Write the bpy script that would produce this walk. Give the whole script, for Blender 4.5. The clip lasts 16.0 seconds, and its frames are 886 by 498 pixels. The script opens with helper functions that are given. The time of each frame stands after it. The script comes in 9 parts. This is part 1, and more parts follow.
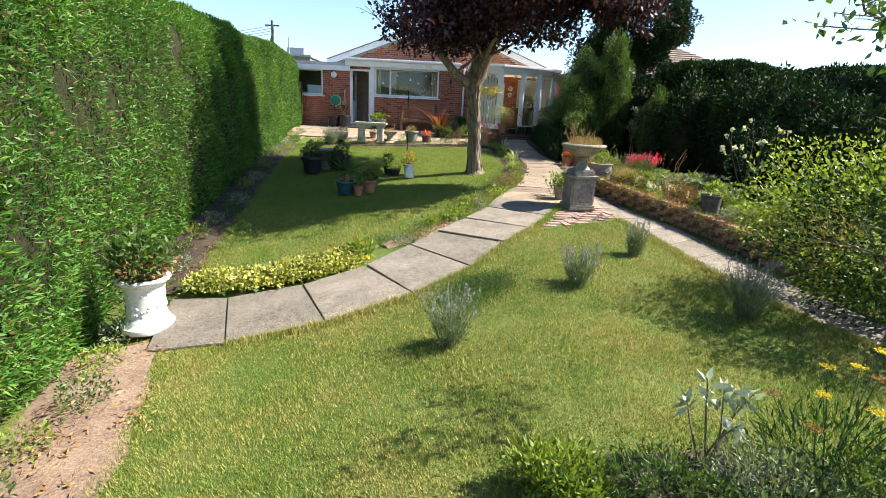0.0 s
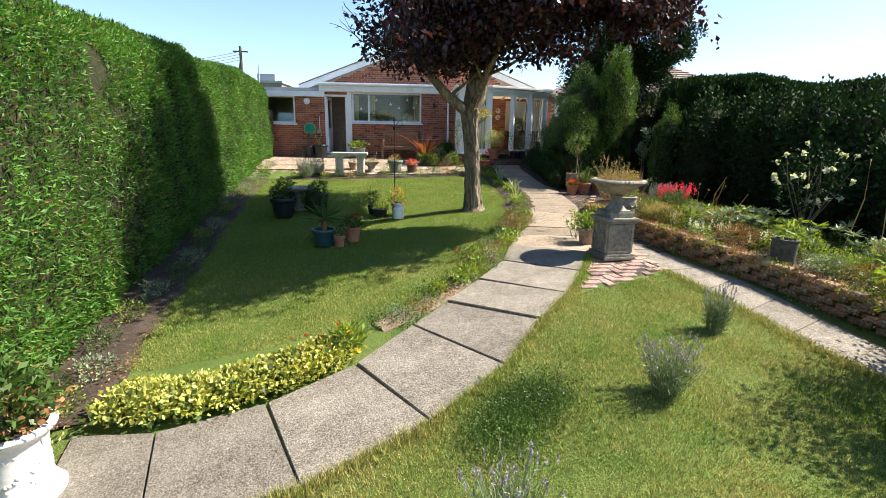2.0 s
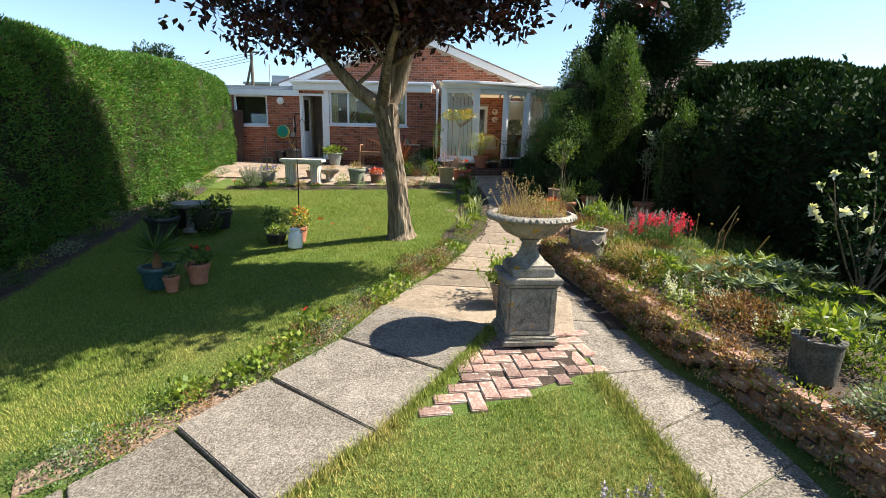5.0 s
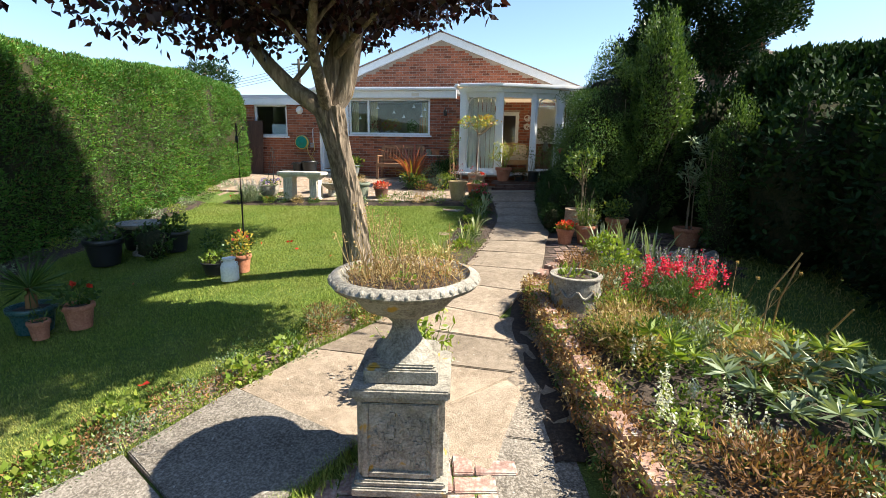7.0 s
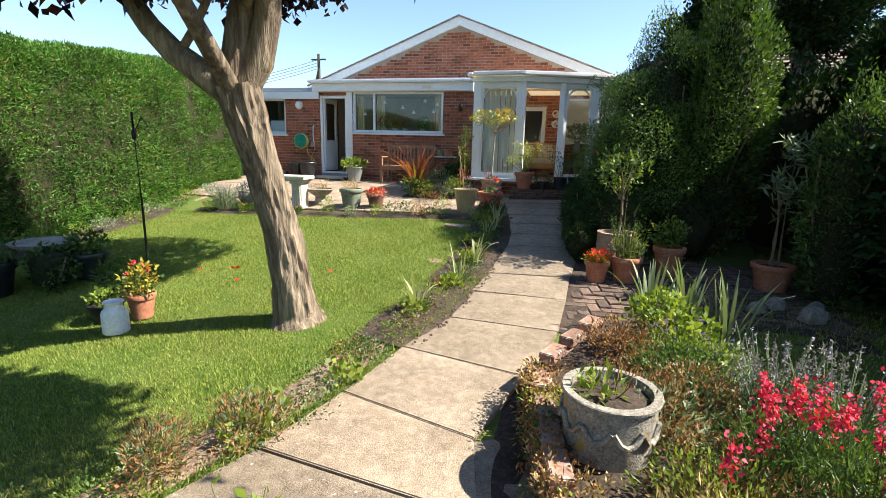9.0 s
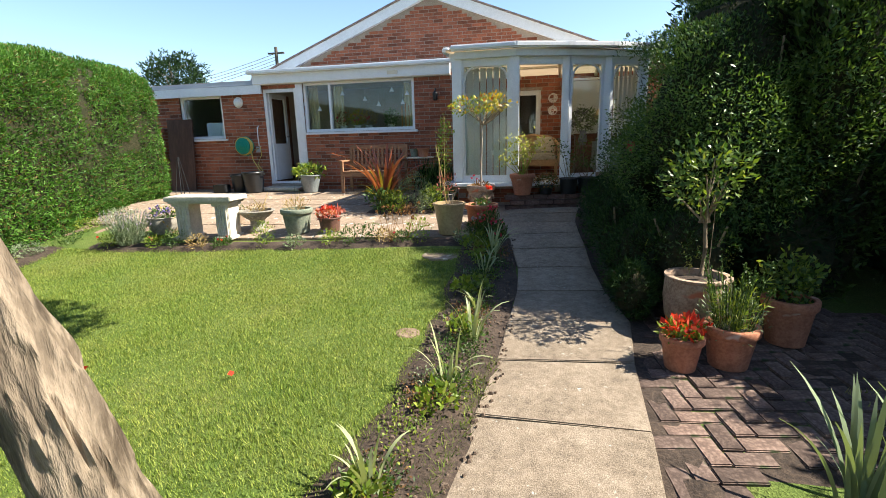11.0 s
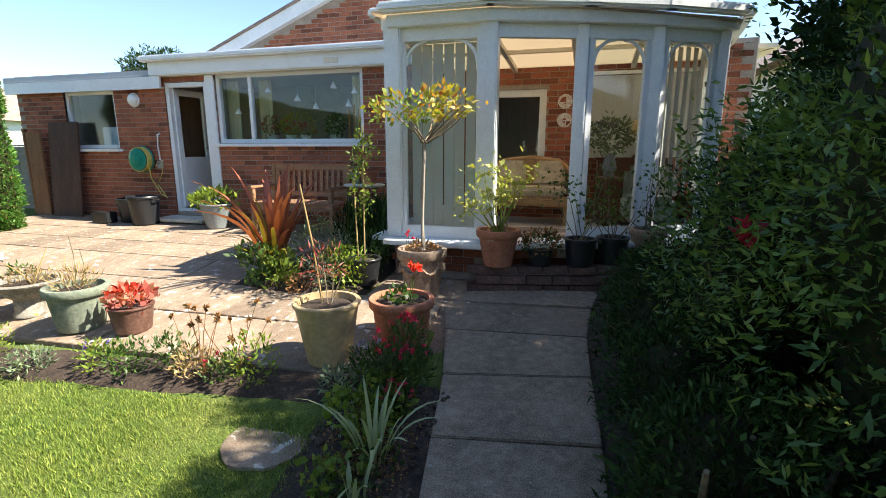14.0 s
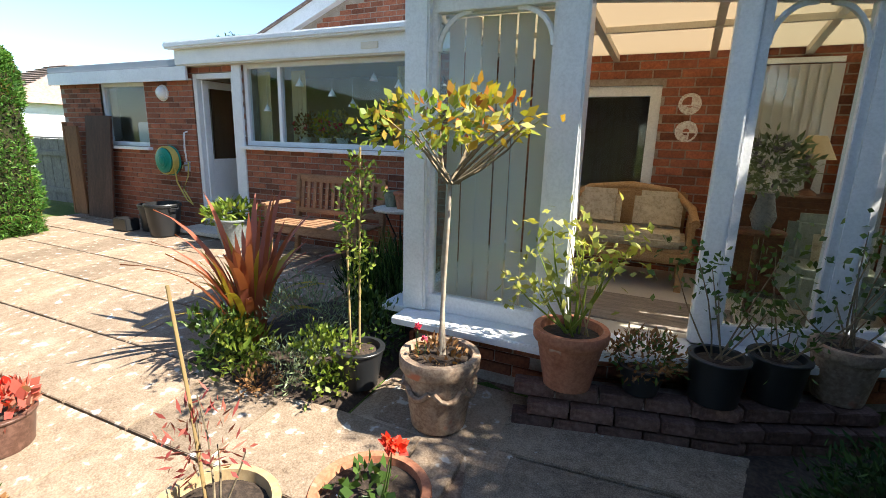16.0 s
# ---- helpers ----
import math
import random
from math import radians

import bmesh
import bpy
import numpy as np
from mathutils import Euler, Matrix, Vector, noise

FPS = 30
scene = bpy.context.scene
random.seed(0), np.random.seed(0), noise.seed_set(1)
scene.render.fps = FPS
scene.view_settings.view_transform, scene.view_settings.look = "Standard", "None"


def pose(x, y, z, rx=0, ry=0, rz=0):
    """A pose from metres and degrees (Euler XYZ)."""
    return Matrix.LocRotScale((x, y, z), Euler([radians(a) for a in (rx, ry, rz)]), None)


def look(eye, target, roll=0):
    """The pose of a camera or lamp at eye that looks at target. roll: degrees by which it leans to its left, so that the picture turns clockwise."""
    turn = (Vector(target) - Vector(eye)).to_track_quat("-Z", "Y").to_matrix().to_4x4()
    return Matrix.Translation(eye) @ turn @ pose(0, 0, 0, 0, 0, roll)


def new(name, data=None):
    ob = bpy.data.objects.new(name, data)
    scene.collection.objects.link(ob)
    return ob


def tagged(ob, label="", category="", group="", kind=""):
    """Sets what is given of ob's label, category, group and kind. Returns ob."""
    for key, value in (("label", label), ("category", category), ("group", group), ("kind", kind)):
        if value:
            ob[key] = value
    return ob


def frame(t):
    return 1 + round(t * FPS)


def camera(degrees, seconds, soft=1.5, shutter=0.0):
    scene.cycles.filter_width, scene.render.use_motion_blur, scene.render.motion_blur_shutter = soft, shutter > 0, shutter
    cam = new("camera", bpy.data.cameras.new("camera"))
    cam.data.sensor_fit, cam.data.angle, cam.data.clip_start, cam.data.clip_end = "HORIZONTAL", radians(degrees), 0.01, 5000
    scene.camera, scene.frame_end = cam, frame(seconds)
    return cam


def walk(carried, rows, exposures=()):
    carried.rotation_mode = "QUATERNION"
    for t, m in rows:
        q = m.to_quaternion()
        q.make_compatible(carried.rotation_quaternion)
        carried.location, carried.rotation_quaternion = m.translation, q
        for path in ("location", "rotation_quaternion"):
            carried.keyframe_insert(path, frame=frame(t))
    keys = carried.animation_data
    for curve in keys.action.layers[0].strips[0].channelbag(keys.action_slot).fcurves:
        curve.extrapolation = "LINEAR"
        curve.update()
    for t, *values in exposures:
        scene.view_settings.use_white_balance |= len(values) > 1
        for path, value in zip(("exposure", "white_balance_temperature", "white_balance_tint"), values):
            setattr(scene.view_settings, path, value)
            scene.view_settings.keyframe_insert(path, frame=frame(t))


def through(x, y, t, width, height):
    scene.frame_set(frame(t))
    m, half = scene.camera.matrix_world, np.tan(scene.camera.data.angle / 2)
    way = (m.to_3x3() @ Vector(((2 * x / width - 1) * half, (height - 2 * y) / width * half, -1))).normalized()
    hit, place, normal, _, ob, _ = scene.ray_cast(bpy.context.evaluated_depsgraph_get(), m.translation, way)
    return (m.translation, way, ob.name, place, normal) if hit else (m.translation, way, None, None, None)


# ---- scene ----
cam = camera(86.4, 16.0, soft=0.55)
PATH = [
    (0, (-0.008, 0.017, 1.43), (0.007, 1.942, 0.887), 2.9),
    (0.5, (-0.112, 0.291, 1.476), (-0.104, 2.222, 0.952), 2.4),
    (1, (-0.328, 0.697, 1.535), (-0.295, 2.632, 1.028), 2.0),
    (1.5, (-0.39, 1.088, 1.588), (-0.343, 3.028, 1.107), 1.3),
    (2, (-0.328, 1.617, 1.584), (-0.233, 3.561, 1.124), 1.1),
    (2.5, (-0.139, 2.093, 1.565), (-0.008, 4.036, 1.112), 1.1),
    (3, (0.172, 2.518, 1.576), (0.285, 4.466, 1.139), 0.6),
    (3.5, (0.538, 2.817, 1.62), (0.555, 4.767, 1.173), 0.6),
    (4, (0.868, 3.261, 1.604), (0.886, 5.211, 1.157), 1.1),
    (4.5, (1.282, 3.617, 1.594), (1.268, 5.566, 1.149), 1.0),
    (4.7, (1.439, 3.724, 1.612), (1.392, 5.673, 1.167), 1.3),
    (6.8, (2.647, 5.324, 1.654), (2.319, 7.252, 1.236), 0.6),
    (7, (2.706, 5.497, 1.659), (2.344, 7.421, 1.247), 1.1),
    (7.5, (2.856, 5.913, 1.686), (2.406, 7.817, 1.274), 1.0),
    (8, (2.935, 6.365, 1.726), (2.460, 8.263, 1.308), 1.1),
    (8.5, (2.974, 6.848, 1.714), (2.483, 8.741, 1.296), 1.2),
    (9, (2.839, 7.377, 1.684), (2.347, 9.271, 1.269), 1.5),
    (9.2, (2.803, 7.587, 1.718), (2.289, 9.474, 1.301), 0.3),
    (11.3, (2.321, 9.832, 1.771), (1.917, 11.739, 1.326), -1.6),
    (11.5, (2.319, 10.042, 1.777), (1.924, 11.95, 1.328), -1.7),
    (12, (2.323, 10.586, 1.832), (1.897, 12.487, 1.377), -1.2),
    (12.5, (2.352, 11.126, 1.86), (1.873, 13.01, 1.391), -0.7),
    (13, (2.387, 11.705, 1.876), (1.881, 13.583, 1.41), -0.2),
    (13.5, (2.535, 12.317, 1.894), (2.03, 14.205, 1.47), 0.0),
    (14, (2.602, 12.882, 1.935), (2.079, 14.77, 1.531), 0.1),
    (14.5, (2.589, 13.403, 2.014), (2.048, 15.285, 1.611), -0.2),
    (15, (2.572, 13.854, 2.026), (2.002, 15.733, 1.646), 0.2),
    (15.5, (2.465, 14.245, 2.091), (1.817, 16.098, 1.705), 0.7),
    (16, (2.346, 14.566, 2.207), (1.518, 16.329, 1.755), 1.6),
]
EXPOSURES = [(0, 1.55), (2, 1.5), (3, 1.42), (4.7, 1.38), (7, 1.5), (9, 1.55), (12, 1.5), (13.5, 1.66), (16, 1.68)]
walk(cam, [(t, look(eye, target, roll)) for t, eye, target, roll in PATH], EXPOSURES)

# ---- world and sun ----
SUN_AZ, SUN_EL = 8.0, 48.0          # degrees: from +x towards +y, and above the horizon
to_sun = Vector((math.cos(radians(SUN_EL)) * math.cos(radians(SUN_AZ)), math.cos(radians(SUN_EL)) * math.sin(radians(SUN_AZ)), math.sin(radians(SUN_EL))))
world = bpy.data.worlds.new("sky")
scene.world = world
world.use_nodes = True
wn = world.node_tree
sky = wn.nodes.new("ShaderNodeTexSky")
sky.sky_type, sky.sun_disc = "NISHITA", False
sky.sun_elevation, sky.sun_rotation = radians(SUN_EL), radians(90 - SUN_AZ)
sky.air_density, sky.dust_density, sky.ozone_density = 1.0, 0.3, 3.2
wn.links.new(sky.outputs[0], wn.nodes["Background"].inputs[0])
wn.nodes["Background"].inputs[1].default_value = 0.092
sun = new("sun", bpy.data.lights.new("sun", "SUN"))
sun.data.energy, sun.data.angle, sun.data.color = 5.0, radians(0.55), (1.0, 0.93, 0.80)
sun.matrix_world = look(to_sun * 40, (0, 0, 0))


# ---- materials ----
def nodes_of(name):
    m = bpy.data.materials.new(name)
    m.use_nodes = True
    return m, m.node_tree, m.node_tree.nodes["Principled BSDF"]


def ramp(nt, source, stops):
    r = nt.nodes.new("ShaderNodeValToRGB")
    els = r.color_ramp.elements
    while len(els) < len(stops):
        els.new(0.5)
    for e, (p, c) in zip(els, stops):
        e.position, e.color = p, (*c, 1)
    nt.links.new(source, r.inputs[0])
    return r.outputs[0]


def noise_tex(nt, scale, detail=4.0, stretch=None, rough=0.55):
    n = nt.nodes.new("ShaderNodeTexNoise")
    n.inputs["Scale"].default_value, n.inputs["Detail"].default_value, n.inputs["Roughness"].default_value = scale, detail, rough
    tc = nt.nodes.new("ShaderNodeTexCoord")
    if stretch:
        mp = nt.nodes.new("ShaderNodeMapping")
        mp.inputs["Scale"].default_value = stretch
        nt.links.new(tc.outputs["Object"], mp.inputs[0])
        nt.links.new(mp.outputs[0], n.inputs["Vector"])
    else:
        nt.links.new(tc.outputs["Object"], n.inputs["Vector"])
    return n.outputs[0]


def mix(nt, a, b, fac, mode="MIX"):
    m = nt.nodes.new("ShaderNodeMix")
    m.data_type, m.blend_type = "RGBA", mode
    for sock, v in ((m.inputs[6], a), (m.inputs[7], b), (m.inputs[0], fac)):
        if isinstance(v, (int, float)):
            sock.default_value = v
        elif isinstance(v, tuple):
            sock.default_value = (*v, 1)
        else:
            nt.links.new(v, sock)
    return m.outputs[2]


def bump(nt, bsdf, source, strength=0.3, dist=0.01):
    b = nt.nodes.new("ShaderNodeBump")
    b.inputs["Strength"].default_value, b.inputs["Distance"].default_value = strength, dist
    nt.links.new(source, b.inputs["Height"])
    nt.links.new(b.outputs[0], bsdf.inputs["Normal"])


def surface(name, dark, mid, light, rough=0.8, big=1.5, fine=40.0, bumps=0.3, dist=0.006, metal=0.0, stretch=None, pick=0.0, spots=None, spec=0.4, grain=0.42):
    """A worn surface: broad stains and fine grain between three colours; pick: variation from piece to piece; spots: colour and share of lichen."""
    m, nt, b = nodes_of(name)
    n1, n2 = noise_tex(nt, big, 3.0, stretch), noise_tex(nt, fine, 5.0, stretch, 0.65)
    n3 = noise_tex(nt, (big * fine) ** 0.5, 4.0, stretch, 0.7)
    col = mix(nt, ramp(nt, n1, [(0.32, dark), (0.5, mid), (0.68, light)]), ramp(nt, n3, [(0.34, dark), (0.5, mid), (0.66, light)]), 0.5)
    col = mix(nt, col, ramp(nt, n2, [(0.40, dark), (0.5, mid), (0.60, light)]), grain)
    if pick:
        oi, geo, add = nt.nodes.new("ShaderNodeObjectInfo"), nt.nodes.new("ShaderNodeNewGeometry"), nt.nodes.new("ShaderNodeMath")
        add.operation = "ADD"
        nt.links.new(oi.outputs["Random"], add.inputs[0])
        nt.links.new(geo.outputs["Random Per Island"], add.inputs[1])
        fr = nt.nodes.new("ShaderNodeMath")
        fr.operation = "FRACT"
        nt.links.new(add.outputs[0], fr.inputs[0])
        v = ramp(nt, fr.outputs[0], [(0.0, (1 - pick,) * 3), (0.5, (1.0, 1.0, 1.0)), (1.0, (1 + pick * 0.5, 1 + pick * 0.4, 1 + pick * 0.3))])
        col = mix(nt, col, v, 1.0, "MULTIPLY")
    if spots:
        n4 = noise_tex(nt, spots[2], 2.0)
        t = ramp(nt, n4, [(spots[1], (0, 0, 0)), (spots[1] + 0.06, (1, 1, 1))])
        col = mix(nt, col, spots[0], t)
    nt.links.new(col, b.inputs["Base Color"])
    rr = ramp(nt, n2, [(0.2, (max(rough - 0.12, 0),) * 3), (0.8, (min(rough + 0.1, 1),) * 3)])
    nt.links.new(rr, b.inputs["Roughness"])
    b.inputs["Metallic"].default_value = metal
    b.inputs["Specular IOR Level"].default_value = spec
    if bumps:
        bump(nt, b, mix(nt, n2, n3, 0.5), bumps, dist)
    return m


def leafy(name, c1, c2, c3=None, through=0.35, rough=0.5, patch=1.2, odd=None, spec=0.35):
    """Leaves: colour varies leaf by leaf and in patches; light comes through them."""
    m, nt, b = nodes_of(name)
    geo = nt.nodes.new("ShaderNodeNewGeometry")
    stops = [(0.0, c1), (0.6, c2), (1.0, c3 or c2)]
    if odd:
        stops = [(0.0, c1), (0.5, c2), (0.9, c3 or c2), (0.96, odd)]
    col = ramp(nt, geo.outputs["Random Per Island"], stops)
    n1 = noise_tex(nt, patch, 2.0)
    col = mix(nt, col, ramp(nt, n1, [(0.3, (0.62, 0.66, 0.6)), (0.7, (1.25, 1.2, 1.0))]), 1.0, "MULTIPLY")
    nt.links.new(col, b.inputs["Base Color"])
    b.inputs["Roughness"].default_value = rough
    b.inputs["Specular IOR Level"].default_value = spec
    if through:
        tr, mx = nt.nodes.new("ShaderNodeBsdfTranslucent"), nt.nodes.new("ShaderNodeMixShader")
        nt.links.new(mix(nt, col, (1.25, 1.25, 0.55), 1.0, "MULTIPLY"), tr.inputs[0])
        mx.inputs[0].default_value = through
        nt.links.new(b.outputs[0], mx.inputs[1])
        nt.links.new(tr.outputs[0], mx.inputs[2])
        nt.links.new(mx.outputs[0], nt.nodes["Material Output"].inputs[0])
    return m


def plain(name, c, rough=0.5, metal=0.0, spec=0.5):
    return surface(name, tuple(v * 0.86 for v in c), c, tuple(min(v * 1.1, 1) for v in c), rough, 2.0, 60.0, 0.06, 0.002, metal, spec=spec)


def clear_glass(name, tint=(0.9, 0.95, 0.95)):
    m, nt, b = nodes_of(name)
    gl, tp, mx, fr = (nt.nodes.new("ShaderNode" + k) for k in ("BsdfGlossy", "BsdfTransparent", "MixShader", "LayerWeight"))
    pw, ad = nt.nodes.new("ShaderNodeMath"), nt.nodes.new("ShaderNodeMath")
    pw.operation, ad.operation = "POWER", "MULTIPLY_ADD"
    gl.inputs["Roughness"].default_value = 0.02
    tp.inputs[0].default_value = (*tint, 1)
    fr.inputs[0].default_value, pw.inputs[1].default_value = 0.5, 5.0
    ad.inputs[1].default_value, ad.inputs[2].default_value = 0.7, 0.035
    nt.links.new(fr.outputs["Facing"], pw.inputs[0])
    nt.links.new(pw.outputs[0], ad.inputs[0])
    nt.links.new(ad.outputs[0], mx.inputs[0])
    nt.links.new(tp.outputs[0], mx.inputs[1])
    nt.links.new(gl.outputs[0], mx.inputs[2])
    nt.links.new(mx.outputs[0], nt.nodes["Material Output"].inputs[0])
    return m


def turf(name):
    m, nt, b = nodes_of(name)
    n1, n2, n3 = noise_tex(nt, 0.9, 4.0), noise_tex(nt, 6.0, 4.0), noise_tex(nt, 90.0, 3.0)
    col = mix(nt, ramp(nt, n1, [(0.35, (0.07, 0.125, 0.025)), (0.55, (0.125, 0.165, 0.04)), (0.7, (0.22, 0.20, 0.07))]), ramp(nt, n2, [(0.3, (0.07, 0.12, 0.025)), (0.6, (0.13, 0.17, 0.045)), (0.8, (0.24, 0.21, 0.09))]), 0.45)
    col = mix(nt, col, ramp(nt, n3, [(0.3, (0.55, 0.55, 0.5)), (0.7, (1.25, 1.25, 1.2))]), 1.0, "MULTIPLY")
    nt.links.new(col, b.inputs["Base Color"])
    b.inputs["Roughness"].default_value = 0.9
    b.inputs["Specular IOR Level"].default_value = 0.15
    bump(nt, b, n3, 0.8, 0.02)
    return m


def blade_mat(name):
    m, nt, b = nodes_of(name)
    geo = nt.nodes.new("ShaderNodeNewGeometry")
    n1, n2 = noise_tex(nt, 0.9, 4.0), noise_tex(nt, 5.0, 3.0)
    green = ramp(nt, geo.outputs["Random Per Island"], [(0.0, (0.085, 0.175, 0.018)), (0.6, (0.18, 0.28, 0.036)), (1.0, (0.29, 0.37, 0.065))])
    straw = ramp(nt, geo.outputs["Random Per Island"], [(0.0, (0.26, 0.26, 0.06)), (0.5, (0.40, 0.34, 0.115)), (1.0, (0.54, 0.42, 0.19))])
    tc, sp, mr = nt.nodes.new("ShaderNodeTexCoord"), nt.nodes.new("ShaderNodeSeparateXYZ"), nt.nodes.new("ShaderNodeMapRange")
    nt.links.new(tc.outputs["Object"], sp.inputs[0])
    nt.links.new(sp.outputs["Y"], mr.inputs["Value"])
    for k, v in (("From Min", 5.8), ("From Max", 8.5), ("To Min", 0.0), ("To Max", 0.75)):
        mr.inputs[k].default_value = v
    n3 = noise_tex(nt, 30.0, 3.0, None, 0.7)
    f = ramp(nt, mix(nt, mix(nt, n1, n2, 0.45), n3, 0.35), [(0.40, (0.08,) * 3), (0.58, (0.95,) * 3)])
    f = mix(nt, f, (0.10, 0.10, 0.10), mr.outputs[0])
    col = mix(nt, green, straw, f)
    col = mix(nt, col, ramp(nt, n3, [(0.34, (0.62, 0.68, 0.56)), (0.64, (1.22, 1.2, 1.12))]), 1.0, "MULTIPLY")
    nt.links.new(col, b.inputs["Base Color"])
    b.inputs["Roughness"].default_value = 0.6
    b.inputs["Specular IOR Level"].default_value = 0.25
    tr, mx = nt.nodes.new("ShaderNodeBsdfTranslucent"), nt.nodes.new("ShaderNodeMixShader")
    nt.links.new(col, tr.inputs[0])
    mx.inputs[0].default_value = 0.3
    nt.links.new(b.outputs[0], mx.inputs[1])
    nt.links.new(tr.outputs[0], mx.inputs[2])
    nt.links.new(mx.outputs[0], nt.nodes["Material Output"].inputs[0])
    return m


TURF, BLADES = turf("turf"), blade_mat("grass_blades")
SOIL = surface("soil", (0.018, 0.012, 0.008), (0.042, 0.028, 0.02), (0.10, 0.07, 0.05), 0.95, 4.0, 45.0, 0.9, 0.02)
DRY_SOIL = surface("dry_soil", (0.10, 0.06, 0.04), (0.21, 0.14, 0.10), (0.36, 0.27, 0.19), 0.95, 3.0, 50.0, 0.9, 0.02)
EDGE_SOIL = surface("edge_soil", (0.045, 0.03, 0.021), (0.105, 0.072, 0.05), (0.21, 0.155, 0.115), 0.95, 4.0, 45.0, 0.9, 0.02)
SLAB = surface("concrete_slab", (0.09, 0.07, 0.05), (0.255, 0.20, 0.147), (0.44, 0.365, 0.28), 0.9, 2.2, 150.0, 1.0, 0.010, grain=0.42, pick=0.22, spots=((0.40, 0.39, 0.34), 0.70, 26.0), spec=0.2)
GREY_SLAB = surface("grey_concrete_slab", (0.06, 0.051, 0.040), (0.185, 0.160, 0.130), (0.37, 0.33, 0.28), 0.9, 2.4, 75.0, 1.0, 0.010, grain=0.58, pick=0.2, spots=((0.36, 0.34, 0.29), 0.69, 30.0), spec=0.2)
PATIO = surface("patio_stone", (0.14, 0.10, 0.068), (0.295, 0.22, 0.157), (0.42, 0.34, 0.26), 0.9, 1.8, 90.0, 0.8, 0.008, grain=0.36, pick=0.24, spots=((0.52, 0.48, 0.42), 0.63, 13.0), spec=0.2)
BRICK = surface("red_brick", (0.17, 0.055, 0.035), (0.32, 0.105, 0.058), (0.44, 0.17, 0.095), 0.85, 3.0, 45.0, 0.5, 0.005, pick=0.5, spec=0.25)
OLD_BRICK = surface("old_brick", (0.17, 0.10, 0.075), (0.31, 0.19, 0.145), (0.42, 0.30, 0.24), 0.9, 5.0, 50.0, 0.6, 0.006, pick=0.35, spots=((0.42, 0.40, 0.34), 0.62, 20.0), spec=0.2)
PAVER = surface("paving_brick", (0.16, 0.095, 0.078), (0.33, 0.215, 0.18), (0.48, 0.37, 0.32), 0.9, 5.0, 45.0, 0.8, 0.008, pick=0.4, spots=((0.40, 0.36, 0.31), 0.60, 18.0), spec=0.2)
# paver colours darkened for the shrubs' shade, with dark mossy spots
SHADED_YARD_BRICK = surface("shaded_yard_brick", (0.07, 0.05, 0.042), (0.16, 0.11, 0.09), (0.27, 0.20, 0.165), 0.9, 4.0, 45.0, 0.8, 0.008, pick=0.45, spots=((0.06, 0.075, 0.035), 0.6, 7.0), spec=0.2)
MORTAR = surface("mortar", (0.22, 0.17, 0.14), (0.345, 0.285, 0.24), (0.45, 0.385, 0.33), 0.95, 4.0, 60.0, 0.5)
UPVC = plain("white_upvc", (0.80, 0.81, 0.82), 0.35)
CREAM = plain("cream_paint", (0.72, 0.66, 0.55), 0.5)
GREY_TRIM = plain("grey_roof_edge", (0.33, 0.36, 0.40), 0.6)
GLASS = clear_glass("glass")
STONE = surface("weathered_stone", (0.09, 0.08, 0.064), (0.26, 0.237, 0.195), (0.46, 0.43, 0.365), 0.9, 5.0, 90.0, 1.0, 0.012, grain=0.36, spots=((0.42, 0.25, 0.05), 0.65, 11.0), spec=0.2)
# stone darkened to show a pot whose near side is in shade
SHADED_STONE = surface("shaded_stone", (0.045, 0.043, 0.038), (0.10, 0.096, 0.085), (0.19, 0.18, 0.16), 0.9, 5.0, 70.0, 0.8, 0.008, spec=0.2)
PALE_STONE = surface("pale_cast_stone", (0.42, 0.38, 0.31), (0.60, 0.55, 0.46), (0.74, 0.70, 0.62), 0.85, 4.0, 60.0, 0.4, 0.004, spec=0.2)
WHITE_POT = surface("white_painted_pot", (0.62, 0.60, 0.57), (0.80, 0.79, 0.77), (0.86, 0.85, 0.83), 0.7, 3.0, 40.0, 0.3, 0.004)
TERRA = surface("terracotta", (0.26, 0.095, 0.05), (0.42, 0.165, 0.09), (0.52, 0.24, 0.14), 0.85, 4.0, 50.0, 0.3, 0.003, spots=((0.52, 0.38, 0.29), 0.66, 8.0))
OLD_TERRA = surface("lichened_terracotta", (0.17, 0.11, 0.075), (0.33, 0.23, 0.16), (0.48, 0.38, 0.28), 0.9, 6.0, 45.0, 0.7, 0.006, spots=((0.45, 0.16, 0.09), 0.64, 6.0))
BUFF = surface("buff_glazed_pot", (0.30, 0.21, 0.11), (0.42, 0.305, 0.165), (0.50, 0.38, 0.22), 0.45, 3.0, 30.0, 0.1)
BLACK_POT = plain("black_plastic", (0.018, 0.019, 0.021), 0.4)
TEAL_POT = plain("teal_glaze", (0.03, 0.085, 0.09), 0.3)
GREEN_POT = surface("grey_green_pot", (0.10, 0.13, 0.09), (0.19, 0.22, 0.16), (0.30, 0.31, 0.24), 0.8, 6.0, 40.0, 0.4)
BARK = surface("ridged_bark", (0.04, 0.029, 0.021), (0.175, 0.135, 0.095), (0.40, 0.32, 0.235), 0.95, 2.5, 22.0, 1.0, 0.06, stretch=(1.0, 1.0, 0.16), spots=((0.36, 0.24, 0.05), 0.69, 5.0), spec=0.15)
TWIG = surface("twig", (0.10, 0.075, 0.045), (0.20, 0.155, 0.10), (0.30, 0.24, 0.16), 0.9, 8.0, 60.0, 0.3)
# near-black twig colour that stands for the deep shade inside foliage
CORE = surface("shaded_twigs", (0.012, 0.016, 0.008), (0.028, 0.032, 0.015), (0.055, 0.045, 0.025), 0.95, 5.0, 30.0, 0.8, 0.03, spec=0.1)
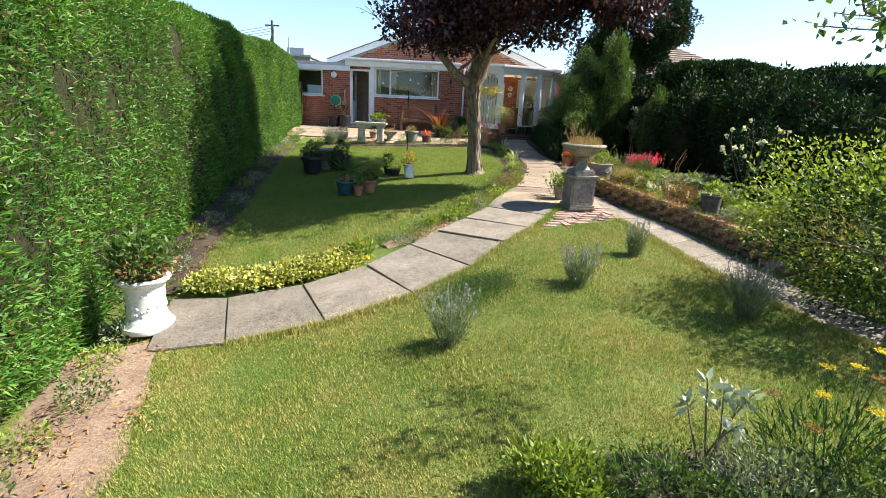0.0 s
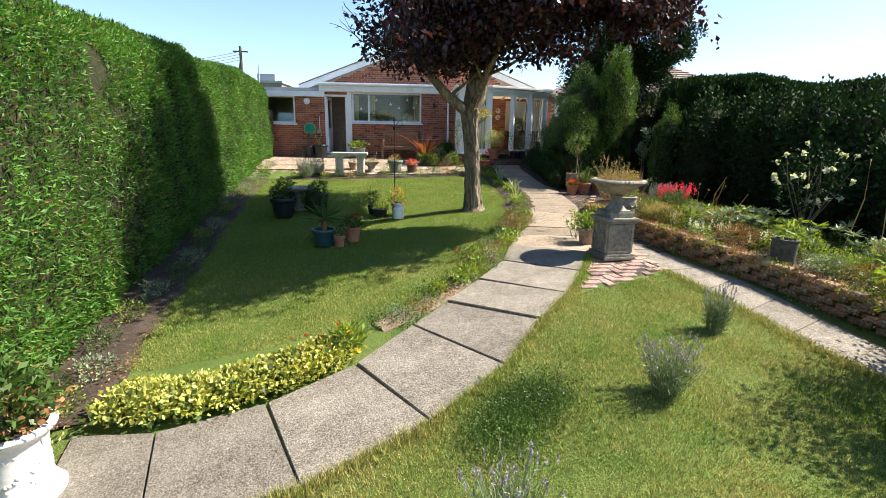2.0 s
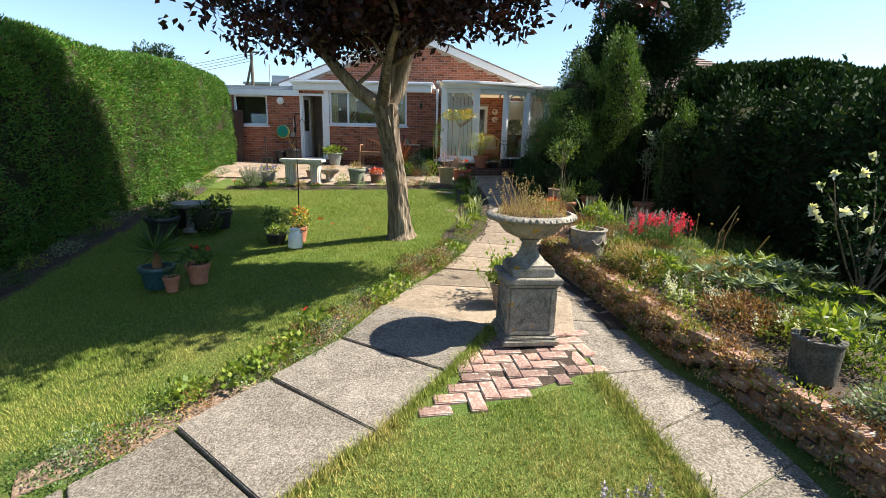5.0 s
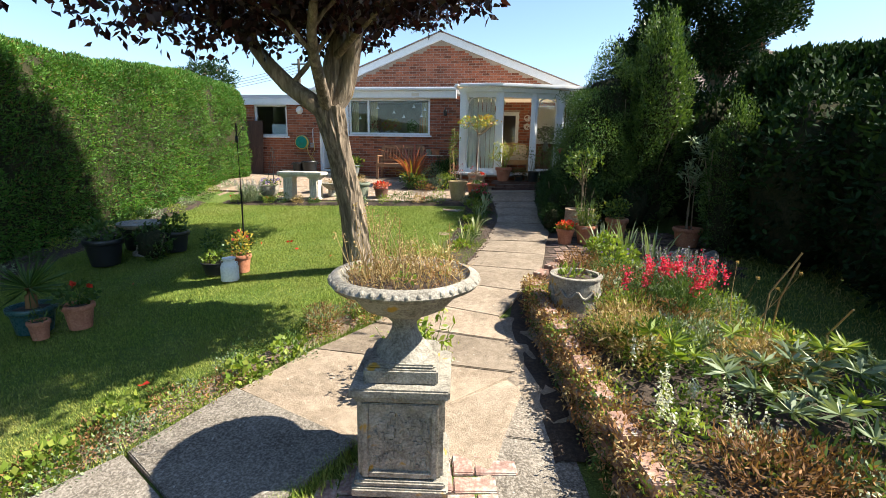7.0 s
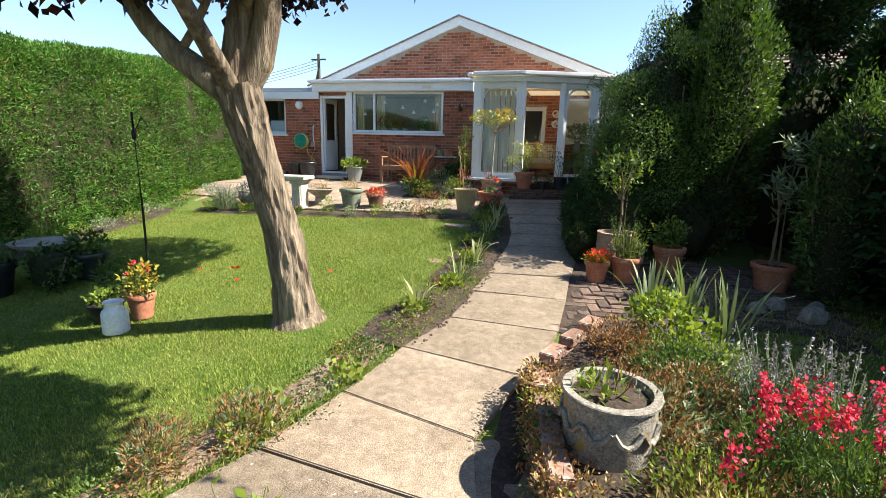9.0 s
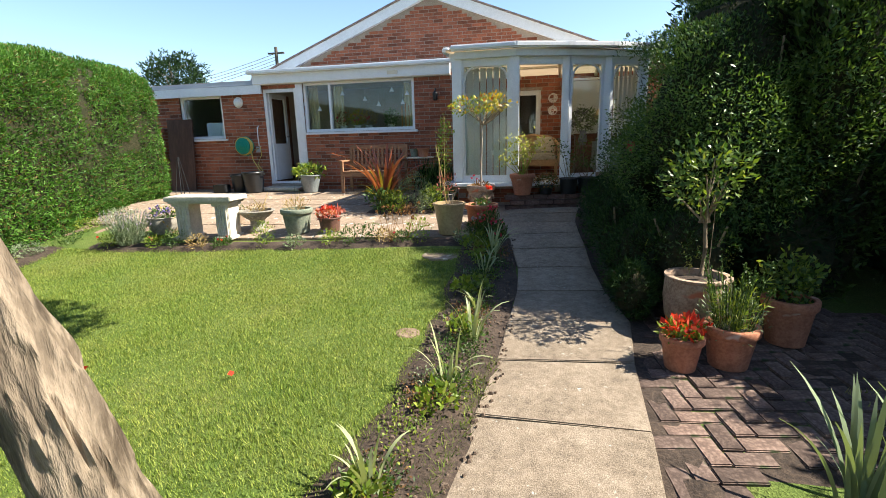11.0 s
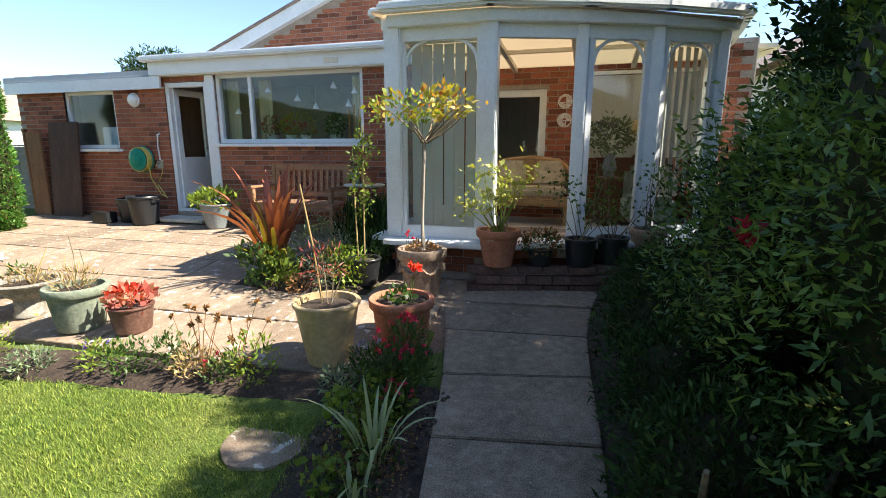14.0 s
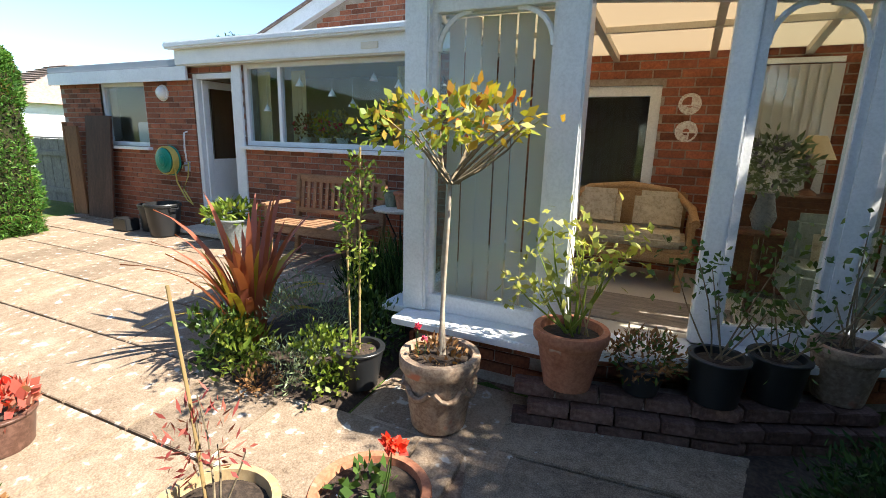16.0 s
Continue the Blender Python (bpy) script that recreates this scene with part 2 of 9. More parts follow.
PITTO = leafy("pittosporum_leaf", (0.045, 0.10, 0.026), (0.10, 0.185, 0.045), (0.20, 0.29, 0.09), 0.25, 0.4)
HEDGE = leafy("conifer_hedge", (0.034, 0.110, 0.016), (0.080, 0.205, 0.034), (0.145, 0.285, 0.06), 0.3, 0.55, 1.1, odd=(0.20, 0.13, 0.06))
# dark foliage, lowered to near black so its colour carries shade
DARK_SHADED_LEAF = leafy("dark_shaded_leaf", (0.010, 0.028, 0.010), (0.02, 0.048, 0.016), (0.036, 0.07, 0.02), 0.10, 0.75, spec=0.15)
PLUM = leafy("purple_plum_leaf", (0.022, 0.010, 0.014), (0.042, 0.016, 0.024), (0.085, 0.022, 0.03), 0.22, 0.42)
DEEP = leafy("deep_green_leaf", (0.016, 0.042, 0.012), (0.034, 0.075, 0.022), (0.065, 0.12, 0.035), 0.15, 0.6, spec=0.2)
SHRUB = leafy("shrub_leaf", (0.04, 0.085, 0.02), (0.075, 0.14, 0.035), (0.13, 0.20, 0.06), 0.3, 0.45)
LIME = leafy("lime_leaf", (0.12, 0.20, 0.03), (0.22, 0.30, 0.05), (0.34, 0.38, 0.08), 0.35, 0.5)
GOLD = leafy("variegated_gold_leaf", (0.22, 0.27, 0.05), (0.48, 0.46, 0.12), (0.62, 0.58, 0.24), 0.3, 0.5)
AUTUMN = leafy("yellowing_leaf", (0.20, 0.26, 0.04), (0.46, 0.38, 0.06), (0.55, 0.27, 0.06), 0.35, 0.5, odd=(0.45, 0.12, 0.04))
SAGE = leafy("white_sage_leaf", (0.34, 0.39, 0.33), (0.50, 0.54, 0.48), (0.62, 0.66, 0.60), 0.2, 0.7)
SILVER = leafy("silver_green_leaf", (0.12, 0.17, 0.10), (0.22, 0.28, 0.18), (0.36, 0.42, 0.30), 0.2, 0.6)
STRAW = leafy("dry_straw", (0.28, 0.18, 0.09), (0.46, 0.33, 0.17), (0.58, 0.46, 0.27), 0.25, 0.8)
RUST = leafy("dry_rusty_leaf", (0.16, 0.08, 0.04), (0.30, 0.15, 0.07), (0.42, 0.24, 0.12), 0.2, 0.8)
PHORM = leafy("red_phormium", (0.24, 0.055, 0.045), (0.42, 0.13, 0.09), (0.55, 0.28, 0.12), 0.3, 0.45)
STRIPE = leafy("cream_edged_strap", (0.26, 0.32, 0.18), (0.42, 0.46, 0.28), (0.60, 0.62, 0.44), 0.25, 0.5)
LAVENDER = leafy("lavender_flower", (0.20, 0.17, 0.30), (0.32, 0.28, 0.42), (0.45, 0.42, 0.50), 0.2, 0.8)
PINK = leafy("magenta_petal", (0.58, 0.022, 0.085), (0.74, 0.04, 0.13), (0.82, 0.11, 0.21), 0.3, 0.6)
RED = leafy("scarlet_petal", (0.60, 0.03, 0.02), (0.75, 0.06, 0.03), (0.80, 0.14, 0.08), 0.3, 0.6)
YELLOW = leafy("yellow_petal", (0.55, 0.40, 0.03), (0.75, 0.58, 0.05), (0.80, 0.68, 0.15), 0.3, 0.6)
WHITE_PETAL = leafy("white_petal", (0.62, 0.62, 0.58), (0.75, 0.75, 0.72), (0.82, 0.82, 0.8), 0.3, 0.6)
BLUE_PETAL = leafy("violet_petal", (0.10, 0.07, 0.40), (0.20, 0.15, 0.55), (0.40, 0.32, 0.65), 0.3, 0.6)
TEAK = surface("weathered_teak", (0.16, 0.08, 0.04), (0.30, 0.16, 0.085), (0.40, 0.24, 0.14), 0.7, 4.0, 30.0, 0.3, 0.003, stretch=(1.0, 6.0, 6.0))
BOARD = surface("brown_board", (0.04, 0.018, 0.012), (0.075, 0.035, 0.022), (0.14, 0.075, 0.05), 0.75, 2.0, 35.0, 0.3, 0.003, stretch=(5.0, 5.0, 0.6))
WICKER = surface("wicker", (0.28, 0.15, 0.06), (0.45, 0.27, 0.12), (0.56, 0.38, 0.20), 0.7, 8.0, 80.0, 0.8, 0.01)
TILE = surface("roof_tile", (0.16, 0.11, 0.09), (0.27, 0.20, 0.165), (0.36, 0.28, 0.24), 0.9, 1.0, 12.0, 0.5, 0.03)
DARK = plain("dark_interior", (0.05, 0.042, 0.036), 0.8)
FENCE = surface("grey_fence", (0.13, 0.115, 0.10), (0.22, 0.20, 0.175), (0.30, 0.28, 0.245), 0.9, 3.0, 30.0, 0.4)


# ---- mesh tools ----
class Mesh:
    """Collects corners and faces for one mesh."""

    def __init__(self):
        self.v, self.f = [], []

    def add(self, vs, fs):
        n = len(self.v)
        self.v += [tuple(p) for p in vs]
        self.f += [tuple(i + n for i in q) for q in fs]
        return self

    def box(self, c, s, rz=0.0, top=1.0, tilt=None):
        m = Matrix.Translation(c) @ (tilt or Matrix.Rotation(radians(rz), 4, "Z"))
        vs = [m @ Vector((x * s[0] / 2 * (top if z > 0 else 1), y * s[1] / 2 * (top if z > 0 else 1), z * s[2] / 2)) for z in (-1, 1) for x, y in ((-1, -1), (1, -1), (1, 1), (-1, 1))]
        return self.add(vs, [(3, 2, 1, 0), (4, 5, 6, 7), (0, 1, 5, 4), (1, 2, 6, 5), (2, 3, 7, 6), (3, 0, 4, 7)])

    def beam(self, a, b, w, h):
        """A bar from a to b, w wide and h high."""
        a, b = Vector(a), Vector(b)
        d = b - a
        m = d.to_track_quat("X", "Z").to_matrix().to_4x4()
        return self.box((a + b) / 2, (d.length, w, h), tilt=m)

    def lathe(self, prof, c=(0, 0, 0), n=28, wob=0.0, seg=None):
        """Turns (radius, height) pairs round the upright through c."""
        vs, fs = [], []
        for r, z in prof:
            for k in range(n):
                a = 2 * math.pi * k / n
                rr = r * (1 + wob * noise.noise((math.cos(a) * 2 + c[0], math.sin(a) * 2 + c[1], z * 6)))
                vs.append((c[0] + rr * math.cos(a), c[1] + rr * math.sin(a), c[2] + z))
        for i in range(len(prof) - 1):
            for k in range(n):
                fs.append((i * n + k, i * n + (k + 1) % n, (i + 1) * n + (k + 1) % n, (i + 1) * n + k))
        fs.append(tuple(reversed(range(n))))
        last = (len(prof) - 1) * n
        fs.append(tuple(range(last, last + n)))
        return self.add(vs, fs)

    def tube(self, pts, radii, n=7):
        pts = [Vector(p) for p in pts]
        vs, fs = [], []
        for i, p in enumerate(pts):
            d = (pts[min(i + 1, len(pts) - 1)] - pts[max(i - 1, 0)]).normalized()
            q = d.to_track_quat("Z", "X")
            r = radii[i] if isinstance(radii, (list, tuple)) else radii
            for k in range(n):
                a = 2 * math.pi * k / n
                vs.append(p + q @ Vector((r * math.cos(a), r * math.sin(a), 0)))
        for i in range(len(pts) - 1):
            for k in range(n):
                fs.append((i * n + k, i * n + (k + 1) % n, (i + 1) * n + (k + 1) % n, (i + 1) * n + k))
        fs.append(tuple(reversed(range(n))))
        fs.append(tuple(range((len(pts) - 1) * n, len(pts) * n)))
        return self.add(vs, fs)

    def slab(self, corners, top, thick):
        """A flat piece over an outline of (x, y) corners; top: height or a function of (x, y)."""
        n = len(corners)
        h = top if callable(top) else (lambda x, y: top)
        vs = [(x, y, h(x, y) - thick) for x, y in corners] + [(x, y, h(x, y)) for x, y in corners]
        fs = [tuple(reversed(range(n))), tuple(range(n, 2 * n))] + [(i, (i + 1) % n, n + (i + 1) % n, n + i) for i in range(n)]
        return self.add(vs, fs)

    def data(self, name, bevel=0.0, smooth=35):
        me = bpy.data.meshes.new(name)
        me.from_pydata(self.v, [], self.f)
        if bevel:
            bm = bmesh.new()
            bm.from_mesh(me)
            es = [e for e in bm.edges if len(e.link_faces) == 2 and e.calc_face_angle(0) > 0.6]
            bmesh.ops.bevel(bm, geom=es, offset=bevel, segments=2, affect="EDGES", clamp_overlap=True)
            bm.to_mesh(me)
            bm.free()
        if smooth:
            me.polygons.foreach_set("use_smooth", [True] * len(me.polygons))
            me.set_sharp_from_angle(angle=radians(smooth))
        return me


def part(name, mesh, material, parent=None, label="", bevel=0.0, smooth=35, at=None):
    """Links one mesh as one object, under a thing or a part if one is given."""
    me = mesh.data(name, bevel, smooth) if isinstance(mesh, Mesh) else mesh
    if material and not me.materials:
        me.materials.append(material)
    ob = new(name, me)
    if parent:
        ob.parent = parent
    if at is not None:
        ob.matrix_basis = at
    if label:
        tagged(ob, label)
    return ob


def thing(name, at, label, category, group="", rz=0.0, kind=""):
    ob = new(name)
    ob.empty_display_size = 0.1
    ob.matrix_basis = pose(*at, 0, 0, rz)
    return tagged(ob, label, category, group, kind)


def quads(name, V, n):
    """A mesh of separate faces of n corners each, from an array of corners."""
    V = np.asarray(V, dtype=np.float32).reshape(-1, 3)
    k = len(V) // n
    me = bpy.data.meshes.new(name)
    me.vertices.add(len(V))
    me.vertices.foreach_set("co", V.ravel())
    me.loops.add(len(V))
    me.loops.foreach_set("vertex_index", np.arange(len(V), dtype=np.int32))
    me.polygons.add(k)
    me.polygons.foreach_set("loop_start", np.arange(0, len(V), n, dtype=np.int32))
    me.update(calc_edges=True)
    return me


def unit(a):
    return a / np.maximum(np.linalg.norm(a, axis=-1, keepdims=True), 1e-6)


def leaves(name, P, D, length, width, rng, fold=0.15):
    """Small pointed leaves: at points P, along D, each a four-cornered blade of its own."""
    P, D = np.asarray(P), unit(np.asarray(D))
    n = len(P)
    side = unit(np.cross(D, rng.normal(size=(n, 3))))
    nor = np.cross(side, D)
    L = length * rng.uniform(0.6, 1.3, (n, 1))
    W = width * rng.uniform(0.6, 1.3, (n, 1))
    mid = P + D * L * 0.45
    return quads(name, np.stack([P, mid + side * W / 2 + nor * W * fold, P + D * L, mid - side * W / 2 + nor * W * fold], 1), 4)


def join_quads(name, meshes):
    out = []
    for me in meshes:
        a = np.empty(len(me.vertices) * 3, dtype=np.float32)
        me.vertices.foreach_get("co", a)
        out.append(a.reshape(-1, 3))
    return quads(name, np.concatenate(out), 4)


def rnd(seed):
    return np.random.default_rng(seed)


# ---- the lie of the ground ----
def ground(x, y):
    """Height of the ground: it climbs towards the house, and falls towards the hedge near the start."""
    f = np.interp(y, [-20, 0, 4, 6, 7.5, 10, 14, 16, 17, 19, 60], [-0.22, -0.22, -0.2, 0, 0.12, 0.2, 0.44, 0.66, 0.75, 0.8, 0.8])
    c = np.interp(y, [-20, 4, 6, 11, 15, 17], [0.15, 0.15, 0.14, 0.05, 0.03, 0])
    return f + c * np.minimum(np.maximum(x, -3.5) - 1, 0)


def gz(x, y):
    return float(ground(x, y))


def hedge_foot(y):
    return np.interp(y, [-4, 0, 2.8, 4.3, 6, 9, 12, 17.3], [-2.1, -2.35, -2.8, -3.35, -3.75, -4.1, -4.65, -5.3])


# path joints, towards the house: left and right end
JOINTS = [
    ((-2.97, 4.90), (-2.62, 3.84)), ((-2.29, 4.80), (-1.90, 3.86)), ((-1.53, 4.98), (-1.05, 4.10)),
    ((-0.88, 5.36), (-0.25, 4.52)), ((-0.40, 5.93), (0.36, 5.06)), ((-0.05, 6.34), (0.79, 5.70)), ((0.34, 6.80), (1.19, 6.22)),
    ((0.71, 7.32), (1.54, 6.87)), ((0.92, 7.97), (1.88, 7.60)), ((1.15, 8.60), (2.66, 8.55)), ((1.42, 9.20), (2.58, 9.06)),
    ((1.59, 9.81), (2.46, 9.58)), ((1.74, 10.48), (2.66, 10.31)), ((1.90, 11.12), (2.85, 11.06)), ((1.99, 11.80), (2.90, 11.80)),
    ((2.05, 12.42), (2.93, 12.50)), ((2.08, 13.03), (3.00, 13.14)), ((2.11, 13.67), (2.88, 13.78)), ((2.08, 14.31), (2.82, 14.42)),
    ((1.98, 14.90), (2.80, 15.02)), ((1.89, 15.45), (2.76, 15.60)), ((1.75, 16.02), (2.74, 16.10)), ((1.60, 16.52), (2.78, 16.62)), ((1.45, 16.80), (2.86, 17.0)),
]


BRANCH_LEFT = [(2.70, 8.50), (2.52, 7.85), (2.64, 6.97), (2.79, 6.38), (2.90, 5.85), (2.98, 5.4), (3.12, 4.95), (3.3, 4.4), (3.5, 3.8), (3.8, 3.0)]


def path_left(y):
    return np.interp(y, [j[0][1] for j in JOINTS[1:]], [j[0][0] for j in JOINTS[1:]])


def path_right(y):
    return np.interp(y, [j[1][1] for j in JOINTS], [j[1][0] for j in JOINTS])


# ---- ground sheet ----
def build_ground():
    near = np.arange(-12, 30.01, 0.5)
    xs = np.concatenate([[-3000, -300, -80, -30], np.arange(-16, 18.01, 0.5), [30, 80, 300, 3000]])
    ys = np.concatenate([[-3000, -300, -80, -30], near, [50, 100, 300, 3000]])
    X, Y = np.meshgrid(xs, ys)
    V = np.stack([X, Y, ground(X, Y) - 0.02], -1).reshape(-1, 3)
    n = len(xs)
    F = [(i * n + j, i * n + j + 1, (i + 1) * n + j + 1, (i + 1) * n + j) for i in range(len(ys) - 1) for j in range(n - 1)]
    m = Mesh().add(V, F)
    tagged(part("ground", m, TURF, smooth=60), "sloping garden ground under short sun-bleached grass", "ground", kind="structure")


def in_front_lawn(x, y):
    right = np.interp(y, [-4, 3, 4.9, 5.2, 6.0, 6.9], [3.8, 3.5, 3.1, 2.94, 2.82, 2.6])
    left = np.where(y < 3.85, np.interp(y, [-4, 0, 2.0, 3.0, 3.85], [-1.35, -1.55, -1.85, -2.2, -2.5]), path_right(y) + 0.03)
    front = np.where(x > 1.4, 6.33 + (x - 1.4) * 0.5, 7)
    return (x > left) & (x < right) & (y > -3) & (y < front) & (y < 6.95)


def in_back_lawn(x, y):
    edge = np.where(y < 5.2, -9, path_left(y) - np.interp(y, [5, 8, 11, 15], [0.30, 0.32, 0.36, 0.42]))
    near = np.interp(x, [-4, -2.8, -1.9, -1.0, -0.4, 0.3], [5.9, 5.75, 5.85, 6.15, 6.5, 7.2])
    return (x < edge) & (x > hedge_foot(y) + 0.35) & (y > near) & (y < 14.93)


def build_grass():
    rng = rnd(3)
    Vs = []
    for test, box, dens in ((in_front_lawn, (-3, 3.6, -0.5, 7), 13000), (in_back_lawn, (-5.2, 2.2, 5.6, 15), 11000)):
        n = int((box[1] - box[0]) * (box[3] - box[2]) * dens)
        x, y = rng.uniform(box[0], box[1], n), rng.uniform(box[2], box[3], n)
        keep = test(x, y)
        x, y = x[keep], y[keep]
        n = len(x)
        P = np.stack([x, y, ground(x, y) - 0.022], 1)
        a = rng.uniform(0, 2 * np.pi, n)
        clump = np.array([noise.noise((px * 1.7, py * 1.7, 0)) + 0.6 * noise.noise((px * 16, py * 16, 4)) for px, py in zip(x, y)])
        h = 0.0235 * rng.uniform(0.5, 1.35, n) * np.maximum(1 + 0.6 * clump, 0.3)
        lean = np.stack([np.cos(a), np.sin(a), np.zeros(n)], 1) * (h * rng.uniform(0.1, 0.9, n))[:, None]
        b = a + rng.uniform(1, 2, n)
        side = np.stack([np.cos(b), np.sin(b), np.zeros(n)], 1) * (0.0026 * rng.uniform(0.7, 1.4, n))[:, None]
        tip = P + lean + np.stack([np.zeros(n), np.zeros(n), h], 1)
        Vs.append(np.stack([P - side, P + side, tip], 1).reshape(-1, 3))
    # longer tufts that lean over the slab edges
    for side, sgn, a0, a1 in ((1, -1, 1, 8), (0, 1, 6, 15)):
        for (p, q) in zip(JOINTS[a0:a1], JOINTS[a0 + 1:a1 + 1]):
            p, q = np.array(p[side]), np.array(q[side])
            n = int(np.linalg.norm(q - p) * (1500 if side else 500))
            u = rng.uniform(0, 1, (n, 1))
            d = unit(q - p)
            out = np.array([d[1], -d[0]]) * (1 if side else -1)
            xy = p + (q - p) * u + out * np.abs(rng.normal(0.0, 0.05, (n, 1))) + rng.normal(size=(n, 2)) * 0.01
            P = np.column_stack([xy, ground(xy[:, 0], xy[:, 1]) - 0.01])
            tip = P + np.column_stack([-out[None] * rng.uniform(-0.03, 0.055, (n, 1)) + rng.normal(size=(n, 2)) * 0.02, rng.uniform(0.03, 0.08, n)])
            w = np.column_stack([rng.normal(size=(n, 2)) * 0.0022, np.zeros(n)])
            Vs.append(np.stack([P - w, P + w, tip], 1).reshape(-1, 3))
    for p, q in zip(BRANCH_LEFT[2:], BRANCH_LEFT[3:]):
        p, q = np.array(p), np.array(q)
        n = int(np.linalg.norm(q - p) * 2600)
        xy = p + (q - p) * rng.uniform(0, 1, (n, 1)) + rng.normal(size=(n, 2)) * 0.045 - np.array([0.03, 0.0])
        P = np.column_stack([xy, ground(xy[:, 0], xy[:, 1]) - 0.02])
        tip = P + np.column_stack([rng.normal(size=(n, 2)) * 0.025, rng.uniform(0.02, 0.065, n)])
        w = np.column_stack([rng.normal(size=(n, 2)) * 0.0024, np.zeros(n)])
        Vs.append(np.stack([P - w, P + w, tip], 1).reshape(-1, 3))
    ob = part("lawn_grass", quads("lawn_grass", np.concatenate(Vs), 3), BLADES)
    tagged(ob, "short mown lawn grass with dry straw patches", "grass", kind="stuff")


def soil_sheet(name, outline, label, material=SOIL, lift=0.012):
    """A bed of earth lying on the ground, with an uneven top."""
    m = Mesh()
    cx, cy = sum(p[0] for p in outline) / len(outline), sum(p[1] for p in outline) / len(outline)
    rings = 6
    vs, n = [], len(outline)
    for r in range(rings):
        k = 1 - r / rings
        for x, y in outline:
            px, py = cx + (x - cx) * k, cy + (y - cy) * k
            vs.append((px, py, gz(px, py) + (lift if r else -0.03) + 0.02 * noise.noise((px * 5, py * 5, 1)) * (r > 0)))
    vs.append((cx, cy, gz(cx, cy) + lift))
    fs = [(r * n + i, r * n + (i + 1) % n, (r + 1) * n + (i + 1) % n, (r + 1) * n + i) for r in range(rings - 1) for i in range(n)]
    fs += [((rings - 1) * n + i, (rings - 1) * n + (i + 1) % n, rings * n) for i in range(n)]
    m.add(vs, fs)
    return tagged(part(name, m, material, smooth=60), label, "bed", kind="structure")


def strip(name, centre, width, label, material=SOIL, lift=0.006):
    """A strip of earth along a line of (x, y)."""
    m, vs, fs = Mesh(), [], []
    pts = [Vector((*p, 0)) for p in centre]
    fine = []
    for a, b in zip(pts, pts[1:]):
        k = max(int((b - a).length / 0.15), 1)
        fine += [a.lerp(b, i / k) for i in range(k)]
    fine.append(pts[-1])
    for i, p in enumerate(fine):
        d = (fine[min(i + 1, len(fine) - 1)] - fine[max(i - 1, 0)]).normalized()
        s = Vector((-d.y, d.x, 0))
        w = width * (1 + 0.25 * noise.noise((i * 0.4, width, 2)))
        for k in (-1, -0.5, 0, 0.5, 1):
            q = p + s * w / 2 * k
            vs.append((q.x, q.y, gz(q.x, q.y) + (lift + 0.012 * noise.noise((q.x * 8, q.y * 8, 3)) if abs(k) < 1 else -0.022)))
    for i in range(len(fine) - 1):
        for k in range(4):
            fs.append((i * 5 + k, i * 5 + k + 1, i * 5 + k + 6, i * 5 + k + 5))
    m.add(vs, fs)
    return tagged(part(name, m, material, smooth=60), label, "bed", kind="structure")


# ---- house ----
WALL_Y, PATIO_Z = 19.29, 0.80


def brick_mesh():
    m = Mesh().box((0, 0, 0), (0.213, 0.03, 0.063))
    return m.data("brick", smooth=0)


def brick_wall(wall, x0, x1, z0, z1, y, holes, single=None, limit=None):
    """Bricks in stretcher bond, proud of the mortar; those inside the stretch `single` are objects of their own."""
    one, rest = brick_mesh(), Mesh()
    one.materials.append(BRICK)
    made, row, z = 0, 0, z0 + 0.035
    while z < z1 - 0.03:
        x = x0 + (0.1125 if row % 2 else 0.0) + 0.11
        while x < x1 - 0.1:
            pieces = [(x - 0.1065, x + 0.1065)]
            for a, b, c, d in holes:
                if c - 0.03 < z < d + 0.03:
                    pieces = [q for p, r in pieces for q in ((p, min(r, a)), (max(p, b), r)) if q[1] - q[0] > 0.03]
            if len(pieces) == 1 and pieces[0][1] - pieces[0][0] < 0.21 or len(pieces) > 1:
                for p, r in pieces:
                    rest.box(((p + r) / 2, y - 0.006, z), (r - p, 0.03, 0.063))
            elif pieces and (limit is None or limit(x, z)):
                if single and single[0] < x < single[1] and single[2] < z < single[3] and made < 300:
                    b = part("brick", one, None, wall, at=Matrix.Translation((x, y - 0.006 + 0.003 * noise.noise((x * 9, z * 9, 0)), z)))
                    made += 1
                else:
                    rest.box((x, y - 0.006 + 0.003 * noise.noise((x * 9, z * 9, 0)), z), (0.213, 0.03, 0.063))
            x += 0.225
        row, z = row + 1, z + 0.075
    if rest.v:
        tagged(part("brick_courses", rest, BRICK, wall, smooth=0), kind="stuff")


def wall_with_holes(name, x0, x1, z0, z1, y0, y1, holes, material, label):
    """A wall along x as one mesh of boxes round its openings."""
    m = Mesh()
    xs = sorted({x0, x1, *[h[0] for h in holes], *[h[1] for h in holes]})
    zs = sorted({z0, z1, *[h[2] for h in holes], *[h[3] for h in holes]})
    for a, b in zip(xs, xs[1:]):
        for c, d in zip(zs, zs[1:]):
            cx, cz = (a + b) / 2, (c + d) / 2
            if not any(h[0] < cx < h[1] and h[2] < cz < h[3] for h in holes):
                m.box((cx, (y0 + y1) / 2, cz), (b - a, y1 - y0, d - c))
    return tagged(part(name, m, material, smooth=0), label, "wall", kind="structure")


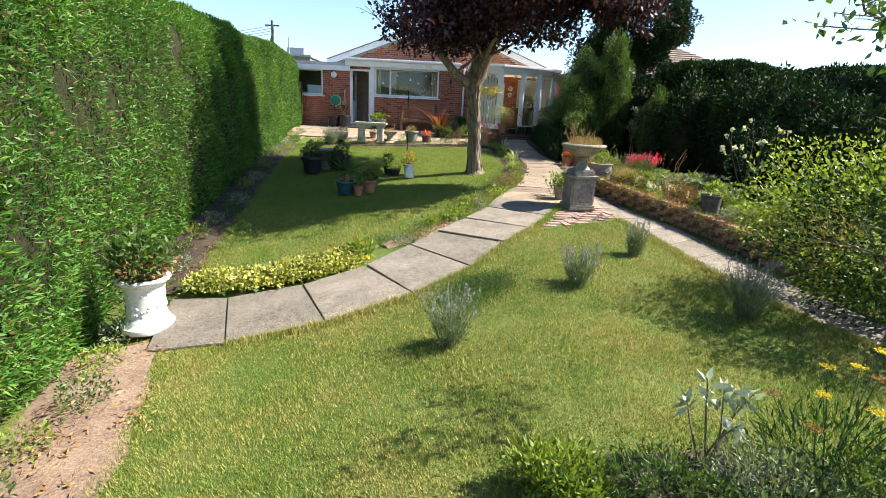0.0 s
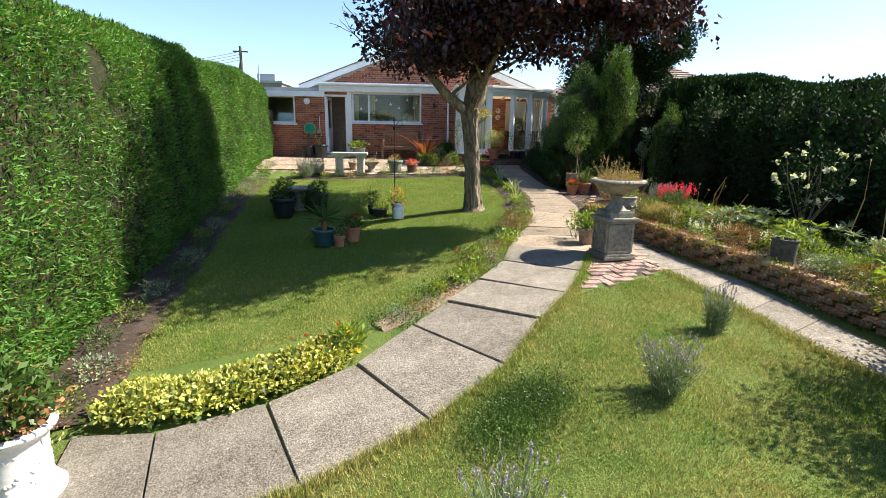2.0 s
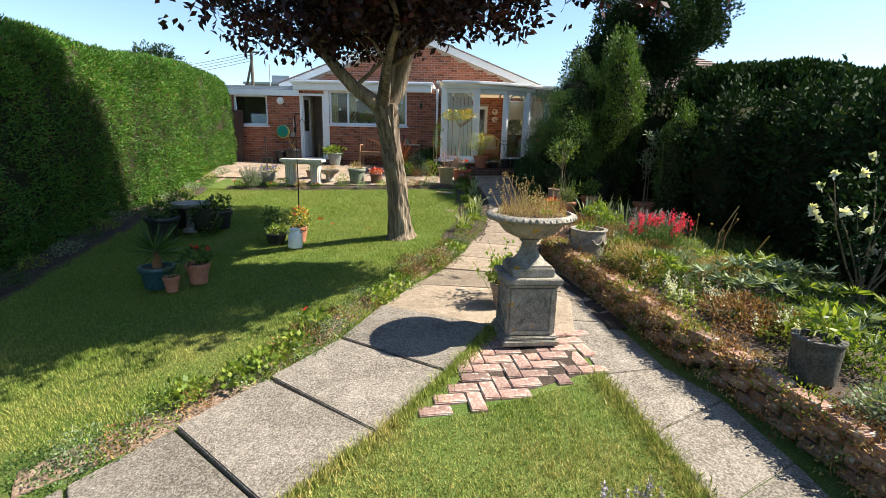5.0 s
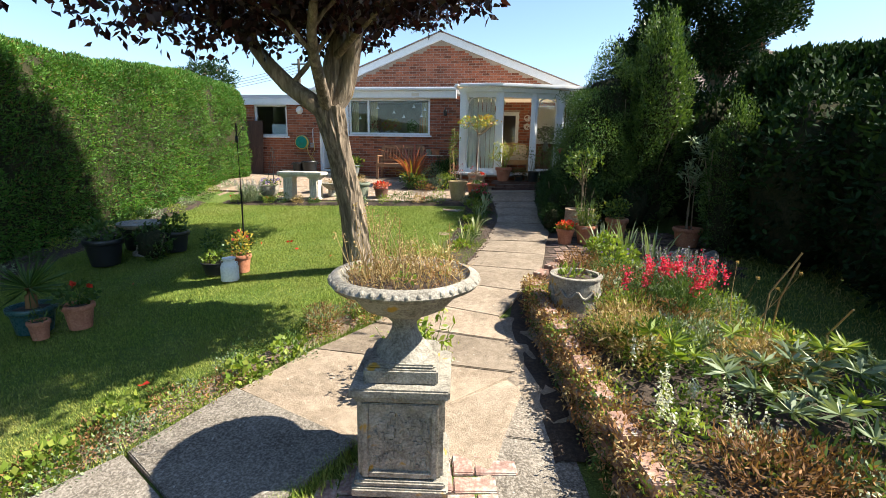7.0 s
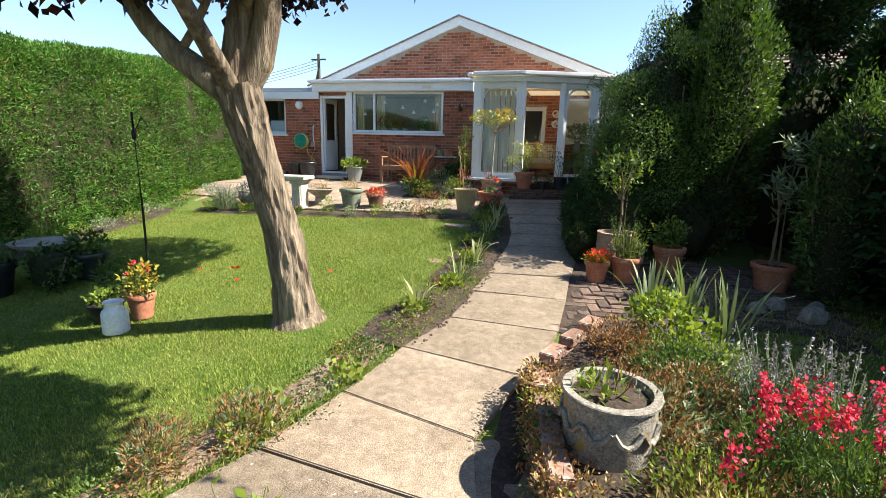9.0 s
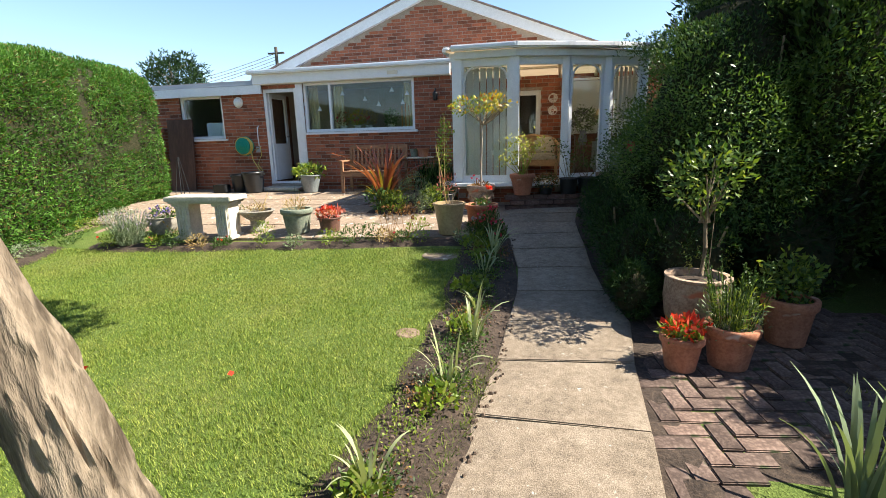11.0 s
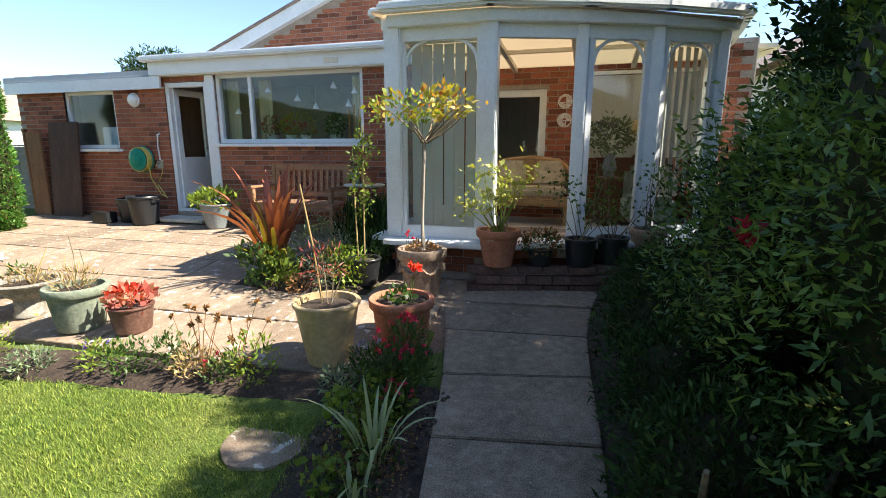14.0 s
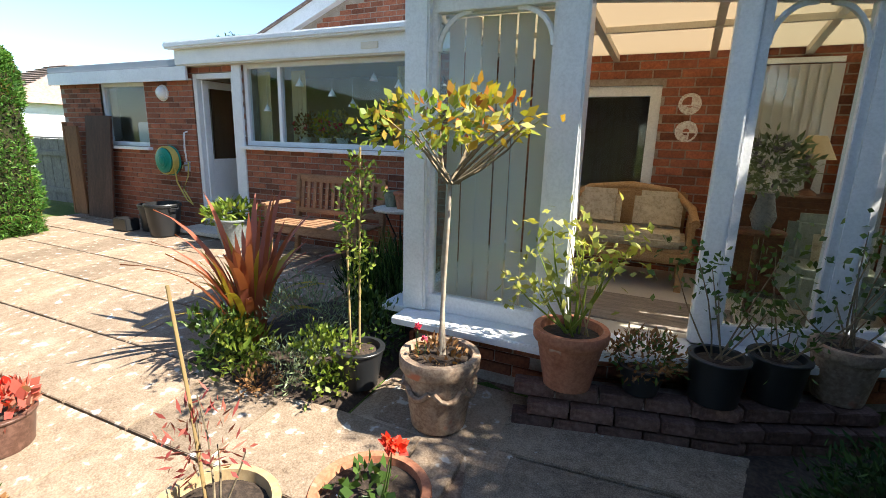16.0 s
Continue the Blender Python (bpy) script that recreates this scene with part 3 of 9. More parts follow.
def window(name, x0, x1, z0, z1, y, label, bars=(), frame_w=0.06, sill=True, parent=None):
    """A window along x: frame, mullions, panes, sill."""
    w = thing(name, ((x0 + x1) / 2, y, z0), label, "window", kind="structure")
    ox = (x0 + x1) / 2
    f = Mesh()
    h = z1 - z0
    for cx in (x0 + frame_w / 2, x1 - frame_w / 2):
        f.box((cx - ox, 0, h / 2), (frame_w, 0.075, h))
    for cz in (frame_w / 2, h - frame_w / 2):
        f.box((0, 0, cz), (x1 - x0 - 2 * frame_w, 0.07, frame_w))
    part("window_frame", f, UPVC, w, bevel=0.004)
    edges = [x0 + frame_w, *bars, x1 - frame_w]
    for b in bars:
        part("mullion", Mesh().box((b - ox, 0, h / 2), (frame_w * 0.9, 0.072, h - 2 * frame_w)), UPVC, w, bevel=0.004)
    for a, b in zip(edges, edges[1:]):
        a2, b2 = a + (frame_w * 0.45 if a in bars else 0), b - (frame_w * 0.45 if b in bars else 0)
        p = part("pane", Mesh().box(((a2 + b2) / 2 - ox, 0.005, h / 2), (b2 - a2, 0.006, h - 2 * frame_w)), GLASS, w, smooth=0)
        p.visible_shadow = False
    if sill:
        part("window_sill", Mesh().box((0, -0.06, -0.03), (x1 - x0 + 0.12, 0.16, 0.045)), UPVC, w, bevel=0.006)
    return w


KW = (-2.82, -0.34, 2.06, 3.09)
DOOR = (-3.78, -2.98, 0.95, 3.0)
SW = (-5.92, -4.82, 1.98, 2.92)
BACK_WIN = (1.16, 2.20, 1.50, 2.72)


def build_house():
    w = wall_with_holes("wall_south", -7.0, 4.5, 0.55, 3.20, WALL_Y - 0.016, WALL_Y + 0.25, [KW, DOOR, SW, BACK_WIN], MORTAR, "red brick rear wall of the bungalow")
    brick_wall(w, -7.0, 4.5, 0.60, 3.16, WALL_Y, [KW, DOOR, SW, BACK_WIN], single=(-2.9, 0.4, 1.2, 2.1))
    # gable of the main roof, set back behind the lean-to
    yg, xa, za, slope, half = 21.0, -0.38, 5.02, 0.385, 4.3
    m = Mesh()
    zl = za - slope * half
    m.add([(xa - half, yg - 0.001, 0.6), (xa + half, yg - 0.001, 0.6), (xa + half, yg - 0.001, zl), (xa, yg - 0.001, za), (xa - half, yg - 0.001, zl),
           (xa - half, yg + 0.3, 0.6), (xa + half, yg + 0.3, 0.6), (xa + half, yg + 0.3, zl), (xa, yg + 0.3, za), (xa - half, yg + 0.3, zl)],
          [(0, 1, 2, 3, 4), (9, 8, 7, 6, 5), (0, 5, 6, 1), (1, 6, 7, 2), (2, 7, 8, 3), (3, 8, 9, 4), (4, 9, 5, 0)])
    g = tagged(part("wall_gable", m, MORTAR, smooth=0), "red brick gable end of the main roof", "wall", kind="structure")
    brick_wall(g, xa - half, xa + half, 3.20, za, yg + 0.015, [], limit=lambda x, z: z < za - slope * (abs(x - xa) + 0.13) - 0.06)
    roof = thing("house_roof", (xa, yg, za), "tiled pitched main roof with white bargeboards", "roof", kind="structure")
    for s in (-1, 1):
        b = Mesh()
        ex = half + 0.35
        b.add([(0, -0.16, 0.20), (s * ex, -0.16, 0.20 - slope * ex), (s * ex, -0.16, -0.02 - slope * ex), (0, -0.16, -0.02),
               (0, -0.10, 0.20), (s * ex, -0.10, 0.20 - slope * ex), (s * ex, -0.10, -0.02 - slope * ex), (0, -0.10, -0.02)],
              [(0, 1, 2, 3), (7, 6, 5, 4), (0, 4, 5, 1), (3, 2, 6, 7), (1, 5, 6, 2), (0, 3, 7, 4)])
        part("bargeboard", b, UPVC, roof, "white bargeboard", smooth=0)
        t = Mesh()
        t.add([(0, -0.2, 0.24), (s * ex, -0.2, 0.24 - slope * ex), (s * ex, 7, 0.24 - slope * ex), (0, 7, 0.24),
               (0, -0.2, 0.205), (s * ex, -0.2, 0.205 - slope * ex), (s * ex, 7, 0.205 - slope * ex), (0, 7, 0.205)],
              [(0, 1, 2, 3), (7, 6, 5, 4), (0, 4, 5, 1), (3, 2, 6, 7), (1, 5, 6, 2), (0, 3, 7, 4)])
        part("roof_slope", t, TILE, roof, smooth=0)
        part("soffit", Mesh().add([(0, -0.10, 0.0), (s * ex, -0.10, -slope * ex), (s * ex, 0.02, -slope * ex), (0, 0.02, 0.0)], [(0, 1, 2, 3)]), UPVC, roof, smooth=0)
    # flat roofs and fascias
    r = thing("lean_to_roof", (-1.75, 20.1, 3.2), "flat felt roof with white fascia over the kitchen lean-to", "roof", kind="structure")
    part("roof_deck", Mesh().box((0, 0.05, 0.16), (4.4, 1.75, 0.10)), GREY_TRIM, r, smooth=0)
    part("fascia", Mesh().box((0, -0.90, 0.01), (4.36, 0.10, 0.22)), UPVC, r, "cream-white fascia board", bevel=0.004)
    part("gutter", Mesh().box((0, -1.0, 0.13), (4.5, 0.13, 0.085)), UPVC, r, "white plastic gutter", bevel=0.02)
    part("soffit", Mesh().box((0, -0.87, -0.11), (4.36, 0.12, 0.02)), CREAM, r)
    part("roof_vent", Mesh().box((1.0, -0.955, -0.02), (0.22, 0.02, 0.07)), CREAM, r, bevel=0.003)
    r2 = thing("utility_roof", (-5.45, 20.1, 3.0), "flat grey felt roof with white fascia", "roof", kind="structure")
    part("roof_deck", Mesh().box((0, 0.05, 0.135), (3.45, 1.9, 0.09)), GREY_TRIM, r2, bevel=0.01)
    part("fascia", Mesh().box((0.02, -0.92, -0.01), (3.36, 0.04, 0.18)), UPVC, r2)
    part("soffit", Mesh().box((0.02, -0.86, -0.08), (3.3, 0.1, 0.02)), CREAM, r2)
    # side and back walls, ceilings, floor
    for n, c, s in (("wall_west", (-6.88, 20.6, 1.85), (0.24, 2.5, 2.7)), ("wall_inner_west", (-3.95, 20.6, 1.95), (0.12, 2.4, 2.4)), ("wall_inner_east", (0.6, 20.2, 1.95), (0.12, 1.6, 2.4)), ("wall_back", (-1.0, 22.0, 1.85), (12.0, 0.2, 2.6)), ("wall_east", (4.4, 20.6, 1.85), (0.24, 2.6, 2.7))):
        tagged(part(n, Mesh().box(c, s), CREAM, smooth=0), "painted wall closing the house", "wall", kind="structure")
    tagged(part("ceiling", Mesh().box((-1, 20.7, 3.14), (11.6, 2.5, 0.05)), CREAM, smooth=0), "plain cream ceiling", "ceiling", kind="structure")
    tagged(part("floor", Mesh().box((-1, 20.7, 0.92), (11.6, 2.4, 0.06)), TEAK, smooth=0), "wooden floor indoors", "floor", kind="structure")
    window("window_1", *KW, WALL_Y + 0.05, "white kitchen window with hanging ornaments behind the glass", bars=(-2.22,))
    window("window_2", *SW, WALL_Y + 0.05, "white-framed utility window partly behind a board")
    window("window_3", *BACK_WIN, WALL_Y + 0.04, "cream-framed window between house and conservatory", bars=(), frame_w=0.09, sill=False)
    tagged(part("trim_door_post", Mesh().box((-2.90, WALL_Y + 0.02, 2.02), (0.158, 0.13, 2.12)), UPVC, bevel=0.005), "white post joining back door and kitchen window", "trim", kind="structure")
    # open back door
    d = thing("door_1", (-3.38, WALL_Y + 0.05, 0.95), "white glazed back door standing open inwards", "door", kind="structure")
    f = Mesh()
    for x in (-0.365, 0.365):
        f.box((x, 0, 1.02), (0.07, 0.1, 2.05))
    f.box((0, 0, 2.01), (0.66, 0.095, 0.07)).box((0, 0, 0.03), (0.66, 0.1, 0.05))
    part("door_frame", f, UPVC, d, bevel=0.004)
    leaf = Mesh()
    hinge = Matrix.Translation((-0.33, 0.02, 0.06)) @ Matrix.Rotation(radians(86), 4, "Z")
    for c, s in (((0.05, 0, 0.96), (0.09, 0.045, 1.9)), ((0.60, 0, 0.96), (0.09, 0.045, 1.9)), ((0.325, 0, 1.86), (0.46, 0.045, 0.1)), ((0.325, 0, 0.42), (0.46, 0.044, 0.82))):
        leaf.box(hinge @ Vector(c), s, rz=86)
    lf = part("door_leaf", leaf, UPVC, d, bevel=0.003)
    part("pane", Mesh().box(hinge @ Vector((0.325, 0, 1.32)), (0.46, 0.008, 0.98), rz=86), GLASS, lf, smooth=0)
    part("door_handle", Mesh().box(hinge @ Vector((0.60, -0.04, 0.98)), (0.13, 0.02, 0.02), rz=86), plain("chrome", (0.6, 0.6, 0.6), 0.2, 1.0), lf, bevel=0.004)
    wood_door = surface("brown_door_wood", (0.13, 0.055, 0.025), (0.24, 0.11, 0.05), (0.33, 0.17, 0.085), 0.5, 2.0, 25.0, 0.15, 0.003, stretch=(5, 5, 0.5))
    d2 = thing("door_2", (-3.86, 20.05, 0.95), "brown panelled wooden inner door", "door", kind="structure")
    part("door_leaf", Mesh().box((0, 0, 1.0), (0.04, 0.84, 2.0)), wood_door, d2, bevel=0.004)
    for zz in (0.5, 1.45):
        part("panel", Mesh().box((0.024, 0, zz), (0.014, 0.56, 0.72)), wood_door, d2, bevel=0.005)
    tagged(part("trim_inner_post", Mesh().box((-1.83, 21.8, 2.0), (0.16, 0.08, 2.1)), CREAM, bevel=0.005), "cream post on the kitchen's far wall", "trim", kind="structure")
    st = thing("door_step", (-3.38, WALL_Y - 0.24, PATIO_Z - 0.01), "low white stone step below the back door", "step")
    part("tread", Mesh().box((0, 0, 0.075), (0.95, 0.42, 0.05)), PALE_STONE, st, bevel=0.008)
    part("riser", Mesh().box((0, 0.05, 0.025), (0.8, 0.3, 0.06)), PALE_STONE, st)


# ---- conservatory ----
CORN = [(0.95, 17.18), (1.83, 17.18), (2.60, 17.44), (3.24, 17.70), (3.84, 18.02), (4.02, 19.28)]
CZ0, CZ1, EAVE = 1.14, 2.95, 3.12


def build_conservatory():
    c = thing("conservatory", (0.95, 17.18, PATIO_Z), "white-framed lean-to conservatory on a brick plinth", "conservatory", kind="structure")
    off = Vector((-0.95, -17.18, -PATIO_Z))

    def at(x, y, z):
        return Vector((x, y, z)) + off
    runs = [((0.95, 19.28), (0.95, 17.18))] + list(zip(CORN, CORN[1:]))
    plinth = thing("conservatory_plinth", (0.95, 17.18, PATIO_Z), "low red brick base below the conservatory frame", "wall", kind="structure")
    one = Mesh().box((0, 0, 0), (0.213, 0.03, 0.063)).data("brick", smooth=0)
    one.materials.append(BRICK)
    for i, (a, b) in enumerate(runs):
        a3, b3 = Vector((*a, 0)), Vector((*b, 0))
        d = (b3 - a3).normalized()
        nrm = Vector((d.y, -d.x, 0))
        m = (a3 + b3) / 2
        ang = math.degrees(math.atan2(d.y, d.x))
        ln = (b3 - a3).length
        part("plinth_core", Mesh().box(at(m.x, m.y, 0.90) - nrm * 0.02, (ln, 0.10, 0.36), rz=ang), MORTAR, plinth, smooth=0)
        for row in range(3):
            s = 0.11 + (0.11 if row % 2 else 0)
            while s < ln - 0.08:
                p = a3 + d * s
                part("brick", one, None, plinth, at=Matrix.Translation(at(p.x, p.y, 0.845 + row * 0.075) + nrm * 0.035) @ Matrix.Rotation(radians(ang), 4, "Z"))
                s += 0.225
        # sill and rails
        part("sill", Mesh().box(at(m.x, m.y, CZ0 - 0.035) + nrm * 0.10, (ln + 0.12, 0.30, 0.05), rz=ang), UPVC, c, bevel=0.008)
        if i != 2:
            part("bottom_rail", Mesh().box(at(m.x, m.y, CZ0 + 0.045), (ln, 0.062, 0.11), rz=ang), UPVC, c, bevel=0.004)
        part("top_rail", Mesh().box(at(m.x, m.y, CZ1 + 0.01), (ln, 0.07, 0.12), rz=ang), UPVC, c, bevel=0.004)
        part("eaves_beam", Mesh().box(at(m.x, m.y, EAVE - 0.06) + nrm * 0.05, (ln + 0.06, 0.14, 0.10), rz=ang), UPVC, c, bevel=0.006)
        part("gutter", Mesh().box(at(m.x, m.y, EAVE + 0.035) + nrm * 0.17, (ln + 0.16, 0.12, 0.085), rz=ang), UPVC, c, "white plastic gutter", bevel=0.02)
        # panes: two lights in the side wall, one a facet; the doorway facet stands open
        k = 2 if i == 0 else 1
        for j in range(k):
            pa, pb = a3 + d * ln * j / k, a3 + d * ln * (j + 1) / k
            mm = (pa + pb) / 2
            fw = ln / k
            if i == 2:
                continue
            for e in (pa + d * 0.085, pb - d * 0.085):
                part("sash_stile", Mesh().box(at(e.x, e.y, (CZ0 + CZ1) / 2 + 0.03), (0.05, 0.05, CZ1 - CZ0 - 0.14), rz=ang), UPVC, c, bevel=0.004)
            g = part("pane", Mesh().box(at(mm.x, mm.y, (CZ0 + CZ1) / 2 + 0.03), (fw - 0.22, 0.006, CZ1 - CZ0 - 0.14), rz=ang), GLASS, c, smooth=0)
            g.visible_shadow = False
            for sgn in (-1, 1):     # curved head corners
                arc = Mesh()
                pts = []
                for q in range(7):
                    t = q / 6 * math.pi / 2
                    off2 = (fw / 2 - 0.11) - 0.20 * (1 - math.sin(t))
                    pts.append(at(*(mm + d * sgn * off2).xy, CZ1 - 0.05 - 0.20 * (1 - math.cos(t))))
                arc.tube(pts, 0.016, 5)
                part("arched_corner", arc, UPVC, c)
    for x, y in [(0.95, 19.2), (0.95, 18.23), *CORN[:5], (4.05, 19.2)]:
        w = 0.16 if (x, y) in ((0.95, 17.18), (1.83, 17.18)) else 0.11
        part("post", Mesh().box(at(x, y, (CZ0 + EAVE) / 2 - 0.03), (w, w, EAVE - CZ0 - 0.05)), UPVC, c, bevel=0.012)
    # roof: pale translucent sheets on bars, from the eaves up to the house wall
    pm, nt, b = nodes_of("polycarbonate")
    b.inputs["Base Color"].default_value = (0.60, 0.53, 0.42, 1)
    tr, mx = nt.nodes.new("ShaderNodeBsdfTranslucent"), nt.nodes.new("ShaderNodeMixShader")
    tr.inputs[0].default_value = (0.56, 0.48, 0.37, 1)
    mx.inputs[0].default_value = 0.8
    nt.links.new(b.outputs[0], mx.inputs[1])
    nt.links.new(tr.outputs[0], mx.inputs[2])
    nt.links.new(mx.outputs[0], nt.nodes["Material Output"].inputs[0])
    top = Mesh()
    outline = [(0.80, 19.26), (0.80, 17.02), *[(x + 0.05, y - 0.14) for x, y in CORN[1:4]], (3.95, 17.90), (4.16, 19.26)]
    top.slab(outline, lambda x, y: EAVE + 0.02 - (y - 17.0) * 0.065 - PATIO_Z, 0.015)
    top.v = [(x - 0.95, y - 17.18, z) for x, y, z in top.v]
    part("roof_sheet", top, pm, c, "cream translucent roof sheet", smooth=0)
    for x0, y0 in ((0.95, 17.1), (1.75, 17.1), (2.5, 17.4), (3.15, 17.8)):
        part("roof_bar", Mesh().beam(at(x0, y0, EAVE - 0.03), at(x0 + 0.05, 19.25, EAVE - 0.175), 0.05, 0.05), CREAM, c)
    part("roof_bar", Mesh().beam(at(0.95, 18.4, EAVE - 0.115), at(3.85, 18.4, EAVE - 0.115), 0.04, 0.04), CREAM, c)
    tagged(part("conservatory_floor", Mesh().slab([(0.97, 19.27), (0.97, 17.2), (1.83, 17.2), (2.6, 17.5), (3.2, 17.72), (3.8, 18.05), (4.0, 19.27)], 1.08, 0.2), plain("pale_floor", (0.62, 0.58, 0.50), 0.4), smooth=0), "pale cream conservatory floor", "floor", kind="structure")


# ---- paving ----
def build_paving():
    base = strip("path_bed", [(j[0][0] * 0.5 + j[1][0] * 0.5, j[0][1] * 0.5 + j[1][1] * 0.5) for j in JOINTS], 0.9, "gritty soil under and between the path slabs", DRY_SOIL, -0.034)
    path = tagged(new("path"), "curving garden path of old concrete slabs", "path", kind="structure")
    rng = rnd(11)
    for i, ((la, ra), (lb, rb)) in enumerate(zip(JOINTS, JOINTS[1:])):
        g = 0.013 if i < 8 else 0.008
        cor = [Vector(p) for p in (la, ra, rb, lb)]
        c = sum(cor, Vector((0, 0))) / 4
        gap0 = (cor[3] - cor[0]).normalized() * g * (rng.uniform(0.6, 1.9) if i < 7 else 1.0)
        gap1 = (cor[2] - cor[1]).normalized() * g * (rng.uniform(0.3, 1.2) if i < 7 else 1.0)
        cor = [cor[0] + gap0, cor[1] + gap1, cor[2] - gap1 * 0.4, cor[3] - gap0 * 0.4]
        zs = [gz(*p) + (0.028 if i in (5, 6, 7) else 0.010) + rng.uniform(-0.005, 0.005) for p in cor]
        m = Mesh()
        m.add([(p.x - c.x, p.y - c.y, zz - 0.05) for p, zz in zip(cor, zs)] + [(p.x - c.x, p.y - c.y, zz) for p, zz in zip(cor, zs)],
              [(3, 2, 1, 0), (4, 5, 6, 7), (0, 1, 5, 4), (1, 2, 6, 5), (2, 3, 7, 6), (3, 0, 4, 7)])
        part("slab", m, GREY_SLAB if i < 8 else SLAB, path, bevel=0.006, smooth=0, at=Matrix.Translation((c.x, c.y, 0)))
    # branch path on the far side of the front lawn
    branch = tagged(new("branch_path"), "narrow slab path along the flower bed", "path", kind="structure")
    left = BRANCH_LEFT
    right = [(2.88, 8.5), (2.98, 7.85), (3.13, 7.1), (3.36, 6.74), (3.46, 6.2), (3.52, 5.7), (3.62, 5.2), (3.85, 4.6), (4.1, 3.9), (4.4, 3.1)]
    for (a, b), (d, e) in zip(zip(left, left[1:]), zip(right, right[1:])):
        cor = [Vector(p) for p in (a, b, e, d)]
        c = sum(cor, Vector((0, 0))) / 4
        cor = [p + (c - p) * 0.012 for p in cor]
        m = Mesh().add([(p.x - c.x, p.y - c.y, gz(*p) - 0.05) for p in cor] + [(p.x - c.x, p.y - c.y, gz(*p) - 0.008) for p in cor],
                       [(3, 2, 1, 0), (4, 5, 6, 7), (0, 1, 5, 4), (1, 2, 6, 5), (2, 3, 7, 6), (3, 0, 4, 7)])
        part("slab", m, GREY_SLAB, branch, bevel=0.005, smooth=0, at=Matrix.Translation((c.x, c.y, 0)))
    # patio
    patio = tagged(new("patio"), "sunny patio of buff stone slabs", "patio", kind="structure")
    strip("patio_bed", [(-6.9, 17.28), (1.8, 17.28)], 3.9, "pale mortar bed under the patio slabs", DRY_SOIL, -0.012)
    y = 15.28
    while y < 19.25:
        d = 0.60
        x = -6.9 + rng.uniform(0, 0.4)
        while x < 2.0:
            w = rng.choice([0.6, 0.9, 0.6, 0.75])
            x1 = min(x + w, 1.62 if y < 16.6 else 0.9)
            y1 = min(y + d, WALL_Y - 0.02)
            inside = x1 - x > 0.15 and not (-0.5 < (x + x1) / 2 < 0.75 and 16.35 < (y + y1) / 2 < 18.1) and not (y < 15.4 and x < -3.6)
            if y < 16.6 and x < 1.62 and x1 > path_left(y + 0.3) - 0.05:
                x1 = path_left(y + 0.3) - 0.05
                inside = inside and x1 - x > 0.12
            if inside:
                cx, cy = (x + x1) / 2, (y + y1) / 2
                hx, hy = (x1 - x) / 2 - 0.007, (y1 - y) / 2 - 0.007
                cor = [(-hx, -hy), (hx, -hy), (hx, hy), (-hx, hy)]
                m = Mesh().add([(p, q, gz(cx + p, cy + q) - 0.03) for p, q in cor] + [(p, q, gz(cx + p, cy + q) + 0.018 + rng.uniform(-0.002, 0.002)) for p, q in cor],
                               [(3, 2, 1, 0), (4, 5, 6, 7), (0, 1, 5, 4), (1, 2, 6, 5), (2, 3, 7, 6), (3, 0, 4, 7)])
                part("slab", m, PATIO, patio, bevel=0.004, smooth=0, at=Matrix.Translation((cx, cy, 0)))
            x += w
        y += d
    # herringbone brick patches
    one = Mesh().box((0, 0, 0), (0.210, 0.1035, 0.06)).data("brick", 0.006, smooth=0)
    one.materials.append(PAVER)
    for name, label, test, box, turn in (
            ("brick_apron", "herringbone apron of worn red bricks round the urn", lambda x, y: y < 7.75 and x > path_right(y) + 0.06 and x < 2.62 and y > 6.36 + (x - 1.4) * 0.52, (1.2, 2.8, 6.2, 8.4), 12),
            ("brick_yard", "herringbone brick paving in the shade of the shrubs", lambda x, y: x > path_right(y) + 0.08 and 11.2 < y < 13.6 and x < 5.3 and not (y < 11.75 and x > 3.0 + (y - 11.0) * 0.6), (2.8, 5.4, 11.0, 13.6), 8)):
        ap = tagged(new(name), label, "paving", kind="structure")
        # yard bricks take the paver copy with shade in its colour
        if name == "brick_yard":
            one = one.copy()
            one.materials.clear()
            one.materials.append(SHADED_YARD_BRICK)
        ca, sa = math.cos(radians(turn)), math.sin(radians(turn))
        W, n = 0.1075, 0
        for i in range(-30, 31):
            for j in range(-30, 31):
                c = (i - j) % 4
                if c not in (0, 3):
                    continue
                u, v, r = ((i + 1) * W, (j + 0.5) * W, 0) if c == 0 else ((i + 0.5) * W, (j + 1) * W, 90)
                x = (box[0] + box[1]) / 2 + u * ca - v * sa
                y2 = (box[2] + box[3]) / 2 + u * sa + v * ca
                if box[0] < x < box[1] and box[2] < y2 < box[3] and test(x, y2) and n < 300:
                    part("brick", one, None, ap, at=Matrix.Translation((x, y2, gz(x, y2) - 0.038 + rng.uniform(-0.005, 0.005))) @ Matrix.Rotation(radians(turn + r + rng.uniform(-1.5, 1.5)), 4, "Z"))
                    n += 1
    # soil-coloured strip paints the wall's shadow on the paving
    strip("bed_foot", [(2.98, 7.7), (2.88, 8.4), (2.66, 9.3), (2.70, 10.2), (2.98, 10.9), (3.05, 11.5)], 0.24, "dark strip standing for shade at the foot of the bed wall", SOIL, 0.004)
    soil_sheet("apron_bed", [(1.42, 6.38), (2.1, 6.68), (2.62, 6.97), (2.66, 8.3), (2.3, 8.3), (1.86, 7.5)], "earth between the apron bricks", SOIL, -0.017)
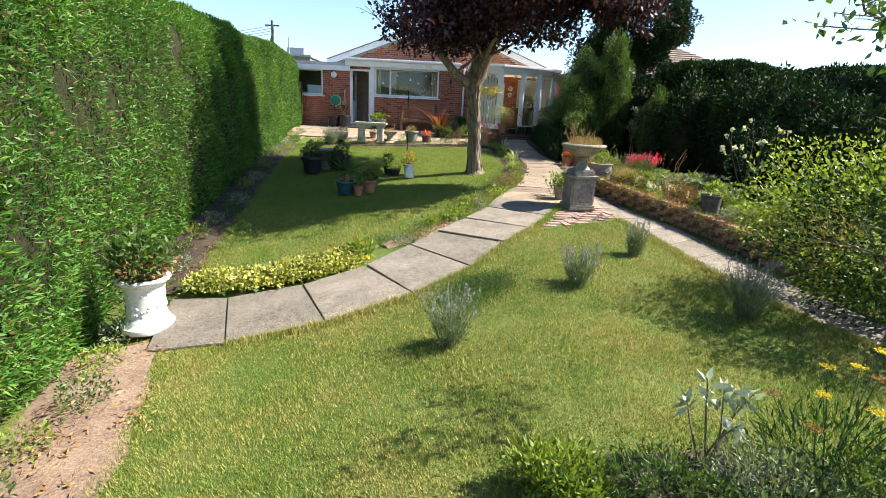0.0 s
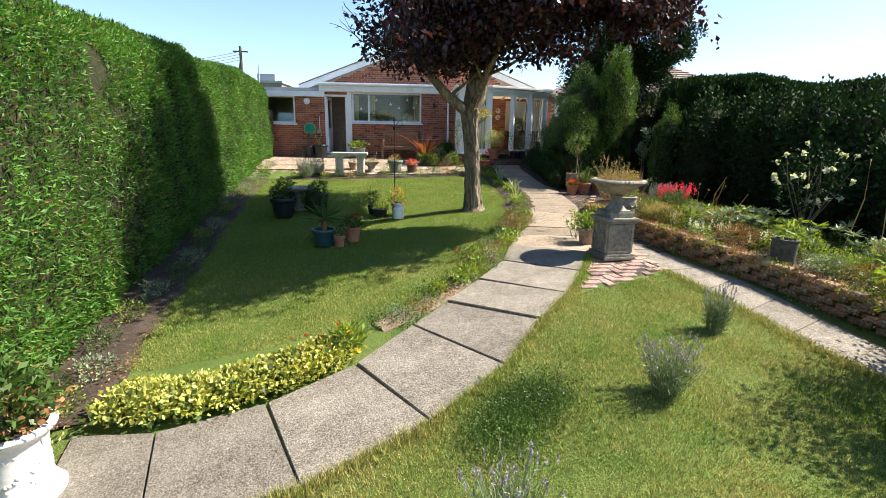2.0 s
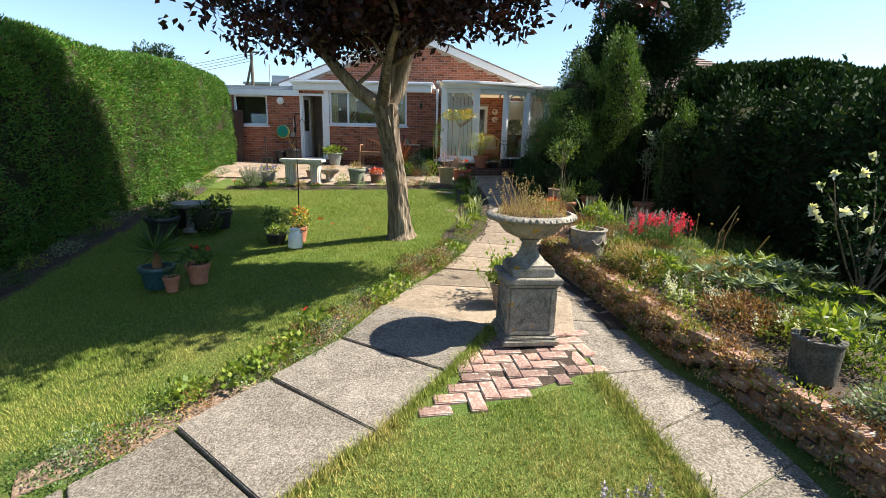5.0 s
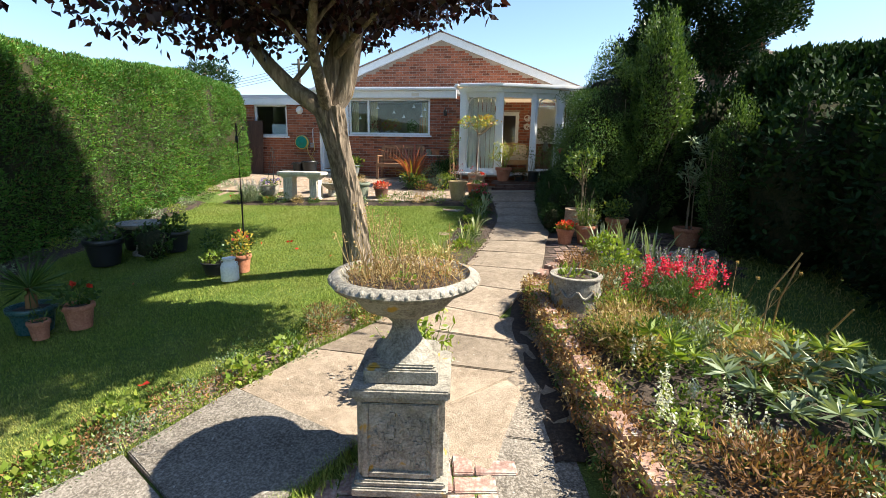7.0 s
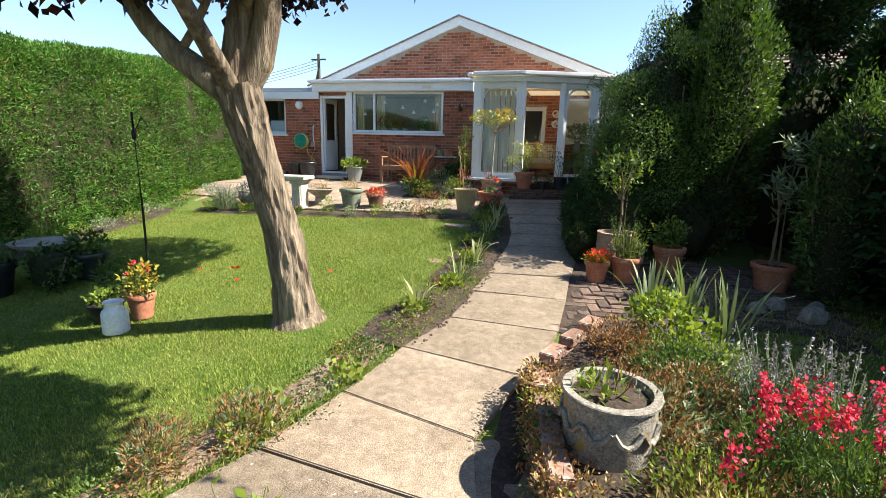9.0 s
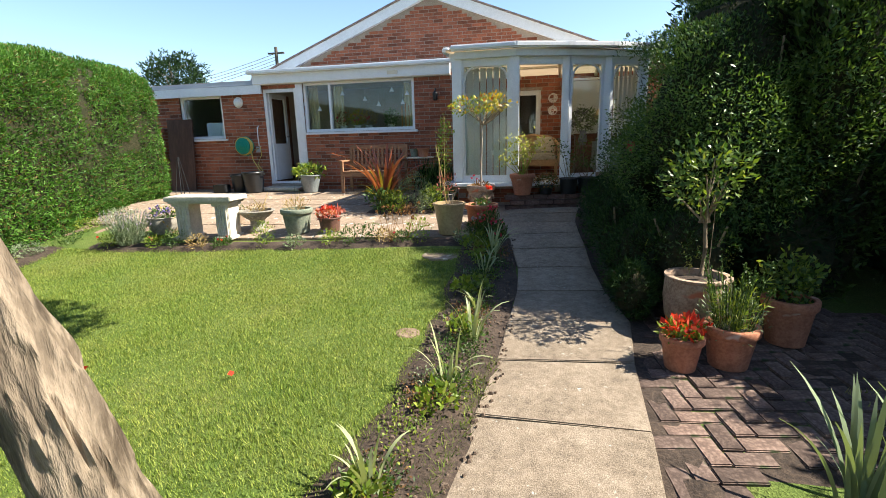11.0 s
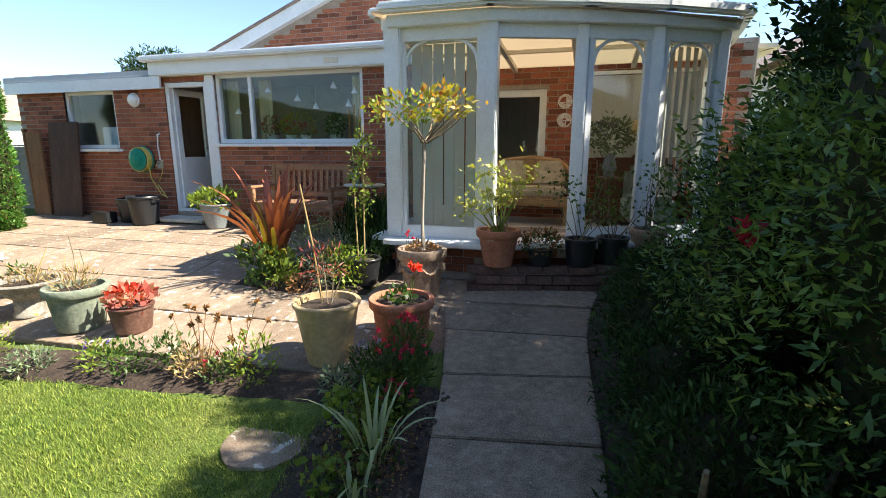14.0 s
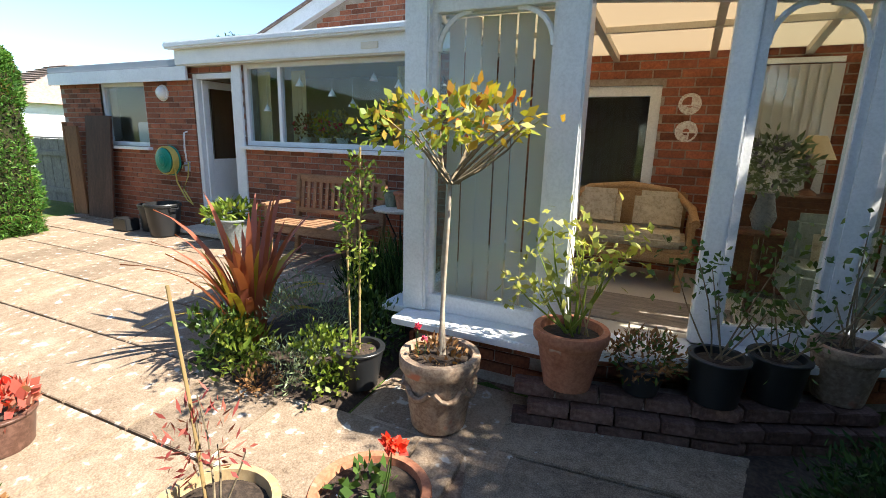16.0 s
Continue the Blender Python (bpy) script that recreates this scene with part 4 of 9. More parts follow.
    soil_sheet("apron_slab", [(2.02, 7.70), (2.60, 7.45), (2.78, 8.50), (2.25, 8.58)], "worn concrete paving behind the pedestal", SLAB, 0.0)
    soil_sheet("side_paving", [(2.58, 8.42), (2.92, 7.85), (3.08, 7.95), (2.98, 8.6), (2.86, 9.2), (2.76, 9.8), (2.44, 9.62), (2.54, 9.05)], "worn concrete paving between path and bed wall", SLAB, 0.002)
    strip("yard_edge", [(path_right(v) + 0.08, v) for v in (11.1, 11.7, 12.3, 12.9, 13.5)], 0.34, "mossy soil between path and yard bricks", SOIL, -0.012)
    soil_sheet("yard_bed", [(2.92, 11.2), (5.4, 11.2), (5.4, 13.7), (2.95, 13.7)], "earth between the yard bricks", SOIL, -0.017)


# ---- hedges ----
def hedge_sheet(name, us, face, top, back, rng, n_leaf, leaf, material, label, droop=0.0, core=CORE):
    """A clipped hedge along a line. face(u): foot (x, y) of its front; back(u): vector to its far side; top(u): height of its crest."""
    h = thing(name, (*face(us[len(us) // 2]), gz(*face(us[len(us) // 2]))), label, "hedge")
    o = Vector(h.matrix_basis.translation)
    prof = [(0.05, 0.0), (0.0, 0.15), (-0.02, 0.4), (0.0, 0.7), (0.04, 0.86), (0.12, 0.95), (0.30, 1.0), (0.7, 1.0), (0.92, 0.95), (1.0, 0.8), (1.0, 0.0)]
    m, vs, fs = Mesh(), [], []
    P, D = [], []
    rows = []
    for u in us:
        f, b, zt = Vector((*face(u), 0)), Vector((*back(u), 0)), top(u)
        z0 = gz(f.x, f.y) - 0.02
        ring = []
        for k, hgt in prof:
            p = f + b * (k * 0.9 + 0.06)
            p.z = z0 + (zt - z0 - 0.07) * hgt
            ring.append(p + b.normalized() * 0.07 * noise.noise((p.x * 2, p.y * 2, p.z * 2)))
        rows.append(ring)
        vs += [p - o for p in ring]
    n = len(prof)
    for i in range(len(us) - 1):
        for k in range(n - 1):
            fs.append((i * n + k, i * n + k + 1, (i + 1) * n + k + 1, (i + 1) * n + k))
    fs += [tuple(range(n)), tuple(reversed(range((len(us) - 1) * n, len(us) * n)))]
    m.add(vs, fs)
    # dark body behind the leaves: the hedge's inner shade as colour
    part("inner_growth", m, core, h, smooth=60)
    # foliage over front, crest and the two ends
    R = np.array([[tuple(p) for p in r] for r in rows])
    nu = len(us)
    i = rng.uniform(0, nu - 1.001, n_leaf)
    kk = rng.uniform(0, n - 2.001, n_leaf) ** 1.0
    i0, k0 = i.astype(int), kk.astype(int)
    fi, fk = (i - i0)[:, None], (kk - k0)[:, None]
    A = R[i0, k0] * (1 - fi) * (1 - fk) + R[i0 + 1, k0] * fi * (1 - fk) + R[i0, k0 + 1] * (1 - fi) * fk + R[i0 + 1, k0 + 1] * fi * fk
    eu, ek = R[i0 + 1, k0] - R[i0, k0], R[i0, k0 + 1] - R[i0, k0]
    N = unit(np.cross(ek, eu))
    N *= np.sign((N * (A - np.array([tuple(Vector((*face(u), 0)) + Vector((*back(u), 0)) * 0.5) for u in us])[i0] * np.array([1, 1, 0]) - np.array([0, 0, 1]) * 1.2)).sum(1))[:, None]
    # a few ends
    ne = n_leaf // 14
    for ui, sgn in ((0, -1), (nu - 1, 1)):
        ring = R[ui]
        a, b2 = ring[rng.integers(0, 6, ne)], ring[rng.integers(5, n - 1, ne)]
        t = rng.uniform(0, 1, (ne, 1))
        q = a * (1 - t) + b2 * t
        q[:, 2] = q[:, 2] * 1.0
        along = unit(R[-1, 3] - R[0, 3]) * sgn
        A = np.concatenate([A, q])
        N = np.concatenate([N, np.repeat(along[None], ne, 0)])
    lump = np.array([noise.noise((p[0] * 1.6, p[1] * 1.6, p[2] * 1.6)) + 0.65 * noise.noise((p[0] * 5, p[1] * 5, p[2] * 3.5)) for p in A])
    A = A + N * (0.045 + 0.085 * lump[:, None] + rng.uniform(-0.07, 0.05, (len(A), 1)))
    Dv = N * 0.7 + rng.normal(size=A.shape) * 0.55 + np.array([0, 0, 0.35 - droop])
    keep = lump + rng.normal(size=len(lump)) * 0.08 > -0.62
    me = leaves("foliage", (A - np.array(o))[keep], Dv[keep], leaf[0], leaf[1], rng)
    part("foliage", me, material, h)
    return h


def build_hedges():
    us = [float(v) for v in np.linspace(-3, 17.98, 53)]
    hedge_sheet("conifer_hedge", us, lambda u: (float(hedge_foot(u)), u), lambda u: 2.98 + 0.05 * math.sin(u * 1.3) + float(np.interp(u, [2, 8, 17], [0.05, 0.0, 0.36])), lambda u: (-1.7, -0.2), rnd(21), 330000, (0.068, 0.017), HEDGE, "tall clipped green conifer hedge along the lawn")
    # boundary_hedge is added on the sun side to shade the side lawn
    hedge_sheet("boundary_hedge", [float(v) for v in np.arange(-2, 11.6, 0.5)], lambda u: (float(np.interp(u, [-2, 7.8, 9.2, 12], [8.4, 8.4, 7.4, 7.2])), u), lambda u: 2.65 + 0.1 * math.sin(u * 2), lambda u: (1.4, 0.0), rnd(23), 40000, (0.09, 0.04), DARK_SHADED_LEAF, "tall dark boundary hedge in shade")
    hedge_sheet("dark_hedge", [0, 0.1, 0.2, 0.3, 0.4, 0.5, 0.6, 0.7, 0.8, 0.9, 1.0], lambda u: (5.5 + 6.5 * u, 12.7 - 2.2 * u), lambda u: 2.95 + 0.12 * math.sin(u * 9), lambda u: (0.5, 1.5), rnd(22), 60000, (0.09, 0.04), DARK_SHADED_LEAF, "tall dark shaded hedge behind the flower bed")


# ---- trees ----
def limb(m, tips, p, d, r, length, depth, rng, spread=0.5, up=0.15, kids=3):
    """A tapering limb that bends and divides; the ends are kept for leaves."""
    pts, rad = [p], [r]
    k = 5
    for i in range(k):
        d = (d + Vector(rng.normal(size=3)) * 0.13 + Vector((0, 0, up * 0.2))).normalized()
        d.z = max(d.z, 0.08)
        p = p + d * length / k
        pts.append(p)
        rad.append(r * (1 - 0.45 * (i + 1) / k))
    m.tube(pts, rad, 9 if r > 0.06 else 6 if r > 0.02 else 4)
    if depth <= 1:
        tips.append((p, d))
        tips.append((pts[3], d))
    if depth == 0:
        return
    for j in range(kids):
        nd = (d + Vector(rng.normal(size=3)) * spread + Vector((0, 0, up))).normalized()
        q = pts[-1] if j == 0 else pts[int(rng.integers(2, k + 1))]
        limb(m, tips, q, nd, rad[-1] * (0.85 if j == 0 else 0.6), length * rng.uniform(0.6, 0.85), depth - 1, rng, spread, up, kids)


def cloud(rng, n, centre, radii, hollow=0.5, lumps=1.3, gaps=0.25):
    """Points spread through an uneven rounded mass, denser near its skin, with gaps."""
    d = unit(rng.normal(size=(n, 3)))
    rr = rng.uniform(hollow ** 3, 1, (n, 1)) ** (1 / 3)
    lump = np.array([noise.noise((v[0] * lumps + centre[0], v[1] * lumps + centre[1], v[2] * lumps)) for v in d])
    p = d * rr * (1 + 0.35 * lump[:, None])
    P = p * np.array(radii) + np.array(centre)
    hole = np.array([noise.noise((v[0] * 1.9, v[1] * 1.9, v[2] * 1.9)) for v in P])
    k = hole > -gaps
    return P[k], d[k]


def build_plum():
    t = thing("purple_plum_tree", (0.67, 10.78, gz(0.67, 10.78)), "purple-leaved plum tree with a leaning furrowed trunk", "tree")
    o = Vector(t.matrix_basis.translation)
    rng = rnd(31)
    m = Mesh()
    tips = []
    base = [(x + 0.05, y, z) for x, y, z in [(0.64, 10.78, 0.15), (0.63, 10.77, 0.28), (0.62, 10.74, 0.55), (0.59, 10.66, 1.0), (0.54, 10.54, 1.5), (0.50, 10.44, 1.85), (0.47, 10.38, 2.1)]]
    zs = [p[2] for p in base]
    fine = [Vector((np.interp(v, zs, [p[0] for p in base]), np.interp(v, zs, [p[1] for p in base]), v)) for v in np.linspace(zs[0], zs[-1], 70)]
    m.tube([p - o for p in fine], [float(np.interp(p.z, zs, [0.26, 0.185, 0.148, 0.132, 0.126, 0.135, 0.155])) for p in fine], 56)
    # furrows
    ridged = []
    for k, v in enumerate(m.v):
        c = fine[min(k // 56, 69)] - o
        r = Vector(v) - c
        a = math.atan2(r.y, r.x)
        f = abs(noise.noise((math.cos(a) * 5.5, math.sin(a) * 5.5, v[2] * 2.2))) + 0.5 * abs(noise.noise((math.cos(a) * 12, math.sin(a) * 12, v[2] * 5)))
        ridged.append(tuple(c + r * (0.93 + 0.30 * f)))
    m.v = ridged
    fork = Vector(base[-1]) - o
    for d, r, ln in (((-0.8, -0.36, 0.55), 0.105, 1.25), ((0.02, -0.12, 1.0), 0.13, 1.4), ((0.55, 0.0, 0.85), 0.11, 1.5), ((0.15, -0.6, 0.8), 0.07, 1.3)):
        limb(m, tips, fork - Vector((0, 0, 0.1)), Vector(d).normalized(), r, ln, 3, rng, 0.55, 0.10)
    part("trunk", m, BARK, t, smooth=60)
    P, D = [], []
    for p, d in tips:
        k = 70
        q = np.array(p) + rng.normal(size=(k, 3)) * 0.25
        P.append(q)
        D.append(rng.normal(size=(k, 3)) + np.array([0, 0, -0.35]))
    q, d = cloud(rng, 190000, (0.35, -0.6, 5.2), (2.75, 3.3, 2.8), 0.3, 1.4, 0.32)
    keep = q[:, 2] > 2.5 + np.maximum(0, -2.8 - q[:, 1]) * 0.9
    keep &= q[:, 1] > -3.7 + np.maximum(0, q[:, 2] - 3.2) * 0.8
    keep &= q[:, 0] > -1.75 - rng.uniform(0, 0.3, len(q))
    P.append(q[keep])
    D.append(rng.normal(size=(keep.sum(), 3)) + np.array([0, 0, -0.4]))
    q, d = cloud(rng, 26000, (2.0, -1.5, 4.1), (1.15, 1.3, 1.2), 0.3, 1.6, 0.25)
    P.append(q)
    D.append(rng.normal(size=q.shape) + np.array([0, 0, -0.4]))
    # low sprays along the limb over the lawn
    for k in range(46):
        c = np.array([rng.uniform(-1.7, -0.4), rng.uniform(-2.6, -0.7), rng.uniform(2.6, 3.1)])
        s = c + np.cumsum(rng.normal(size=(40, 3)) * 0.06 + np.array([-0.006, -0.006, -0.008]), 0)
        P.append(s)
        D.append(rng.normal(size=(40, 3)) + np.array([0, 0, -0.7]))
    # hanging sprays at the skirt
    for k in range(60):
        a = rng.uniform(0, 2 * np.pi)
        c = np.array([0.25 + 2.5 * math.cos(a), -1.2 + 1.9 * math.sin(a), 3.0 + rng.uniform(-0.2, 0.5)])
        s = c + np.cumsum(rng.normal(size=(26, 3)) * 0.05 + np.array([0.01 * math.cos(a), 0.01 * math.sin(a), -0.014]), 0)
        P.append(s)
        D.append(rng.normal(size=(26, 3)) + np.array([0, 0, -0.7]))
    P, D = np.concatenate(P), np.concatenate(D)
    low = 2.45 + 0.25 * np.hypot(P[:, 0], P[:, 1] + 0.6) * np.where(P[:, 0] > 0, 0.35, 0.1)
    low = low + 0.15 * np.maximum(P[:, 1] - 0.3, 0)
    low = np.where((P[:, 0] < -0.3) & (P[:, 1] < -0.6), 2.28, low)
    low = np.where((P[:, 0] > 0.3) & (P[:, 1] > -0.75), 2.6 + 0.95 * P[:, 0], low)
    ok = (P[:, 2] > low) & (P[:, 0] > -1.75 - 0.3 * np.sin(P[:, 1] * 7))
    P, D = P[ok], D[ok]
    part("crown", leaves("crown", P, D, 0.095, 0.058, rng), PLUM, t)


# ---- urn on its pedestal ----
def build_urn():
    x, y = 2.155, 7.50
    z = gz(x, y) - 0.008
    p = thing("stone_pedestal", (x, y, z), "square cast-stone pedestal with lichened panels", "pedestal", rz=9)
    part("foot", Mesh().box((0, 0, 0.0225), (0.44, 0.44, 0.045)).box((0, 0, 0.06), (0.415, 0.415, 0.03)), STONE, p, bevel=0.008)
    part("die", Mesh().box((0, 0, 0.27), (0.36, 0.36, 0.39)), STONE, p, bevel=0.008)
    rng = rnd(41)
    for k in range(4):
        r = Matrix.Rotation(k * math.pi / 2, 4, "Z")
        f = Mesh()
        for c, s in (((-0.155, -0.184, 0.27), (0.03, 0.02, 0.37)), ((0.155, -0.184, 0.27), (0.03, 0.02, 0.37)), ((0, -0.184, 0.44), (0.28, 0.02, 0.03)), ((0, -0.184, 0.10), (0.28, 0.02, 0.03))):
            f.box(c, s)
        f.v = [tuple(r @ Vector(v)) for v in f.v]
        part("panel_frame", f, STONE, p, bevel=0.004)
        rel = Mesh()
        for j in range(46):
            c = (rng.uniform(-0.12, 0.12), -0.181, rng.uniform(0.13, 0.41))
            rel.box(c, (rng.uniform(0.012, 0.035), 0.014, rng.uniform(0.015, 0.05)), rz=0, top=0.6)
        rel.v = [tuple(r @ Vector(v)) for v in rel.v]
        tagged(part("panel_relief", rel, STONE, p, "crumbly carved relief on the panel", smooth=60), kind="stuff")
    part("cornice", Mesh().box((0, 0, 0.475), (0.40, 0.40, 0.03)).box((0, 0, 0.51), (0.44, 0.44, 0.045)), STONE, p, bevel=0.008)
    u = thing("stone_urn", (x, y, z + 0.531), "wide weathered stone urn filled with dry plants", "urn", rz=9)
    part("base_block", Mesh().box((0, 0, 0.035), (0.33, 0.33, 0.07)).box((0, 0, 0.078), (0.30, 0.30, 0.02)), STONE, u, bevel=0.008)
    part("stem", Mesh().lathe([(0.135, 0.08), (0.125, 0.105), (0.085, 0.15), (0.062, 0.20), (0.057, 0.24), (0.075, 0.255), (0.078, 0.272), (0.06, 0.285)], n=24, wob=0.04), STONE, u, smooth=60)
    prof = [(0.06, 0.28), (0.13, 0.292), (0.195, 0.325), (0.238, 0.375), (0.25, 0.40), (0.275, 0.405), (0.325, 0.425), (0.34, 0.445), (0.325, 0.47), (0.295, 0.475), (0.28, 0.455), (0.25, 0.44)]
    part("bowl", Mesh().lathe(prof, n=48, wob=0.03), STONE, u, "stone bowl with a knobbly rolled rim", smooth=60)
    part("soil", Mesh().lathe([(0.25, 0.41), (0.255, 0.44), (0.15, 0.455), (0.02, 0.46)], n=24, wob=0.05), SOIL, u, smooth=60)
    bead = Mesh()
    for k in range(44):
        a = k / 44 * 2 * math.pi
        bead.lathe([(0.003, -0.016), (0.013, -0.009), (0.016, 0.001), (0.011, 0.011), (0.003, 0.015)], (0.327 * math.cos(a), 0.329 * math.sin(a), 0.452 + rng.normal() * 0.002), 7, wob=0.3)
    tagged(part("rim_beading", bead, STONE, u, "crumbling beaded moulding with pale lichen", smooth=60), kind="stuff")
    n = 300
    a, r = rng.uniform(0, 2 * np.pi, n), 0.26 * np.sqrt(rng.uniform(0, 1, n))
    Pp = np.stack([r * np.cos(a), r * np.sin(a), np.full(n, 0.44)], 1)
    me1 = leaves("d", Pp, rng.normal(size=(n, 3)) * 0.35 + np.array([0, 0, 1.0]), 0.15, 0.0035, rng)
    k = 1700
    a, r = rng.uniform(0, 2 * np.pi, k), 0.27 * np.sqrt(rng.uniform(0, 1, k))
    Q = np.stack([r * np.cos(a) * 1.0, r * np.sin(a), 0.45 + rng.uniform(0, 0.13, k) * (r < 0.25) * np.where(np.cos(a) > -0.3, 1.0, 0.4)], 1)
    me2 = leaves("d", Q, rng.normal(size=(k, 3)) + np.array([0, 0, 0.6]), 0.021, 0.0045, rng)
    for nm, mt, kk, lf, top in (("withered_leaf", RUST, 1100, (0.018, 0.006), 0.07), ("green_leaf", LIME, 150, (0.026, 0.012), 0.09)):
        a, r = rng.uniform(0, 2 * np.pi, kk), 0.26 * np.sqrt(rng.uniform(0, 1, kk))
        B = np.stack([r * np.cos(a), r * np.sin(a), 0.45 + rng.uniform(0, top, kk)], 1)
        if mt is LIME:
            B = B[rng.integers(0, 9, kk)] + rng.normal(size=(kk, 3)) * np.array([0.02, 0.02, 0.02])
        tagged(part(nm, leaves(nm, B, rng.normal(size=(kk, 3)) + np.array([0, 0, 0.4]), lf[0], lf[1], rng), mt, u), kind="stuff")
    part("dry_planting", join_quads("dry_planting", [me1, me2]), STRAW, u, "straw-coloured dead bedding plants")
    st = Mesh()
    for j in range(34):
        a, r = rng.uniform(1.6, 4.7) if j % 3 else rng.uniform(0, 6.28), rng.uniform(0.05, 0.25)
        b = Vector((r * math.cos(a), r * math.sin(a), 0.44))
        tip = b + Vector((rng.normal() * 0.05, rng.normal() * 0.05, rng.uniform(0.14, 0.34)))
        st.tube([b, b.lerp(tip, 0.5) + Vector((rng.normal() * 0.012, 0, 0)), tip], [0.0026, 0.002, 0.0014], 4)
        H = np.array(tip) + rng.normal(size=(9, 3)) * np.array([0.006, 0.006, 0.02]) - np.array([0, 0, 0.02])
        tagged(part("seed_head", leaves("seed_head", H, rng.normal(size=H.shape) + np.array([0, 0, 0.7]), 0.014, 0.007, rng), STRAW, u), kind="stuff")
    tagged(part("dead_stalk", st, STRAW, u), kind="stuff")


build_ground()
build_house()
build_conservatory()
build_hedges()
build_plum()
build_urn()


# ---- plants and pots ----
def pot(name, at, r, h, material, label, category="plant pot", taper=0.72, lip=0.025, group="", style="", rz=0.0, soil=True, fill=0.86):
    """A hollow pot with its earth; returns the thing. Heights are from its base."""
    t = thing(name, at, label, category, group, rz)
    rb = r * taper
    if style == "round":
        prof = [(rb, 0), (rb * 1.02, 0.01), (rb + (r - rb) * 0.75, h * 0.3), (r * 1.03, h * 0.6), (r, h * 0.9), (r * 0.99, h * 0.94), (r * 1.04, h * 0.97), (r * 1.03, h)]
    elif style == "rim":
        prof = [(rb, 0), (rb * 1.02, 0.012), (r * 0.93, h * 0.78), (r * 1.0, h * 0.79), (r * 1.05, h * 0.83), (r * 1.06, h * 0.97), (r * 1.03, h)]
    elif style == "flare":
        prof = [(rb * 1.15, 0), (rb * 1.15, h * 0.08), (rb, h * 0.14), (rb * 1.0, h * 0.5), (r * 0.8, h * 0.72), (r * 0.98, h * 0.9), (r * 1.06, h * 0.93), (r * 1.08, h * 0.97), (r * 1.05, h)]
    else:
        prof = [(rb, 0), (rb * 1.02, 0.01), (r * 0.97, h * 0.93), (r * 1.03, h * 0.94), (r * 1.04, h * 0.985), (r * 1.02, h)]
    prof += [(r - lip, h), (r - lip - 0.01, h * fill - 0.03), (0.02, h * fill - 0.04)]
    part("body", Mesh().lathe(prof, n=32, wob=0.008), material, t, smooth=40)
    if soil:
        part("soil", Mesh().lathe([(r - lip - 0.004, h * fill - 0.02), (r - lip - 0.006, h * fill), (r * 0.5, h * fill + 0.012), (0.01, h * fill + 0.015)], n=20, wob=0.03), SOIL, t, smooth=60)
    return t


def tuft(t, c, radii, n, leaf, material, rng, name="foliage", up=0.4, hollow=0.3, lumps=2.2, gaps=0.3, label=""):
    """A loose mass of leaves."""
    P, d = cloud(rng, n, c, radii, hollow, lumps, gaps)
    ob = part(name, leaves(name, P, d * 0.8 + rng.normal(size=P.shape) * 0.7 + np.array([0, 0, up]), leaf[0], leaf[1], rng), material, t, label)
    return tagged(ob, kind="stuff") if name != "foliage" and n < 2000 else ob


def stalks(t, base, tips, r, material, rng, name="stem", bend=0.05):
    for tip in tips:
        m = Mesh()
        a, b = Vector(base), Vector(tip)
        a = a + Vector((rng.normal(), rng.normal(), 0)) * 0.02
        mid = a.lerp(b, 0.5) + Vector((rng.normal(), rng.normal(), rng.normal())) * bend * (b - a).length
        m.tube([a, a.lerp(mid, 0.6), mid.lerp(b, 0.3), b], [r, r * 0.85, r * 0.65, r * 0.4], 5)
        part(name, m, material, t, smooth=60)


def blooms(t, P, size, material, rng, name="flower", petals=9, label=""):
    """Flower heads: petals fanned out round each point."""
    for p in np.asarray(P, dtype=float):
        Q = np.repeat(p[None], petals, 0)
        part(name, leaves(name, Q, rng.normal(size=Q.shape) + np.array([0, 0, 0.5]), size, size * 0.8, rng, 0.2), material, t, label)


def strap(t, n, length, width, material, rng, name="blade", arch=0.8, c=(0, 0, 0), spread=0.05, stiff=1.0, label=""):
    """Long arching leaves from one crown; each a tapered ribbon."""
    V = []
    for i in range(n):
        a = rng.uniform(0, 2 * math.pi)
        L = length * rng.uniform(0.6, 1.1)
        out = rng.uniform(0.15, 1.0) * arch
        d = np.array([math.cos(a), math.sin(a), 0.0])
        s = np.array([-math.sin(a), math.cos(a), 0.0])
        p = np.array(c) + d * spread * rng.uniform(0, 1)
        k = 7
        ring = []
        for j in range(k + 1):
            u = j / k
            q = p + d * L * out * (0.35 * u + 0.65 * u * u) + np.array([0, 0, 1.0]) * L * (u - 0.55 * out * stiff * u * u * u)
            w = width * (0.7 + 0.6 * u) * (1 - u ** 3) * 0.5 + 0.0008
            ring.append((q - s * w, q + s * w + np.array([0, 0, width * 0.15])))
        if n > 40:
            for (a0, a1), (b0, b1) in zip(ring, ring[1:]):
                V += [a0, a1, b1, b0]
            continue
        m = Mesh().add([p for pair in ring for p in pair], [(2 * j, 2 * j + 1, 2 * j + 3, 2 * j + 2) for j in range(k)])
        part(name, m, material, t, label, smooth=60)
    if V:
        tagged(part(name, quads(name, np.array(V), 4), material, t, label), kind="stuff")


